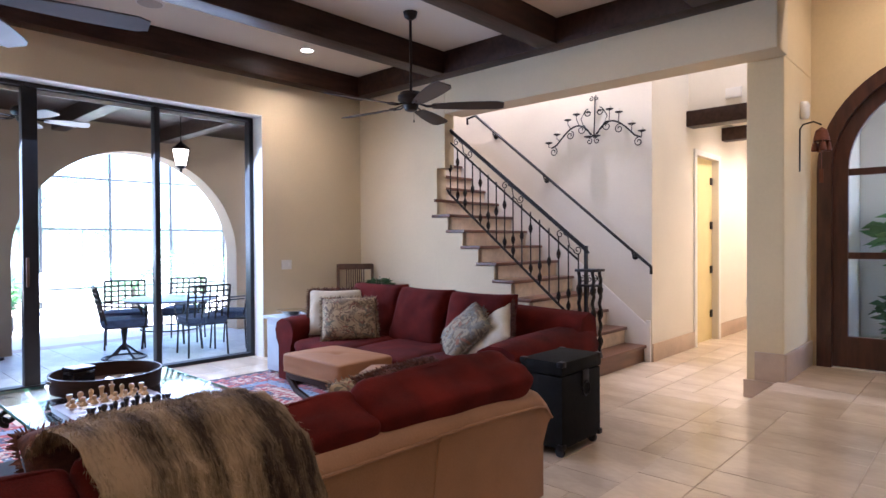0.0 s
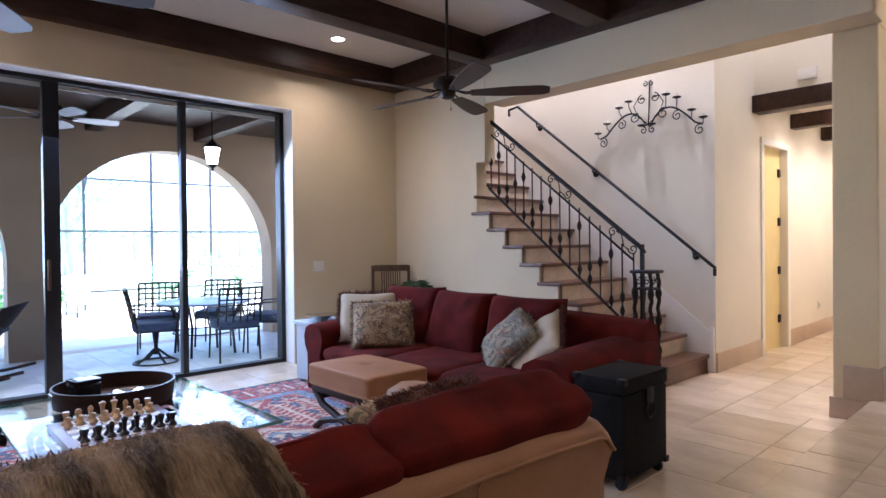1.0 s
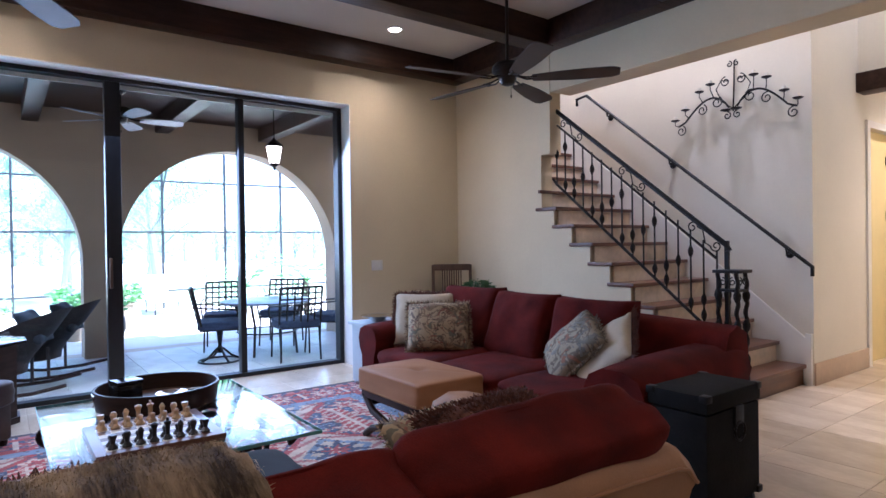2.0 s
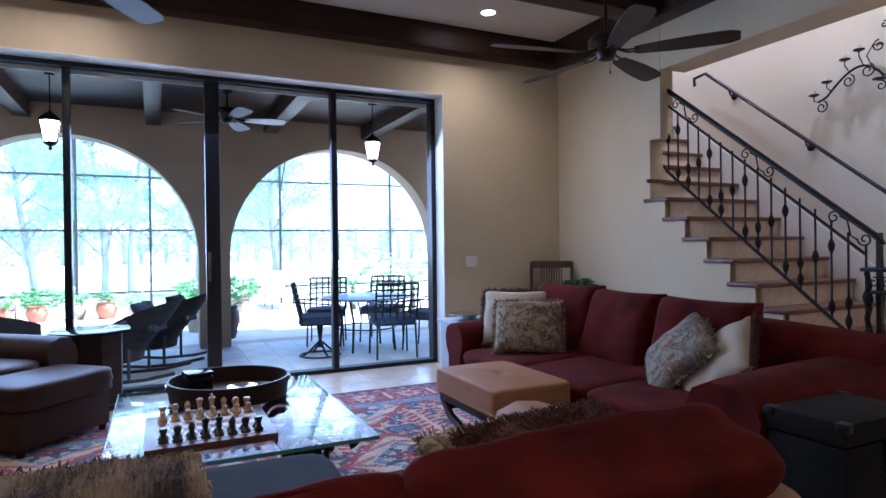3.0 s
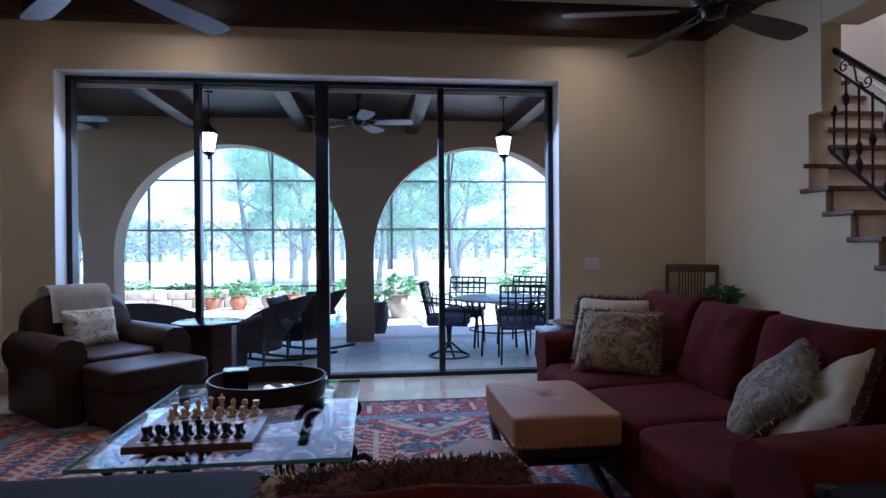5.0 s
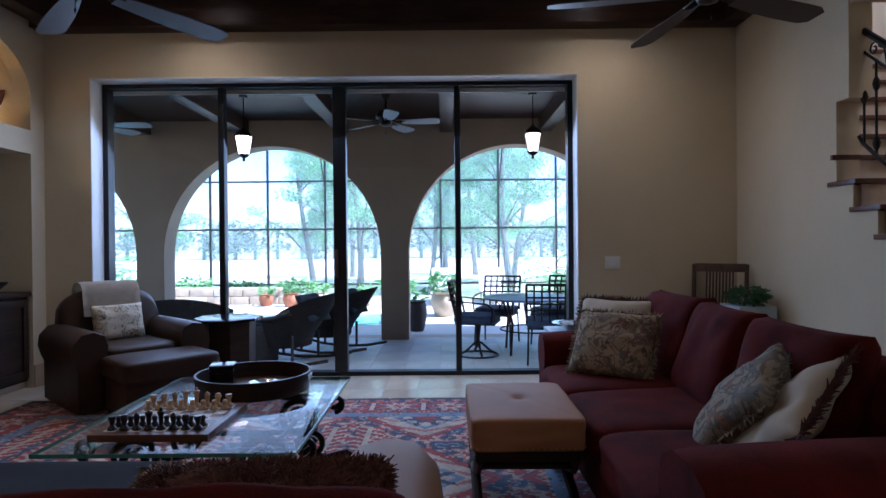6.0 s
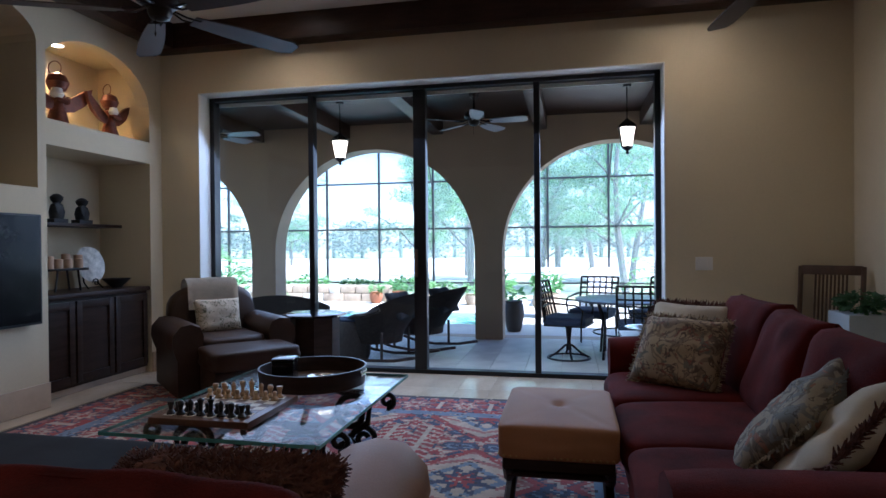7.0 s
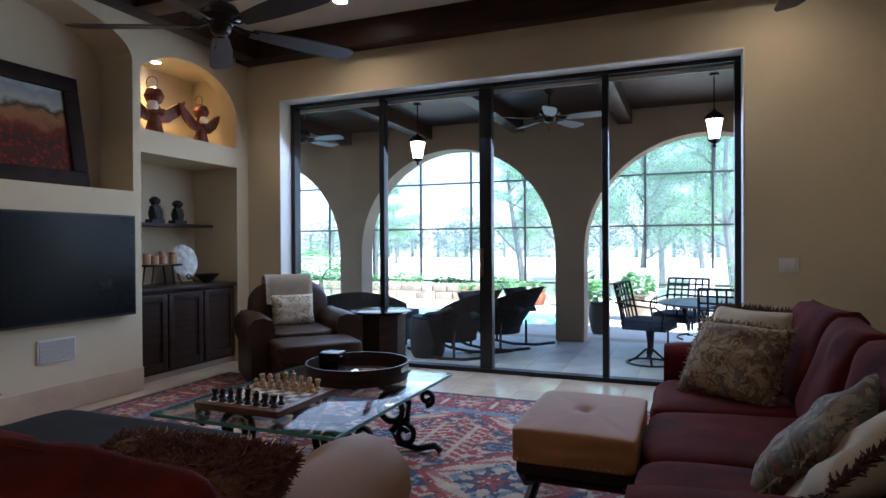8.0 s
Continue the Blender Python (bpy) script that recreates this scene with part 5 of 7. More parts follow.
# ---- rug: woven pattern as coloured cells ----
def rug():
    x0, x1, y0, y1, c = -5.3, -1.9, -0.3, 4.15, 0.017
    nx_, ny_ = int((x1 - x0) / c), int((y1 - y0) / c)
    X, Y = np.meshgrid((np.arange(nx_) + 0.5) * c, (np.arange(ny_) + 0.5) * c, indexing="ij")
    wx, wy = nx_ * c, ny_ * c
    d = np.minimum(np.minimum(X, wx - X), np.minimum(Y, wy - Y))
    P = np.zeros((nx_, ny_), int)                       # 0 navy, 1 red, 2 cream, 3 sky, 4 rose, 5 dark
    u, v = (X % 1.12) - 0.56, ((Y + 0.2) % 0.98) - 0.49
    dia = np.abs(u) / 0.5 + np.abs(v) / 0.44
    P[dia < 1.0] = 1
    P[dia < 0.86] = 2
    step = np.abs((np.abs(u) + 0.5 * np.abs(v)) % 0.12 - 0.06) < 0.02
    P[(dia < 0.86) & step & (dia > 0.6)] = 4
    P[dia < 0.55] = 3
    P[dia < 0.42] = 2
    star = np.hypot(u, v) * (1 + 0.35 * np.cos(8 * np.arctan2(v, u)))
    P[star < 0.13] = 0
    P[star < 0.07] = 1
    comb = (np.abs(v) > 0.28) & (np.abs(v) < 0.46) & (np.abs(u) > 0.2)
    P[comb] = 1
    P[comb & ((((u + np.abs(v) * 0.6) % 0.075) < 0.026))] = 2
    P[comb & (np.abs(np.abs(v) - 0.37) < 0.014)] = 2
    s1, s2 = (X % 0.29) - 0.145, (Y % 0.26) - 0.13
    ros = np.hypot(s1, s2) * (1 + 0.3 * np.cos(6 * np.arctan2(s2, s1) + X * 3))
    free = (P == 0) & (dia > 1.02)
    P[free & (ros < 0.1)] = 4
    P[free & (ros < 0.075)] = 2
    P[free & (ros < 0.045)] = 1
    P[free & (ros > 0.165) & (ros < 0.19)] = 3
    b1, b2 = d < 0.52, d < 0.42
    along = np.where(np.minimum(X, wx - X) < np.minimum(Y, wy - Y), Y, X)
    P[b1] = 3
    P[b2] = 1
    f = (along % 0.4) - 0.2
    g = d - 0.25
    bro = np.hypot(f, g) * (1 + 0.35 * np.cos(8 * np.arctan2(g, f)))
    P[b2 & (bro < 0.15)] = 0
    P[b2 & (bro < 0.115)] = 4
    P[b2 & (bro < 0.07)] = 2
    P[b2 & (bro < 0.035)] = 1
    P[b2 & (np.abs(np.abs(f) - 0.2) < 0.02) & (np.abs(g) < 0.1)] = 2
    P[(d < 0.1)] = 4
    P[(d < 0.1) & ((along % 0.12) < 0.05)] = 0
    P[d < 0.05] = 5
    rs = np.random.RandomState(5)
    speck = rs.rand(nx_, ny_)
    P[(speck < 0.05) & (P != 2)] = 5
    P[(speck > 0.965)] = 2
    xs, ys = x0 + np.arange(nx_ + 1) * c, y0 + np.arange(ny_ + 1) * c
    gx, gy = np.meshgrid(xs, ys, indexing="ij")
    gz = 0.013 + 0.0015 * np.sin(gx * 5 + gy * 3)
    verts = np.stack([gx, gy, gz], -1).reshape(-1, 3)
    idx = np.arange((nx_ + 1) * (ny_ + 1)).reshape(nx_ + 1, ny_ + 1)
    q = np.stack([idx[:-1, :-1], idx[1:, :-1], idx[1:, 1:], idx[:-1, 1:]], -1).reshape(-1, 4)
    me = bpy.data.meshes.new("rug_pile")
    me.from_pydata(verts.tolist(), [], q.tolist())
    for nm, col in (("navy", (0.035, 0.05, 0.1)), ("red", (0.32, 0.035, 0.03)), ("cream", (0.5, 0.4, 0.3)), ("sky", (0.16, 0.22, 0.3)), ("rose", (0.36, 0.13, 0.11)), ("dark", (0.03, 0.02, 0.025))):
        me.materials.append(mat("rug_wool_" + nm, col, 0.95, var=0.25, scale=9, fine=180, bump=0.5, sheen=0.15))
    me.polygons.foreach_set("material_index", P.reshape(-1))
    r = thing("rug", "red and blue oriental wool rug with cream medallions", "rug")
    ob = new("woven_field", me)
    ob.parent = r
    b_ = B()
    box(b_, x0, x0 + nx_ * c, y0, y0 + ny_ * c, 0.001, 0.009)
    part("backing", b_, cream_cloth, r)
    for yy in (y0, y0 + ny_ * c):
        b_ = B()
        s = -1 if yy == y0 else 1
        for i in range(180):
            xx = x0 + nx_ * c * (i + 0.5) / 180
            tube(b_, [(xx, yy, 0.006), (xx + 0.006 * math.sin(i * 7.1), yy + s * 0.045, 0.004)], 0.003, 4)
        tagged(part("fringe", b_, cream_cloth, r, "cream wool fringe"), kind="stuff")


rug()

# ---- television, picture, niche ----
tv = thing("television", "large black flat television mounted on the plaster wall", "television")
b = B()
box(b, -4.38, -2.92, PY + 0.035, PY + 0.08, 0.68, 1.52, 0.006)
part("casing", b, black_matt, tv)
b = B()
box(b, -4.365, -2.935, PY + 0.08, PY + 0.083, 0.7, 1.505)
part("screen", b, screen_black, tv, "dark glossy screen, switched off")
b = B()
box(b, -3.9, -3.4, PY, PY + 0.034, 0.95, 1.3)
part("bracket", b, black_matt, tv)
sk = thing("wall_speaker", "flush pale grey wall speaker grille below the television", "speaker")
b = B()
box(b, -3.88, -3.58, PY, PY + 0.014, 0.385, 0.56, 0.004)
part("frame", b, white_plastic, sk)
b = B()
box(b, -3.868, -3.592, PY + 0.0142, PY + 0.018, 0.397, 0.548)
part("grille", b, speaker_grey, sk)

LEAN_M = pose(-3.29, PY - 0.14, 1.737, 10)
pc = thing("framed_picture", "framed painting of a red flower field leaning in the recess", "painting", m=LEAN_M)
PWd, PHt = 1.66, 0.93
frame_wood = mat("dark_picture_frame", (0.022, 0.012, 0.009), 0.65, var=0.4, scale=6, bump=0.15)
for nm, x0, x1, z0, z1 in (("frame_rail", -PWd / 2, PWd / 2, 0, 0.13), ("frame_rail", -PWd / 2, PWd / 2, PHt - 0.13, PHt), ("frame_stile", -PWd / 2, -PWd / 2 + 0.13, 0.13, PHt - 0.13), ("frame_stile", PWd / 2 - 0.13, PWd / 2, 0.13, PHt - 0.13)):
    b = B()
    box(b, x0, x1, -0.03, 0.03, z0, z1, 0.015)
    part(nm, b, frame_wood, pc)
frame_wood.node_tree.nodes["Principled BSDF"].inputs["Specular IOR Level"].default_value = 0.15
canvas_m = mat("painted_canvas", (0.3, 0.1, 0.06), 0.6, var=0.3, scale=8, fine=60, bump=0.3)
cn, cl = canvas_m.node_tree.nodes, canvas_m.node_tree.links
tcn, sepn, addn, nzn, rmp = cn["Texture Coordinate"], cn.new("ShaderNodeSeparateXYZ"), cn.new("ShaderNodeMath"), cn.new("ShaderNodeTexNoise"), cn.new("ShaderNodeValToRGB")
nzn.inputs["Scale"].default_value, nzn.inputs["Detail"].default_value = 7.0, 5
addn.operation = "MULTIPLY_ADD"
addn.inputs[1].default_value = 0.22
cl.new(tcn.outputs["Object"], sepn.inputs[0]), cl.new(tcn.outputs["Object"], nzn.inputs[0])
cl.new(nzn.outputs[0], addn.inputs[0]), cl.new(sepn.outputs[2], addn.inputs[2]), cl.new(addn.outputs[0], rmp.inputs[0])
el = rmp.color_ramp.elements
el[0].position, el[0].color = 0.2, (0.06, 0.015, 0.01, 1)
el[1].position, el[1].color = 0.95, (0.5, 0.52, 0.5, 1)
for pos_, col in ((0.36, (0.07, 0.02, 0.012)), (0.45, (0.05, 0.022, 0.012)), (0.54, (0.1, 0.025, 0.014)), (0.6, (0.24, 0.1, 0.045)), (0.68, (0.28, 0.14, 0.06)), (0.72, (0.05, 0.04, 0.025)), (0.77, (0.38, 0.37, 0.33)), (0.85, (0.25, 0.28, 0.3))):
    q = el.new(pos_)
    q.color = (*col, 1)
cn["Principled BSDF"].inputs["Specular IOR Level"].default_value = 0.15
fl, fr_, fm, zr, zm = cn.new("ShaderNodeTexVoronoi"), cn.new("ShaderNodeValToRGB"), cn.new("ShaderNodeMix"), cn.new("ShaderNodeValToRGB"), cn.new("ShaderNodeMath")
fl.inputs["Scale"].default_value = 26.0
fr_.color_ramp.elements[0].position, fr_.color_ramp.elements[0].color = 0.2, (1, 1, 1, 1)
fr_.color_ramp.elements[1].position, fr_.color_ramp.elements[1].color = 0.42, (0, 0, 0, 1)
zr.color_ramp.elements[0].position, zr.color_ramp.elements[0].color = 0.42, (1, 1, 1, 1)
zr.color_ramp.elements[1].position, zr.color_ramp.elements[1].color = 0.56, (0, 0, 0, 1)
zm.operation, fm.data_type = "MULTIPLY", "RGBA"
cl.new(tcn.outputs["Object"], fl.inputs[0]), cl.new(fl.outputs["Distance"], fr_.inputs[0]), cl.new(sepn.outputs[2], zr.inputs[0])
cl.new(fr_.outputs[0], zm.inputs[0]), cl.new(zr.outputs[0], zm.inputs[1]), cl.new(zm.outputs[0], fm.inputs["Factor"])
fm.inputs["B"].default_value = (0.24, 0.015, 0.008, 1)
cl.new(rmp.outputs[0], fm.inputs["A"]), cl.new(fm.outputs["Result"], cn["Principled BSDF"].inputs["Base Color"])
b = B()
box(b, -PWd / 2 + 0.125, PWd / 2 - 0.125, -0.005, 0.005, 0.125, PHt - 0.125)
part("canvas", b, canvas_m, pc, "painted canvas of a red field under a grey sky")

cab = thing("cabinet", "dark wooden niche cabinet with three panelled doors", "cabinet")
CA, CBx, CF = nc - nw + 0.004, -4.455, YT - 0.02
b = B()
box(b, CA, CBx, YT - 0.58, CF - 0.03, 0.06, 0.83)
part("body", b, dark_wood, cab)
b = B()
box(b, CA, CBx, YT - 0.58, CF + 0.015, 0.83, 0.87, 0.008)
part("top", b, dark_wood, cab)
b = B()
box(b, CA, CBx, YT - 0.55, CF - 0.05, 0.0, 0.06)
part("plinth", b, travertine_base, cab, "travertine plinth")
dw = (CBx - CA - 0.08) / 3
for i in range(3):
    x0 = CA + 0.02 + i * (dw + 0.02)
    b = B()
    box(b, x0, x0 + dw, CF - 0.03, CF - 0.02, 0.09, 0.8)
    dd = part("door", b, dark_wood, cab)
    for a0, a1, z0, z1 in ((x0, x0 + 0.06, 0.09, 0.8), (x0 + dw - 0.06, x0 + dw, 0.09, 0.8), (x0 + 0.06, x0 + dw - 0.06, 0.09, 0.16), (x0 + 0.06, x0 + dw - 0.06, 0.73, 0.8)):
        b = B()
        box(b, a0, a1, CF - 0.02, CF - 0.004, z0, z1, 0.003)
        part("door_frame", b, dark_wood, dd)
b = B()
box(b, -5.8, -4.44, YT - 0.6, YT - 0.3, 1.46, 1.49, 0.004)
solo("niche_shelf", b, dark_wood, "dark wooden shelf in the plaster niche", "shelf")


def figure(label, x, y, z, h, seed):
    """A small dark seated carving on a base, one plain mesh."""
    b = B()
    obox(b, pose(x, y, z + 0.02), 0.16, 0.1, 0.04, 0.008)
    lathe(b, [(0.055, 0.04), (0.065, 0.1), (0.05, h * 0.62), (0.03, h * 0.68), (0.05, h * 0.78), (0.055, h * 0.88), (0.03, h * 0.97), (0.005, h)], 14, pose(x, y, z))
    obox(b, pose(x + 0.03, y + 0.03, z + h * 0.5, 0, 20), 0.06, 0.05, 0.1, 0.012)
    return solo("carved_figure", b, black_matt, label, "figurine", "carved bookends")


figure("dark carved bookend on the niche shelf", -5.13, YT - 0.42, 1.49, 0.27, 1)
figure("dark carved bookend on the niche shelf", -5.42, YT - 0.42, 1.49, 0.25, 2)
cs = thing("candle_stand", "black iron oval stand on the niche cabinet", "stand")
b = B()
lathe(b, [(0.2, 0.0), (0.205, 0.01), (0.2, 0.02)], 24, pose(-5.06, YT - 0.3, 1.06) @ Matrix.Diagonal((1.35, 0.62, 1, 1)))
part("plate", b, iron, cs)
for dx in (-0.14, 0.14):
    for dy in (-0.06, 0.06):
        b = B()
        tube(b, [(-5.06 + dx, YT - 0.3 + dy, 0.872), (-5.06 + dx * 0.8, YT - 0.3 + dy, 1.06)], 0.009, 6)
        part("leg", b, iron, cs)
for i, (dx, dy, h) in enumerate(((-0.2, -0.02, 0.12), (-0.09, -0.05, 0.13), (-0.13, 0.05, 0.085), (-0.02, 0.04, 0.085), (0.07, 0.03, 0.085), (0.16, 0.02, 0.11))):
    b = B()
    lathe(b, [(0.036, 0), (0.037, h * 0.95), (0.03, h), (0.004, h - 0.006)], 16, pose(-5.06 + dx, YT - 0.3 + dy, 1.08))
    solo("pillar_candle", b, ceramic, "tan pillar candle on the iron stand", "candle", "pillar candles")
pt = thing("display_plate", "round silver plate standing on an easel in the niche", "plate")
pm = pose(-5.45, YT - 0.38, 1.1, -78, 0, 0)
b = B()
lathe(b, [(0.1, 0.0), (0.11, 0.004), (0.17, 0.02), (0.175, 0.024), (0.11, 0.012), (0.004, 0.008)], 36, pm)
part("plate", b, pewter, pt)
b = B()
for s in (-1, 1):
    tube(b, [(-5.45 + s * 0.09, YT - 0.3, 0.872), (-5.45 + s * 0.08, YT - 0.36, 0.93), (-5.45 + s * 0.03, YT - 0.44, 1.14)], 0.007, 6)
tube(b, spiral((-5.45, YT - 0.3, 0.93), 0.04, 1.2, 0, 1, XZ), 0.006, 6)
part("easel", b, iron, pt, "black iron easel")
b = B()
lathe(b, [(0.04, 0), (0.05, 0.01), (0.13, 0.09), (0.125, 0.09), (0.05, 0.02), (0.004, 0.015)], 24, pose(-5.6, YT - 0.2, 0.871))
solo("dark_bowl", b, black_matt, "small dark bowl on the niche cabinet", "bowl")


def angel(x, y, z, rz, k, seed):
    """A copper angel with spread wings, one plain mesh."""
    m = pose(x, y, z, 0, 0, rz) @ Matrix.Scale(k, 4)
    b = B()
    lathe(b, [(0.07, 0), (0.065, 0.02), (0.035, 0.14), (0.045, 0.2), (0.02, 0.235)], 16, m)
    lathe(b, [(0.005, 0.21), (0.05, 0.235), (0.068, 0.28), (0.05, 0.325), (0.005, 0.35)], 16, m)
    for s in (-1, 1):
        tip = [(0.02, 0.15), (0.12, 0.215), (0.21, 0.275), (0.27, 0.3), (0.25, 0.235), (0.21, 0.175), (0.12, 0.115), (0.05, 0.1)]
        f = [b.verts.new(m @ Vector((s * px, -0.012 - 0.04 * px, pz))) for px, pz in tip]
        g = [b.verts.new(m @ Vector((s * px, 0.012 - 0.04 * px, pz))) for px, pz in tip]
        b.faces.new(f), b.faces.new(g[::-1])
        for i in range(len(f)):
            j = (i + 1) % len(f)
            b.faces.new((f[i], f[j], g[j], g[i]))
    tube(b, [m @ Vector((-0.05, 0.03, 0.18)), m @ Vector((0.0, 0.08, 0.15)), m @ Vector((0.07, 0.07, 0.17))], 0.02 * k, 8)
    tube(b, [m @ p for p in spiral((0, -0.02, 0.375), 0.045, 1.0, 0, 1, ((1, 0, 0), (0, 0.3, 0.95)), 0.999)], 0.003 * k, 6)
    ob = solo("angel_statue", b, angel_copper, "copper winged angel statue in the lit arched niche", "statue", "angel statues")
    b2 = B()
    lathe(b2, [(0.022 * k, 0), (0.03 * k, 0.012 * k), (0.022 * k, 0.04 * k), (0.003, 0.045 * k)], 12, m @ pose(0.075, 0.08, 0.165))
    solo("votive_candle", b2, candle_white, "white votive candle held by the copper angel", "candle", "votive candles")
    return ob


angel(-5.5, YT - 0.17, 2.322, 8, 1.22, 1)
angel(-4.93, YT - 0.2, 2.322, -4, 1.36, 2)


# ---- ceiling fans ----
def ceiling_fan(m, top, angles, r, label, blade_mat, body_mat):
    """A five-bladed fan on a rod; m is the hub, top the height of the ceiling above it."""
    f = thing("ceiling_fan", label, "ceiling fan", "ceiling fans", m=m)
    b = B()
    tube(b, [(0, 0, 0.12), (0, 0, top - 0.03)], 0.013, 10)
    part("downrod", b, body_mat, f)
    b = B()
    lathe(b, [(0.02, top - 0.075), (0.055, top - 0.05), (0.068, top - 0.001)], 20)
    part("canopy", b, body_mat, f)
    b = B()
    lathe(b, [(0.03, 0.13), (0.1, 0.115), (0.125, 0.08), (0.125, 0.045), (0.095, 0.02), (0.07, 0.0), (0.07, -0.02), (0.055, -0.05), (0.03, -0.06), (0.004, -0.062)], 24)
    part("motor", b, body_mat, f)
    for a in angles:
        q = pose(0, 0, 0.0, 0, 0, a)
        b = B()
        for s in (-1, 1):
            tube(b, [q @ Vector((0.08, 0.012 * s, 0.01)), q @ Vector((0.15, 0.03 * s, -0.012)), q @ Vector((0.24, 0.028 * s, -0.012))], 0.007, 6)
        arm = part("blade_arm", b, body_mat, f)
        b = B()
        n = 12
        up, dn = [], []
        for i in range(n + 1):
            k = i / n
            x = 0.2 + (r - 0.2) * k
            w = 0.048 + 0.034 * math.sin(min(1, k * 1.5) * math.pi / 2) - (0.03 * max(0, (k - 0.88) / 0.12) ** 2)
            row = []
            for s in (-1, 1):
                row.append(q @ Vector((x, s * w, -0.012 - s * w * 0.2)))
            up.append([b.verts.new(p + Vector((0, 0, 0.004))) for p in row])
            dn.append([b.verts.new(p - Vector((0, 0, 0.004))) for p in row])
        for i in range(n):
            b.faces.new((up[i][0], up[i + 1][0], up[i + 1][1], up[i][1]))
            b.faces.new((dn[i][0], dn[i][1], dn[i + 1][1], dn[i + 1][0]))
            for s in (0, 1):
                b.faces.new((up[i][s], up[i + 1][s], dn[i + 1][s], dn[i][s]))
        b.faces.new((up[0][0], up[0][1], dn[0][1], dn[0][0])), b.faces.new((up[n][0], dn[n][0], dn[n][1], up[n][1]))
        part("blade", b, blade_mat, arm)
    b = B()
    tube(b, [(0.04, 0, -0.05), (0.04, 0, -0.14)], 0.0015, 4)
    lathe(b, [(0.002, 0), (0.007, -0.012), (0.002, -0.03)], 8, pose(0.04, 0, -0.14))
    part("pull_chain", b, body_mat, f)
    return f


fan_wood = mat("dark_fan_blade", (0.035, 0.02, 0.014), 0.5, var=0.3, scale=4, fine=30, bump=0.06)
fan_metal = mat("oiled_bronze", (0.03, 0.024, 0.02), 0.35, 0.8, var=0.2, scale=10, bump=0.03)
ceiling_fan(pose(-3.74, 4.53, 2.63), CEIL - 2.63, (40, 113, 187, 260, 334), 0.87, "dark bronze ceiling fan with five brown blades in the living room", fan_wood, fan_metal)
ceiling_fan(pose(-3.64, 1.13, 2.665), CEIL - 2.665, (78, 150, 222, 294, 6), 0.94, "dark bronze ceiling fan with five brown blades in the living room", fan_wood, fan_metal)


# ---- recessed lamps, switches, sensors, wind chime ----
def downlight(x, y, z, power, size=140, r=0.062, color=WARM, lamp=True):
    t = thing("recessed_light", "round white recessed ceiling light from a partly added set, switched on", "ceiling light", "recessed lights")
    b = B()
    lathe(b, [(r * 1.35, z - 0.001), (r * 1.35, z - 0.008), (r * 1.02, z - 0.01), (r, z - 0.003)], 24, pose(x, y, 0))
    part("trim_ring", b, white_plastic, t)
    b = B()
    lathe(b, [(r, z - 0.004), (r * 0.98, z - 0.006)], 24, pose(x, y, 0))
    part("lens", b, lamp_glow, t)
    spot("downlight_lamp", x, y, z - 0.03, power, size, color=color)


DAY = (1.0, 0.93, 0.87)
downlight(-5.37, 4.5, CEIL, 6.3)
downlight(-5.37, 0.95, CEIL, 7.5)
# the next seven are unseen, added to fill the room and entry with light
downlight(-2.2, 4.6, CEIL, 0.5)
downlight(-2.45, 0.35, CEIL, 9.5)
downlight(-0.3, 4.4, CEIL, 1.5, 120)
downlight(-0.3, 1.6, CEIL, 4.5, 120)
downlight(1.2, 4.6, CEIL, 4, 120)
downlight(1.2, 1.6, CEIL, 8, 120)
downlight(0.2, 6.3, 4.2, 12)
downlight(-1.8, 9.0, 3.0, 12)
downlight(-1.8, 10.1, 3.0, 12)
downlight(-1.8, 11.3, 3.0, 12)
# three added ceiling spots stand in for daylight from the upper stair
downlight(-1.7, 7.4, 5.4, 14, color=DAY)
downlight(-3.4, 6.45, 5.4, 36, color=DAY)
downlight(-5.6, 6.5, 5.4, 28, color=DAY)
downlight(-5.1, YT - 0.36, 3.1, 10, 130, 0.045, color=(1.0, 0.64, 0.22))


cs_ = thing("ceiling_speaker", "round white in-ceiling speaker grille", "speaker")
b = B()
lathe(b, [(0.12, CEIL - 0.001), (0.12, CEIL - 0.006), (0.108, CEIL - 0.009)], 32, pose(-5.27, 2.77, 0))
part("rim", b, white_plastic, cs_)
b = B()
lathe(b, [(0.106, CEIL - 0.0095), (0.1, CEIL - 0.012)], 32, pose(-5.27, 2.77, 0))
part("grille", b, speaker_grey, cs_)


def plate(label, name, x, y, z, facing, w=0.12, h=0.115):
    t = thing(name, label, "switch")
    b = B()
    if facing == "x":
        box(b, x, x + 0.008, y - w / 2, y + w / 2, z - h / 2, z + h / 2, 0.002)
    else:
        box(b, x - w / 2, x + w / 2, y - 0.008, y, z - h / 2, z + h / 2, 0.002)
    part("cover_plate", b, white_plastic, t)
    for k in (-0.25, 0.25):
        b = B()
        if facing == "x":
            box(b, x + 0.008, x + 0.016, y + k * w - 0.01, y + k * w + 0.01, z - 0.02, z + 0.02)
        else:
            box(b, x + k * w - 0.01, x + k * w + 0.01, y - 0.016, y - 0.008, z - 0.02, z + 0.02)
        part("toggle", b, white_plastic, t)


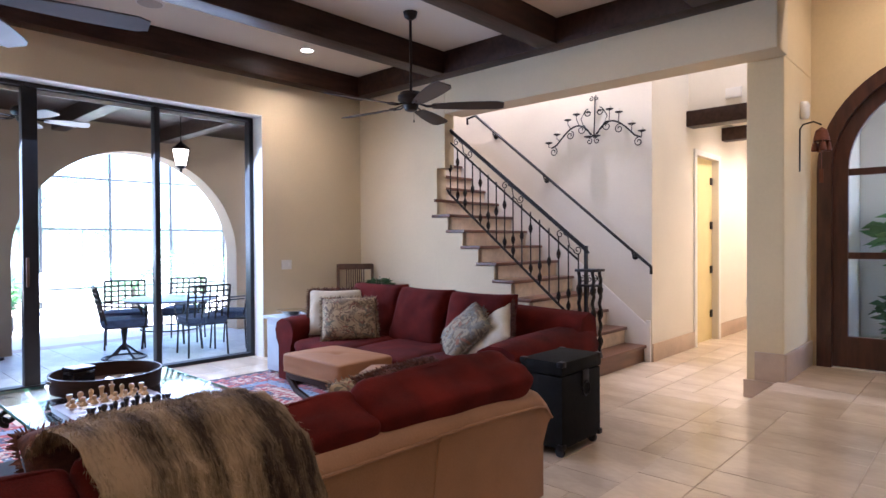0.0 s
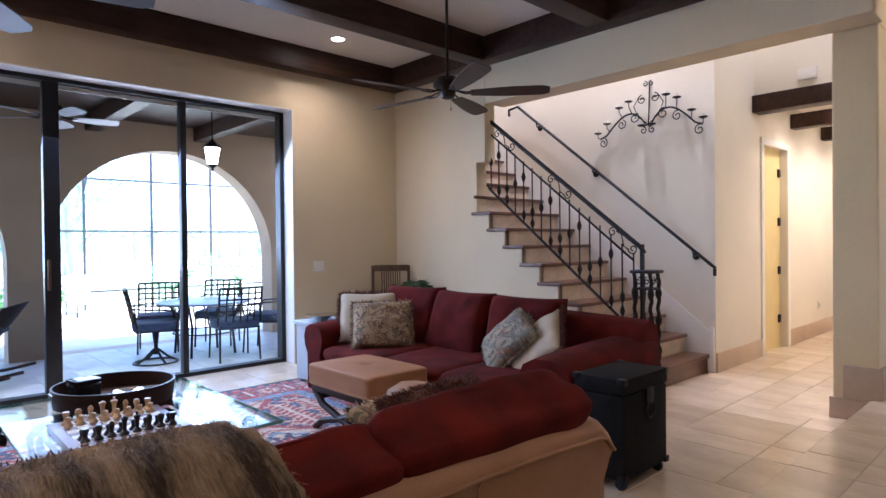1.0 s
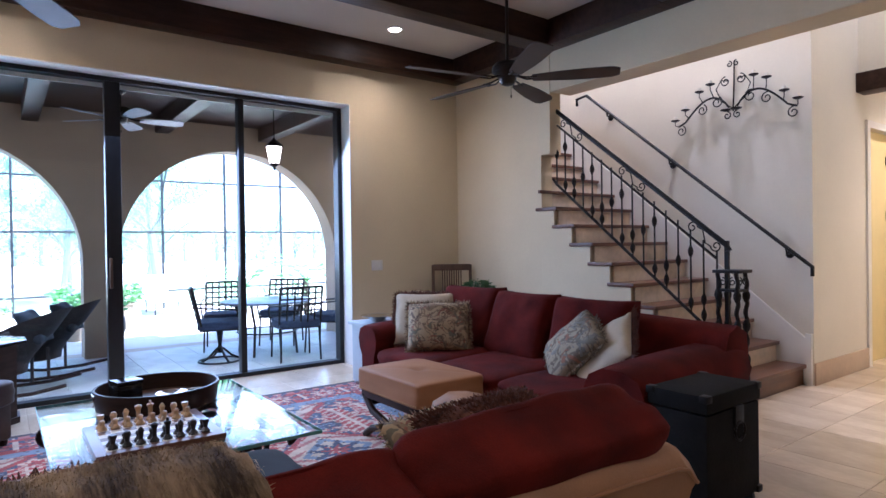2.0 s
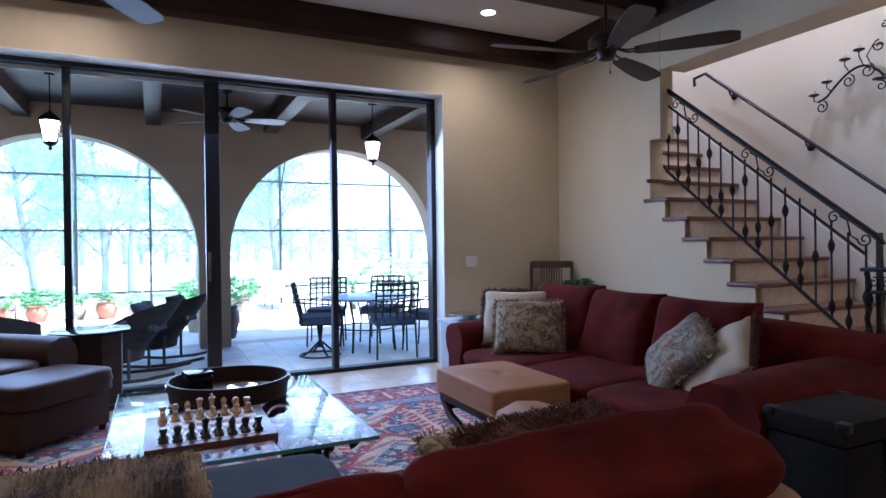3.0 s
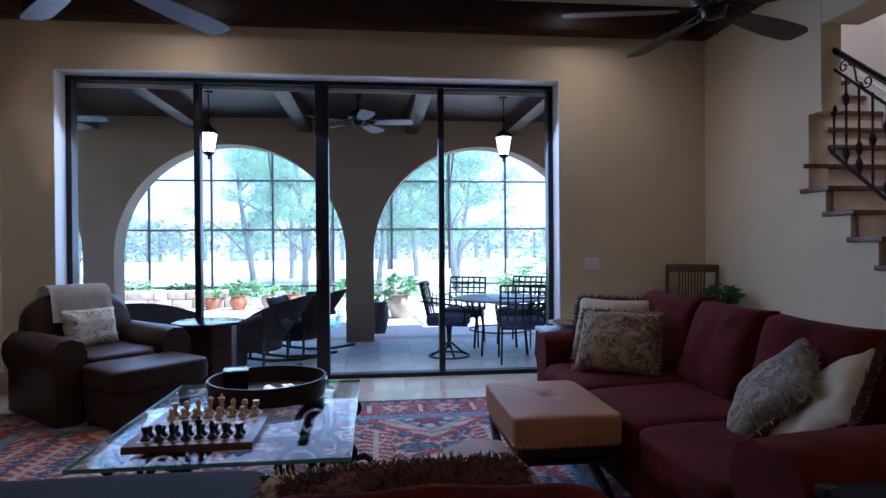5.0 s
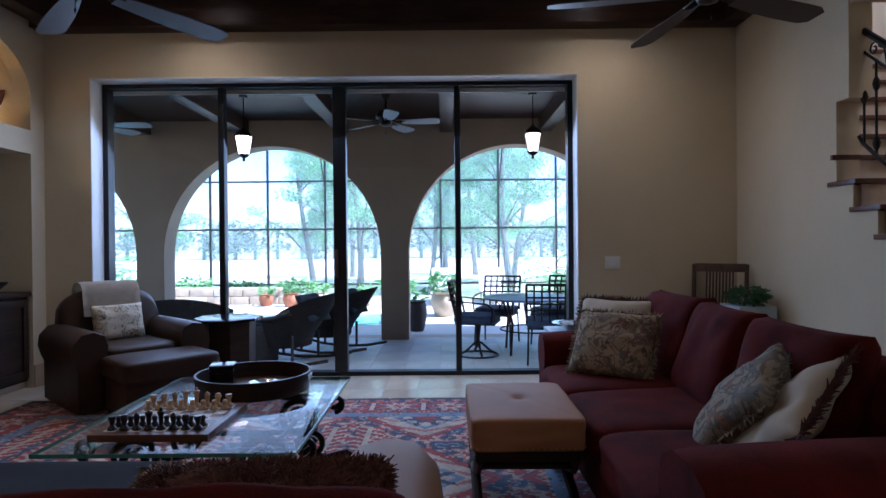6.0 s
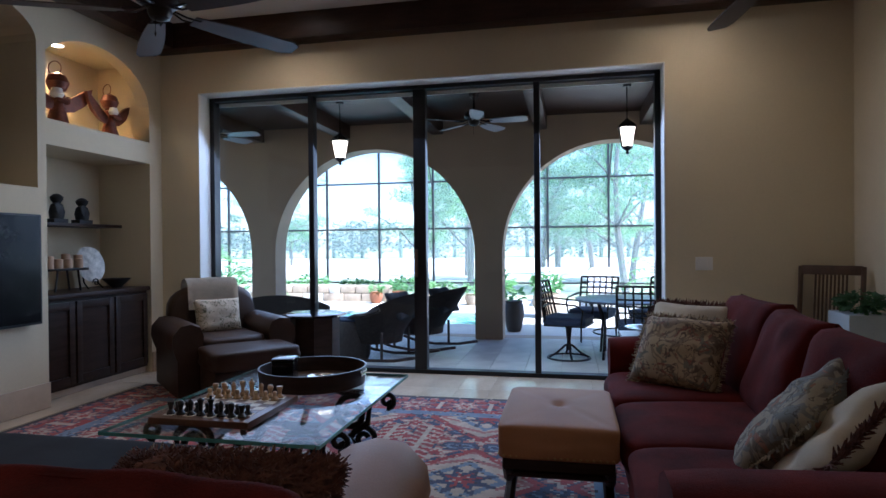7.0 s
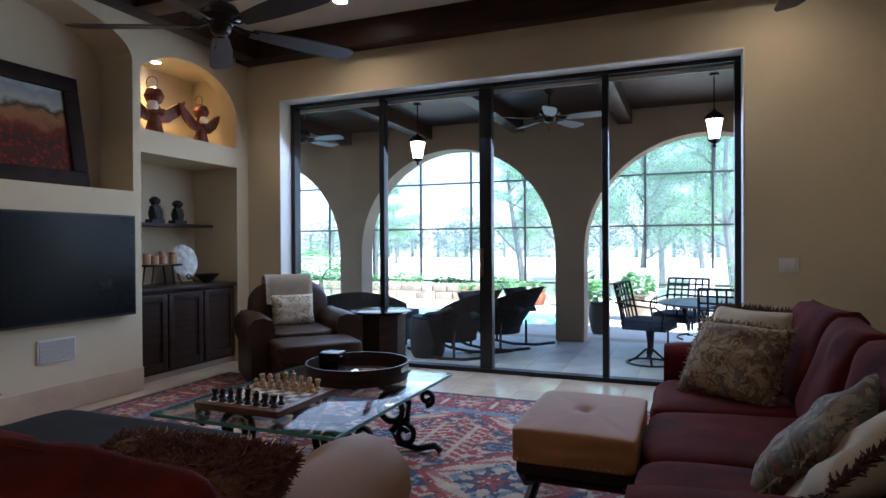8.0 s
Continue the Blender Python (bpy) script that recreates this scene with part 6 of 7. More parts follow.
plate("white double light switch on the cream wall", "light_switch", XW, 4.63, 1.08, "x", 0.14)
plate("white outlet plate on the corridor wall", "wall_outlet", -2.48, 10.4, 0.42, "x", 0.08)
sn = thing("alarm_sensor", "white rounded alarm sensor on the entry pier", "sensor")
b = B()
lathe(b, [(0.035, 0), (0.045, 0.03), (0.045, 0.12), (0.03, 0.15), (0.005, 0.155)], 14, pose(-0.955, 6.68, 2.42))
part("housing", b, white_plastic, sn)
b = B()
box(b, -0.98, -0.95, 6.65, 6.71, 2.45, 2.54)
part("mount", b, white_plastic, sn)
sn2 = thing("wall_sensor", "small white square chime box on the wall above the corridor beam", "sensor")
b = B()
box(b, -2.06, -1.88, 8.075, 8.1, 3.02, 3.14, 0.006)
part("housing", b, white_plastic, sn2)
wc = thing("wind_chime", "bronze bell wind chime hung from an iron wall hook", "wind chime")
b = B()
tube(b, [(-0.975, 6.62, 1.95), (-0.975, 6.62, 2.32), (-0.95, 6.62, 2.36), (-0.87, 6.62, 2.375), (-0.81, 6.62, 2.34)], 0.007, 6)
part("hook", b, iron, wc)
b = B()
lathe(b, [(0.004, 0.0), (0.045, -0.03), (0.06, -0.09), (0.066, -0.12), (0.055, -0.12)], 16, pose(-0.81, 6.62, 2.32))
part("bell_cap", b, angel_copper, wc)
for i in range(4):
    a = i * 1.57 + 0.4
    b = B()
    lathe(b, [(0.005, 0.0), (0.02, -0.02), (0.03, -0.08), (0.022, -0.09)], 10, pose(-0.81 + 0.05 * math.cos(a), 6.62 + 0.05 * math.sin(a), 2.2))
    part("bell", b, angel_copper, wc)
b = B()
tube(b, [(-0.81, 6.62, 2.3), (-0.81, 6.62, 1.92)], 0.003, 4)
obox(b, pose(-0.81, 6.62, 1.9), 0.03, 0.004, 0.12)
part("clapper", b, angel_copper, wc)
b = B()
box(b, -2.25, -1.5, 10.2, 11.6, 0.002, 0.012, 0.002)
solo("runner_rug", b, mat("runner_wool", (0.16, 0.08, 0.07), 0.95, var=0.4, scale=14, fine=120, bump=0.4), "small patterned dark red runner on the corridor floor", "rug")

# ---- porch ----
PX, PZ = -9.3, -0.14
bm = B()
box(bm, PX - 0.6, -6.5, -8.75, 9.8, -0.4, PZ - 0.012)
porch = structure("porch_floor", bm, grout, "covered porch floor of large grey stone pavers", "floor")
bm = B()
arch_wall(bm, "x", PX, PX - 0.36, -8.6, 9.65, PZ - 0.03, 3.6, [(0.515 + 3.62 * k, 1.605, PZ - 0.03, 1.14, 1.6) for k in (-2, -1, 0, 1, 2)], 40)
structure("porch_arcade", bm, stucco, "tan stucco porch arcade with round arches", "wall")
bm = B()
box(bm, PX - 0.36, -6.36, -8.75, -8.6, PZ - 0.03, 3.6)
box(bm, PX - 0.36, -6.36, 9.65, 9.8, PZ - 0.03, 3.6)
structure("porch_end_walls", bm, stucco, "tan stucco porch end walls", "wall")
bm = B()
box(bm, PX - 0.9, -6.36, -8.75, 9.8, 3.12, 3.3)
structure("porch_ceiling", bm, beam_wood, "dark boarded porch ceiling", "ceiling")
for y in (-2.8, -1.35, 0.1, 1.57, 3.1, 4.56, 6.0):
    beam(PX + 0.001, -6.361, y - 0.09, y + 0.09, 2.92, 3.13, "dark wooden porch beam")
bm = B()
box(bm, PX - 1.0, 4.8, -8.8, 5.94, 4.32, 4.4)
box(bm, -0.95, 4.8, 5.94, 9.2, 4.32, 4.4)
structure("roof_deck", bm, stucco, "flat roof slab over the house", "roof")


def lantern(x, y):
    t = thing("porch_lantern", "black hanging porch lantern with glowing frosted glass", "lantern", "porch lanterns")
    b = B()
    tube(b, [(x, y, 2.7), (x, y, 3.12)], 0.007, 6)
    lathe(b, [(0.05, 3.1), (0.05, 3.12)], 12, pose(x, y, 0))
    part("stem", b, iron, t)
    b = B()
    lathe(b, [(0.12, 2.62), (0.11, 2.645), (0.06, 2.69), (0.02, 2.72), (0.008, 2.74)], 6, pose(x, y, 0))
    part("cap", b, iron, t)
    b = B()
    lathe(b, [(0.062, 2.4), (0.1, 2.62)], 6, pose(x, y, 0))
    part("glass", b, lantern_glow, t, "glowing frosted glass")
    for i in range(6):
        a = i * math.pi / 3
        b = B()
        tube(b, [(x + 0.066 * math.cos(a), y + 0.066 * math.sin(a), 2.4), (x + 0.106 * math.cos(a), y + 0.106 * math.sin(a), 2.62)], 0.006, 5)
        part("bar", b, iron, t)
    b = B()
    lathe(b, [(0.005, 2.31), (0.022, 2.33), (0.012, 2.35), (0.055, 2.375), (0.07, 2.4)], 12, pose(x, y, 0))
    part("finial", b, iron, t)
    lamp = new("lantern_lamp", bpy.data.lights.new("lantern_lamp", "POINT"))
    lamp.data.energy, lamp.data.color, lamp.data.shadow_soft_size = 1.4, WARM, 0.13
    lamp.location = (x, y, 2.5)


lantern(-7.86, 4.17)
lantern(-7.86, 0.59)
lantern(-7.86, -2.95)
fan_white = mat("pale_fan_blade", (0.3, 0.31, 0.34), 0.4, var=0.05, scale=4, bump=0.03)
ceiling_fan(pose(-7.8, 2.36, 2.78), 3.12 - 2.78, (12, 84, 156, 228, 300), 0.66, "dark porch ceiling fan with pale blades", fan_white, fan_metal)
ceiling_fan(pose(-7.8, -1.2, 2.78), 3.12 - 2.78, (20, 92, 164, 236, 308), 0.66, "dark porch ceiling fan with pale blades", fan_white, fan_metal)

# ---- porch furniture ----
pad_dark = mat("charcoal_pad", (0.022, 0.026, 0.032), 0.9, var=0.25, scale=20, fine=200, bump=0.2)


def rocking_chair(m, label):
    r = thing("rocking_chair", label, "rocking chair", "porch rocking chairs", m=m)
    # barrel shell: high leaning back that sweeps down into the arms
    b = B()
    rows = []
    for i in range(25):
        a = radians(-128 + 256 * i / 24)
        back = max(0.0, math.cos(a)) ** 0.7
        top = 0.5 + 0.3 * back
        row = []
        for j in range(9):
            k = j / 8
            z = 0.2 + (top - 0.2) * k
            lean = 0.7 * max(0.0, z - 0.3) * max(0.0, math.cos(a))
            grow = 0.84 + 0.16 * min(1, k * 1.6)
            row.append(b.verts.new((0.02 - 0.3 * grow * math.cos(a) - lean, 0.33 * grow * math.sin(a), z)))
        rows.append(row)
    for a, c in zip(rows, rows[1:]):
        for i in range(8):
            b.faces.new((a[i], a[i + 1], c[i + 1], c[i]))
    bmesh.ops.solidify(b, geom=b.faces[:], thickness=0.035)
    part("backrest", b, wicker, r, "woven barrel back with sweeping arms", angle=60)
    b = B()
    lathe(b, [(0.24, 0.24), (0.27, 0.27), (0.27, 0.35), (0.25, 0.36)], 20, pose(0.02, 0, 0))
    part("seat", b, wicker, r)
    b = B()
    soft(b, pose(0.05, 0, 0.4), 0.46, 0.46, 0.1, 0.3, 4)
    part("seat_pad", b, pad_dark, r, "dark seat pad", angle=180)
    b = B()
    pillow(b, pose(-0.3, 0, 0.62, 0, 0, 90) @ pose(0, 0, 0, 124), 0.42, 0.36, 0.14, 0.45, 0.01, 5)
    part("back_pad", b, pad_dark, r, "dark back pad", angle=180)
    for s in (-1, 1):
        b = B()
        tube(b, [(-0.2, s * 0.3, 0.6), (-0.02, s * 0.33, 0.53), (0.14, s * 0.31, 0.51), (0.24, s * 0.27, 0.48), (0.25, s * 0.26, 0.34)], 0.026, 8)
        part("arm", b, wicker, r)
        b = B()
        tube(b, [(-0.62, s * 0.27, 0.1), (-0.35, s * 0.27, 0.045), (0.0, s * 0.27, 0.02), (0.3, s * 0.27, 0.04), (0.5, s * 0.27, 0.085)], 0.018, 8)
        part("rocker", b, dark_wood, r)
        for x in (-0.2, 0.26):
            b = B()
            tube(b, [(x, s * 0.27, 0.035), (x, s * 0.27, 0.34)], 0.016, 8)
            part("leg", b, wicker, r)
    return r


rocking_chair(pose(-7.62, 1.2, PZ, 0, 0, -108) @ Matrix.Scale(1.08, 4), "dark wicker barrel-back rocking chair with charcoal pads on the porch")
rocking_chair(pose(-8.42, 1.55, PZ, 0, 0, -110) @ Matrix.Scale(1.08, 4), "dark wicker barrel-back rocking chair with charcoal pads on the porch")
OUT = Matrix.Translation((-0.5, 2.9, 1.25)) @ Matrix.Scale(1.105, 4) @ Matrix.Translation((0.5, -2.9, -1.25))
ws = thing("wicker_settee", "low dark wicker settee on the porch outside the glass", "settee", m=OUT)
b = B()
rows = [[b.verts.new((-6.98 - 0.1 * (1 - u * u), 0.08 + 0.66 * u, z * (1 - 0.16 * u * u) if z > 0.2 else z)) for u in [i / 8 - 1 for i in range(17)]] for z in (0.08, 0.3, 0.5, 0.64, 0.68)]
for a, c in zip(rows, rows[1:]):
    for i in range(16):
        b.faces.new((a[i], a[i + 1], c[i + 1], c[i]))
bmesh.ops.solidify(b, geom=b.faces[:], thickness=0.06)
part("backrest", b, wicker, ws, angle=60)
b = B()
box(b, -7.62, -7.02, -0.5, 0.66, 0.1, 0.36, 0.03)
part("seat", b, wicker, ws)
b = B()
box(b, -7.6, -7.04, -0.47, 0.63, 0.36, 0.45, 0.03)
part("seat_pad", b, navy_cloth, ws)
for x in (-7.56, -7.06):
    for y in (-0.44, 0.6):
        b = B()
        lathe(b, [(0.025, -0.02), (0.025, 0.1)], 8, pose(x, y, 0))
        part("leg", b, wicker, ws)
sd = thing("drum_stool", "dark woven drum stool on the porch", "stool", m=OUT)
b = B()
lathe(b, [(0.16, -0.02), (0.19, 0.04), (0.205, 0.22), (0.19, 0.4), (0.17, 0.43)], 24, pose(-6.86, 1.06, 0))
part("body", b, wicker, sd)
b = B()
lathe(b, [(0.175, 0.43), (0.18, 0.44), (0.175, 0.455), (0.01, 0.46)], 24, pose(-6.86, 1.06, 0))
part("top", b, navy_cloth, sd)

DT = (-8.22, 4.18)
dt = thing("patio_table", "round dark iron patio table on the porch", "patio table", m=pose(0, 0, PZ))
b = B()
lathe(b, [(0.6, 0.69), (0.615, 0.7), (0.615, 0.715), (0.6, 0.72)], 40, pose(DT[0], DT[1], 0))
part("tabletop", b, mat("patio_table_top", (0.16, 0.17, 0.19), 0.3, 0.3, var=0.1, scale=6, bump=0.05), dt, "grey metal tabletop")
for i in range(4):
    a = math.pi / 4 + i * math.pi / 2
    b = B()
    tube(b, [(DT[0] + 0.42 * math.cos(a), DT[1] + 0.42 * math.sin(a), -0.02), (DT[0] + 0.38 * math.cos(a), DT[1] + 0.38 * math.sin(a), 0.4), (DT[0] + 0.48 * math.cos(a), DT[1] + 0.48 * math.sin(a), 0.69)], 0.017, 8)
    part("leg", b, iron, dt)
b = B()
tube(b, [(DT[0] + 0.4 * math.cos(i * 0.2618), DT[1] + 0.4 * math.sin(i * 0.2618), 0.3) for i in range(25)], 0.01, 6)
part("brace_ring", b, iron, dt)


def patio_chair(m, label, swivel):
    """An iron chair with a woven lattice back; it faces +x."""
    c = thing("patio_chair", label, "patio chair", "chairs round the patio table", m=m)

    def at(u, k):
        return Vector((-0.21 - 0.1 * k - 0.03 * (1 - u * u), 0.25 * u, 0.45 + 0.44 * k))
    for i in range(7):
        u = i / 3 - 1
        b = B()
        tube(b, [at(u, k / 6) for k in range(7)], 0.014 if i in (0, 6) else 0.011, 6)
        part("back_strap", b, iron, c)
    for k in (0.36, 0.52, 0.68, 0.84, 1.0):
        b = B()
        tube(b, [at(i / 4 - 1, k) for i in range(9)], 0.014 if k == 1.0 else 0.011, 6)
        part("back_strap", b, iron, c)
    b = B()
    soft(b, pose(0.0, 0, 0.45), 0.5, 0.5, 0.1, 0.2, 3)
    part("seat_pad", b, navy_cloth, c, "dark blue seat pad", angle=180)
    b = B()
    tube(b, [(-0.22, -0.24, 0.4), (0.24, -0.24, 0.4), (0.24, 0.24, 0.4), (-0.22, 0.24, 0.4), (-0.22, -0.24, 0.4)], 0.012, 6)
    part("seat_frame", b, iron, c)
    for s in (-1, 1):
        b = B()
        tube(b, [(-0.3, s * 0.25, 0.68), (-0.1, s * 0.28, 0.66), (0.16, s * 0.28, 0.64), (0.23, s * 0.27, 0.58), (0.2, s * 0.25, 0.4)], 0.011, 6)
        part("arm", b, iron, c)
    if swivel:
        b = B()
        tube(b, [(0.24 * math.cos(i * 0.2618), 0.24 * math.sin(i * 0.2618), 0.0) for i in range(25)], 0.02, 8)
        part("base_ring", b, iron, c)
        b = B()
        lathe(b, [(0.035, 0.1), (0.022, 0.2), (0.045, 0.4)], 14)
        part("swivel_post", b, iron, c)
        for i in range(4):
            a = i * math.pi / 2 + 0.4
            b = B()
            tube(b, [(0.24 * math.cos(a), 0.24 * math.sin(a), 0.005), (0.14 * math.cos(a), 0.14 * math.sin(a), 0.06), (0.03 * math.cos(a), 0.03 * math.sin(a), 0.16)], 0.014, 6)
            part("spoke", b, iron, c)
    else:
        for x, y in ((-0.22, -0.23), (-0.22, 0.23), (0.22, -0.23), (0.22, 0.23)):
            b = B()
            tube(b, [(x, y, 0.4), (x * 1.12, y * 1.05, -0.02)], 0.012, 6)
            part("leg", b, iron, c)
    return c


patio_chair(pose(-8.02, 3.48, PZ, 0, 0, 76) @ Matrix.Scale(1.05, 4), "dark iron swivel patio chair with a lattice back", True)
for x, y, r in ((-7.55, 4.3, 172), (-7.84, 4.92, 222), (-8.9, 3.8, -20), (-8.84, 4.62, -38)):
    patio_chair(pose(x, y, PZ, 0, 0, r) @ Matrix.Scale(1.05, 4), "dark iron patio chair with a lattice back and blue pad", False)

# ---- garden ----
bm = B()
box(bm, -400, PX - 0.36, -300, 300, -0.8, -0.3)
structure("ground", bm, grass_m, "sunlit lawn that reaches to the far woods", "ground")
bm = B()
box(bm, -16.2, -12.9, -12, 14, -0.5, PZ - 0.02)
box(bm, -12.9, -11.1, -12, -6.5, -0.5, PZ - 0.02)
box(bm, -12.9, -11.1, 1.9, 14, -0.5, PZ - 0.02)
box(bm, -11.1, PX - 0.6, -12, 14, -0.5, PZ - 0.02)
structure("pool_deck", bm, deck_stone, "pale stone pool deck in full sun", "ground")
bm = B()
box(bm, -12.9, -11.1, -6.5, 1.9, -0.5, PZ - 0.08)
structure("pool_water", bm, pool_water, "turquoise swimming pool water beyond the porch", "water")
lake_m = mat("bright_dry_field", (0.62, 0.58, 0.48), 0.9, var=0.15, scale=0.05, fine=2, bump=0.1)
bm = B()
box(bm, -70, -27, -120, 120, -0.5, -0.27)
structure("far_field", bm, lake_m, "bright pale field beyond the trees", "ground")

cage = thing("pool_enclosure", "dark aluminium pool screen enclosure with thin bars", "enclosure")
cage_m = mat("cage_bar", (0.05, 0.055, 0.06), 0.4, 0.4, var=0.1, scale=8, bump=0.02)
CXE = -16.0
for i in range(-7, 10):
    y = -0.025 + 1.495 * i
    b = B()
    box(b, CXE - 0.035, CXE + 0.035, y - 0.025, y + 0.025, PZ - 0.02, 3.8)
    part("upright", b, cage_m, cage)
    b = B()
    tube(b, [(CXE, y, 3.8), (CXE + 2.6, y, 4.7), (PX - 0.9, y, 4.3)], 0.035, 4)
    part("rafter", b, cage_m, cage)
for z in (0.27, 1.7, 2.94, 3.8):
    b = B()
    box(b, CXE - 0.026, CXE + 0.026, -10.6, 14.4, z - 0.022, z + 0.022)
    part("crossbar", b, cage_m, cage)
for x in (CXE + 1.3, CXE + 2.6, CXE + 4.4):
    zz = 3.8 + 0.9 * min(1, (x - CXE) / 2.6) - 0.12 * max(0, x - CXE - 2.6)
    b = B()
    box(b, x - 0.025, x + 0.025, -10.6, 14.4, zz - 0.025, zz + 0.025)
    part("purlin", b, cage_m, cage)
# screen mesh coloured pale and diffuse so that it lays haze over the garden
screen_m = bpy.data.materials.new("hazy_insect_screen")
screen_m.use_nodes = True
sn_, sl_ = screen_m.node_tree.nodes, screen_m.node_tree.links
sn_.remove(sn_["Principled BSDF"])
s_t, s_d, s_l, s_x, s_y = sn_.new("ShaderNodeBsdfTransparent"), sn_.new("ShaderNodeBsdfDiffuse"), sn_.new("ShaderNodeBsdfTranslucent"), sn_.new("ShaderNodeMixShader"), sn_.new("ShaderNodeMixShader")
for node in (s_d, s_l):
    node.inputs[0].default_value = (0.54, 0.66, 0.68, 1)
s_y.inputs[0].default_value, s_x.inputs[0].default_value = 0.5, 0.2
sl_.new(s_d.outputs[0], s_y.inputs[1]), sl_.new(s_l.outputs[0], s_y.inputs[2])
sl_.new(s_t.outputs[0], s_x.inputs[1]), sl_.new(s_y.outputs[0], s_x.inputs[2]), sl_.new(s_x.outputs[0], sn_["Material Output"].inputs[0])
for i in range(-7, 9):
    y = -0.025 + 1.495 * i
    b = B()
    box(b, CXE - 0.003, CXE - 0.002, y + 0.026, y + 1.469, PZ + 0.1, 3.77)
    part("screen_panel", b, screen_m, cage, "fine insect screen, its pale colour adding haze")
for i in (-3, 0, 3, 6):
    y = -0.025 + 1.495 * i
    b = B()
    tube(b, [(CXE, y, 2.6), (CXE + 1.3, y + 0.05, 4.2)], 0.022, 4)
    part("brace", b, cage_m, cage)

wallb = thing("garden_wall", "low stacked stone planter wall behind the pool", "garden wall", m=pose(0, 0, PZ))
rnd = random.Random(4)
for row in range(2):
    y = -9.0
    while y < -1.0:
        w = rnd.uniform(0.3, 0.6)
        b = B()
        obox(b, pose(-15.2 + rnd.uniform(-0.03, 0.03), y + w / 2, 0.08 + row * 0.21), 0.32, w - 0.02, 0.2, 0.02)
        part("stone", b, clay_pot if rnd.random() < 0.5 else deck_stone, wallb)
        y += w


def pot_plant(x, y, r, h, leaf, n, size, spread, label, pot_m=None, seed=0, base=-0.14):
    t = thing("potted_plant", label, "potted plant", "garden pots", m=pose(0, 0, base))
    b = B()
    lathe(b, [(r * 0.6, -0.03), (r * 0.75, h * 0.1), (r, h * 0.55), (r * 0.92, h * 0.85), (r * 0.8, h * 0.93), (r * 0.9, h), (r * 0.7, h)], 20, pose(x, y, 0))
    part("pot", b, pot_m or clay_pot, t)
    b = B()
    leaves(b, (x, y, h + spread * 0.6), spread, spread, spread * 0.75, n, size, seed, 0.1)
    part("foliage", b, leaf, t, smooth=False)
    return t


def fronds(name, x, y, z, n, L, label, seed, category="palm"):
    """A palm: arching ribs with leaflets."""
    t = thing(name, label, category, m=pose(0, 0, PZ))
    rn = random.Random(seed)
    b = B()
    tube(b, [(x, y, -0.03), (x, y, z)], 0.07, 8, 0.05)
    part("stem", b, bark, t)
    for i in range(n):
        a, up = 6.283 * i / n + rn.uniform(-0.3, 0.3), rn.uniform(0.5, 1.25)
        b = B()
        pts = [Vector((x + math.cos(a) * L * k * math.cos(up * 0.6), y + math.sin(a) * L * k * math.cos(up * 0.6), z + L * (up * k - 0.75 * k * k))) for k in [j / 9 for j in range(10)]]
        tube(b, pts, 0.012, 4, 0.004)
        for j in range(2, 10):
            d = (pts[j] - pts[j - 1]).normalized()
            side = d.cross(Vector((0, 0, 1))).normalized()
            for s in (-1, 1):
                q = pts[j] + side * s * L * 0.24 + d * L * 0.1 - Vector((0, 0, L * 0.06))
                b.faces.new([b.verts.new(pts[j] - d * 0.02), b.verts.new((pts[j] + q) / 2 + d * 0.03), b.verts.new(q), b.verts.new((pts[j] + q) / 2 - d * 0.03)])
        part("frond", b, leaf_mid, t, smooth=False)
    return t


pot_plant(-12.4, 3.05, 0.28, 0.46, leaf_mid, 260, 0.13, 0.3, "large sand-coloured urn with a leafy plant on the deck", clay_pot, 1)
pot_plant(-10.35, 2.6, 0.17, 0.48, leaf_mid, 50, 0.1, 0.14, "tall dark clay urn beside the porch column", wicker, 2)
pot_plant(-11.4, 2.2, 0.2, 0.5, leaf_light, 200, 0.14, 0.3, "clay pot with a leafy plant beside the porch column", clay_pot, 9)
for i, (x, y, r, h, pm_) in enumerate(((-14.7, -1.2, 0.17, 0.26, terracotta), (-14.5, -0.55, 0.2, 0.3, terracotta), (-14.7, 0.1, 0.2, 0.3, clay_pot), (-14.5, 0.65, 0.21, 0.32, terracotta), (-14.6, 1.2, 0.16, 0.24, clay_pot))):
    pot_plant(x, y, r, h, (leaf_light, leaf_mid)[i % 2], 70, 0.12, 0.17, "potted plant in a row along the pool deck", pm_, 20 + i)
fronds("areca_palm", -12.4, 6.6, 0.7, 13, 1.5, "green arching areca palm beside the deck", 3)
fronds("areca_palm", -13.5, 5.6, 0.5, 11, 1.3, "green arching areca palm beside the deck", 5)
fronds("fan_palm", -12.8, -4.2, 0.6, 13, 1.5, "green arching palm beside the pool", 7)
fronds("fan_palm", -14.6, -6.6, 0.8, 13, 1.7, "green arching palm beside the pool", 8)
for i in range(7):
    lc = thing("shrub", "low leafy shrub behind the planter wall", "shrub", "planter shrubs", m=pose(0, 0, PZ))
    y = -8.5 + 1.3 * i
    b = B()
    leaves(b, (-15.7, y, 0.36), 0.3, 0.55, (0.2, 0.34, 0.14)[i % 3], 300, 0.12, 50 + i, 0.0)
    tube(b, [(-15.7, y, -0.05), (-15.7, y, 0.4)], 0.03, 5)
    part("foliage", b, (leaf_mid, leaf_light, leaf_dark)[i % 3], lc, smooth=False)
lounge_m = mat("lounger_sling", (0.6, 0.6, 0.58), 0.7, var=0.05, scale=8, bump=0.1)
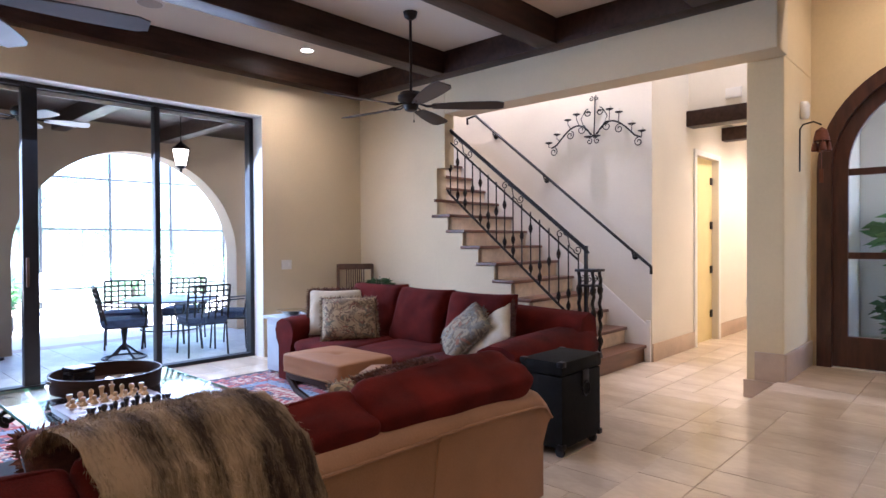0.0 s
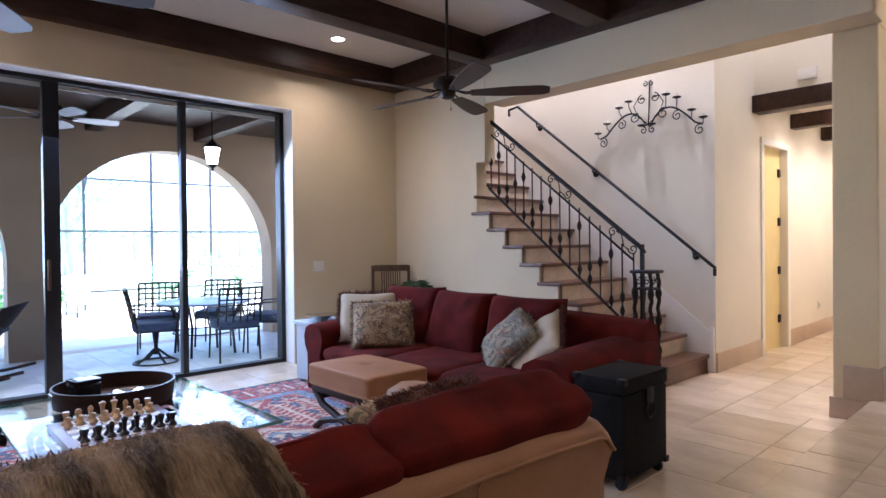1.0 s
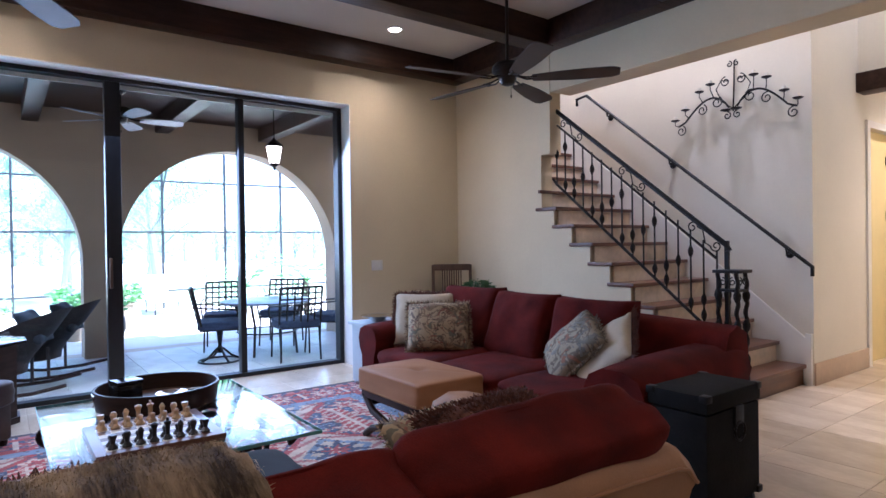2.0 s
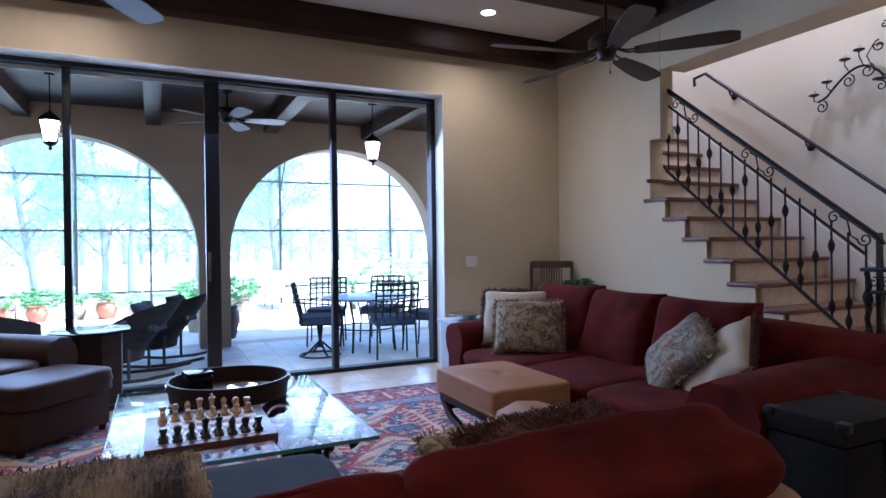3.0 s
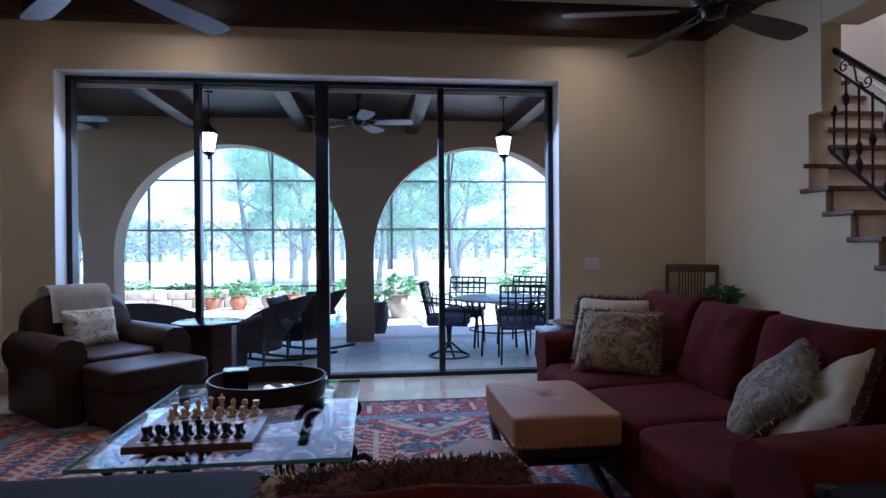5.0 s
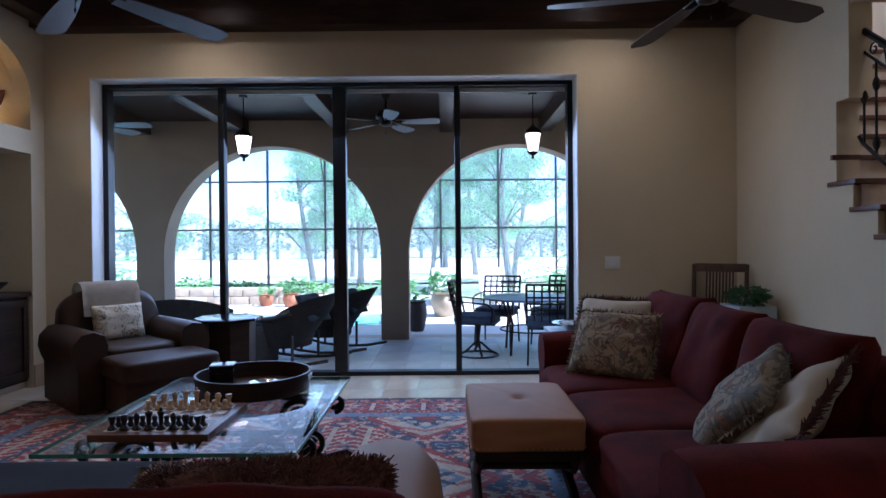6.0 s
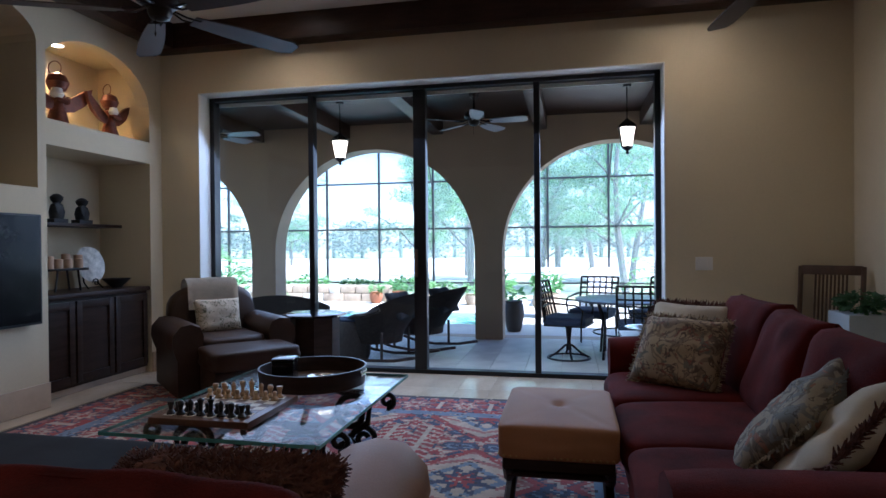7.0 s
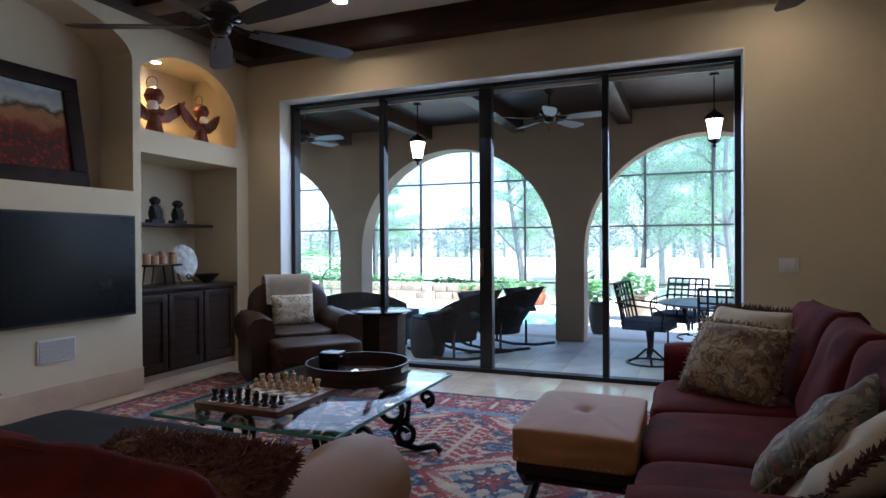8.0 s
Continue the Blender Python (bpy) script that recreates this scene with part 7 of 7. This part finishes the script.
for y in (3.0, 4.2):
    lo = thing("sun_lounger", "white sling sun lounger on the far deck", "sun lounger", "sun loungers", m=pose(0, 0, PZ))
    b = B()
    obox(b, pose(-14.9, y, 0.28), 1.2, 0.55, 0.03, 0.01)
    part("seat", b, lounge_m, lo)
    b = B()
    obox(b, pose(-15.7, y, 0.52, 0, 52), 0.72, 0.55, 0.03, 0.01)
    part("backrest", b, lounge_m, lo)
    for x in (-15.4, -14.4):
        for s in (-0.24, 0.24):
            b = B()
            tube(b, [(x, y + s, -0.03), (x, y + s, 0.28)], 0.015, 6)
            part("leg", b, cage_m, lo)


def tree(m, h, spread, n, leaf, label, seed):
    """A slender tree: leaning trunk, forked limbs, airy crown of small leaf sprays."""
    t = thing("tree", label, "tree", "garden trees", m=m)
    rn = random.Random(seed)
    b = B()
    lean = rn.uniform(-0.5, 0.5)
    trunk = [Vector((lean * (k ** 2) * 0.8, 0.25 * math.sin(k * 3 + seed), h * 0.75 * k)) for k in [i / 8 for i in range(9)]]
    tube(b, trunk, 0.13, 8, 0.05)
    ends = []
    for i in range(11):
        k = rn.uniform(0.3, 1.0)
        p = trunk[int(k * 8)]
        a = rn.uniform(0, 6.283)
        L = spread * rn.uniform(0.5, 1.0) * (1.2 - 0.5 * k)
        e = p + Vector((math.cos(a) * L, math.sin(a) * L, L * rn.uniform(0.25, 0.9)))
        mid = (p + e) / 2 + Vector((0, 0, 0.12 * L))
        tube(b, [p, mid, e], 0.045, 5, 0.012)
        ends += [e, mid]
        for _ in range(2):
            e2 = mid + Vector((rn.uniform(-1, 1), rn.uniform(-1, 1), rn.uniform(-0.2, 0.9))) * L * 0.45
            tube(b, [mid, e2], 0.018, 4, 0.006)
            ends.append(e2)
    part("trunk", b, bark, t)
    ends.append(trunk[-1])
    rs = np.random.RandomState(seed)
    per = n * 4 // len(ends)
    P = []
    for e in ends:
        r = spread * rn.uniform(0.16, 0.36)
        d = rs.normal(size=(per, 3))
        d /= np.linalg.norm(d, axis=1)[:, None]
        P.append(np.array(e) + d * rs.uniform(0.1, 1, (per, 1)) ** 0.6 * np.array((r, r, r * 0.55)))
    P = np.concatenate(P)
    d = rs.normal(size=P.shape) + np.array((0, 0, -0.4))
    d /= np.linalg.norm(d, axis=1)[:, None]
    side = np.cross(d, rs.normal(size=P.shape))
    side /= np.linalg.norm(side, axis=1)[:, None]
    L = 0.075 * rs.uniform(0.6, 1.4, (len(P), 1))
    quad = np.stack([P, P + d * L * 0.5 + side * L * 0.3, P + d * L, P + d * L * 0.5 - side * L * 0.3], 1).reshape(-1, 3)
    me = bpy.data.meshes.new("crown")
    me.from_pydata(quad.tolist(), [], np.arange(len(quad)).reshape(-1, 4).tolist())
    me.materials.append(leaf)
    new("crown", me).parent = t
    return t


kinds = [tree(pose(-20.5, 0.0, -0.3), 7.0, 2.5, 3300, leaf_light, "slender garden tree with an airy light green crown", 1),
         tree(pose(-22.5, -2.0, -0.3), 6.2, 2.2, 2800, leaf_light, "slender garden tree with an airy light green crown", 2),
         tree(pose(-20.2, 5.2, -0.3), 7.5, 2.6, 3300, leaf_mid, "slender garden tree with an airy light green crown", 3)]
for i, (x, y, r, s) in enumerate(((-23, 3.0, 70, 1.0), (-26, 6.2, 140, 1.1), (-19.4, 2.6, 200, 0.75), (-26, 0.8, 250, 1.1), (-31, 4.4, 30, 1.15), (-30, -1.5, 110, 1.0), (-46, -19, 10, 0.9), (-44, 18, 60, 0.8), (-19.5, -6.4, 150, 0.8))):
    copy_thing(kinds[i % 3], pose(x, y, -0.3, 0, 0, r) @ Matrix.Scale(s, 4))
# far woods, distance haze mixed into their colour
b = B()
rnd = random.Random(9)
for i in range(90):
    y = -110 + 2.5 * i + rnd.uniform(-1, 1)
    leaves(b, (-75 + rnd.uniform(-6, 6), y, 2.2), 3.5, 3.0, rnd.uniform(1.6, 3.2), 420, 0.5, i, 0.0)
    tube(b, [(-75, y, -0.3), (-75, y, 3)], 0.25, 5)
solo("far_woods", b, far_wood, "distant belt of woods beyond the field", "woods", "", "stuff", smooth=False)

# ---- outside the front door ----
bm = B()
box(bm, -0.975, 6.0, 7.29, 16, -0.3, 0.1)
structure("front_court", bm, porch_stone, "paved front courtyard outside the door", "ground")
bm = B()
box(bm, -0.975, -0.6, 9.8, 10.2, 0.1, 3.2)
box(bm, -0.975, 5.0, 13.0, 13.3, 0.1, 4.0)
box(bm, -0.975, -0.6, 11.4, 11.8, 0.1, 3.2)
structure("front_court_wall", bm, trim_white, "white plaster courtyard wall and piers", "wall")
# beyond y 10 this entry roof is added only to dim the court
bm = B()
box(bm, -0.975, 5.0, 7.285, 12.6, 3.3, 3.5)
structure("front_court_roof", bm, stucco, "covered entry roof outside the front door", "roof")
pot_plant(-0.2, 9.6, 0.3, 0.95, leaf_mid, 160, 0.3, 0.5, "dark blue urn with a broad-leaved plant in the courtyard", navy_cloth, 77, 0.12)
b = B()
leaves(b, (-0.35, 9.0, 0.5), 0.3, 0.3, 0.4, 260, 0.14, 78, 0.1)
tube(b, [(-0.35, 9.0, 0.1), (-0.35, 9.0, 0.5)], 0.02, 5)
solo("courtyard_shrub", b, leaf_dark, "leafy shrub beside the courtyard urn", "shrub", smooth=False)

# ---- floor pieces, last: tiles and pavers ----
def piece_mesh_of(w, d, t, material, name):
    b = B()
    g = 0.0025
    box(b, -w / 2 + g, w / 2 - g, -d / 2 + g, d / 2 - g, -t, 0)
    top = [f for f in b.faces if f.normal.z > 0.9]
    bmesh.ops.inset_region(b, faces=top, thickness=0.003, depth=0.0)
    for v in {v for f in top for v in f.verts}:
        v.co.z += 0.0012
    return mesh(b, name, material, False)


TILE = 0.86
U = TILE / 3
SHAPES = {(2, 2): None, (1, 2): None, (2, 1): None, (1, 1): None}
for key in SHAPES:
    SHAPES[key] = piece_mesh_of(key[0] * U, key[1] * U, 0.01, travertine, "floor_tile")
rt = random.Random(12)


def tile_field(parent, x0, x1, y0, y1, z, keep):
    i = 0
    x = x0
    while x < x1 - 0.05:
        y = y0 - (i % 2) * U
        while y < y1:
            flip = rt.random() < 0.5
            lay = ((0, 0, 2, 2), (2, 0, 1, 2), (0, 2, 2, 1), (2, 2, 1, 1)) if flip else ((1, 1, 2, 2), (0, 1, 1, 2), (1, 0, 2, 1), (0, 0, 1, 1))
            for a, c, w, d in lay:
                px, py = x + (a + w / 2) * U, y + (c + d / 2) * U
                if x0 + w * U / 2 - 0.02 <= px <= x1 - w * U / 2 + 0.02 and y0 + d * U / 2 - 0.02 <= py <= y1 - d * U / 2 + 0.02 and keep(px, py):
                    o = new("tile", SHAPES[w, d])
                    o.parent = parent
                    o.location = (px, py, z)
            y += TILE
        x += TILE
        i += 1


tile_field(floor, -6.24, -1.03, -0.62, 12.3, -0.0015, lambda x, y: (x < -5.05 and y < 5.75) or (x > -2.6 and 2.6 < y < 12 and (y < 7 or x < -1.2)) or (y > 4.0 and y < 5.75))
tile_field(platform, -1.03, 3.3, 0.9, 7.05, PLAT - 0.0015, lambda x, y: y > 2.2 or x < 0.6)
bm = B()
box(bm, -6.5, -1.03, -1.5, 12.4, -0.012, -0.004)
tagged(part("screed", bm, travertine, floor, "travertine floor under the rug", smooth=False))
bm = B()
box(bm, -1.03, 4.5, -1.1, 7.06, PLAT - 0.012, PLAT - 0.004)
part("screed", bm, travertine, platform, "travertine entry floor", smooth=False)
pm_ = piece_mesh_of(0.6, 0.4, 0.012, porch_stone, "paver")
for i in range(5):
    for j in range(22):
        o = new("paver", pm_)
        o.parent = porch
        o.location = (-6.8 - 0.6 * i, -2.4 + 0.4 * j, PZ)
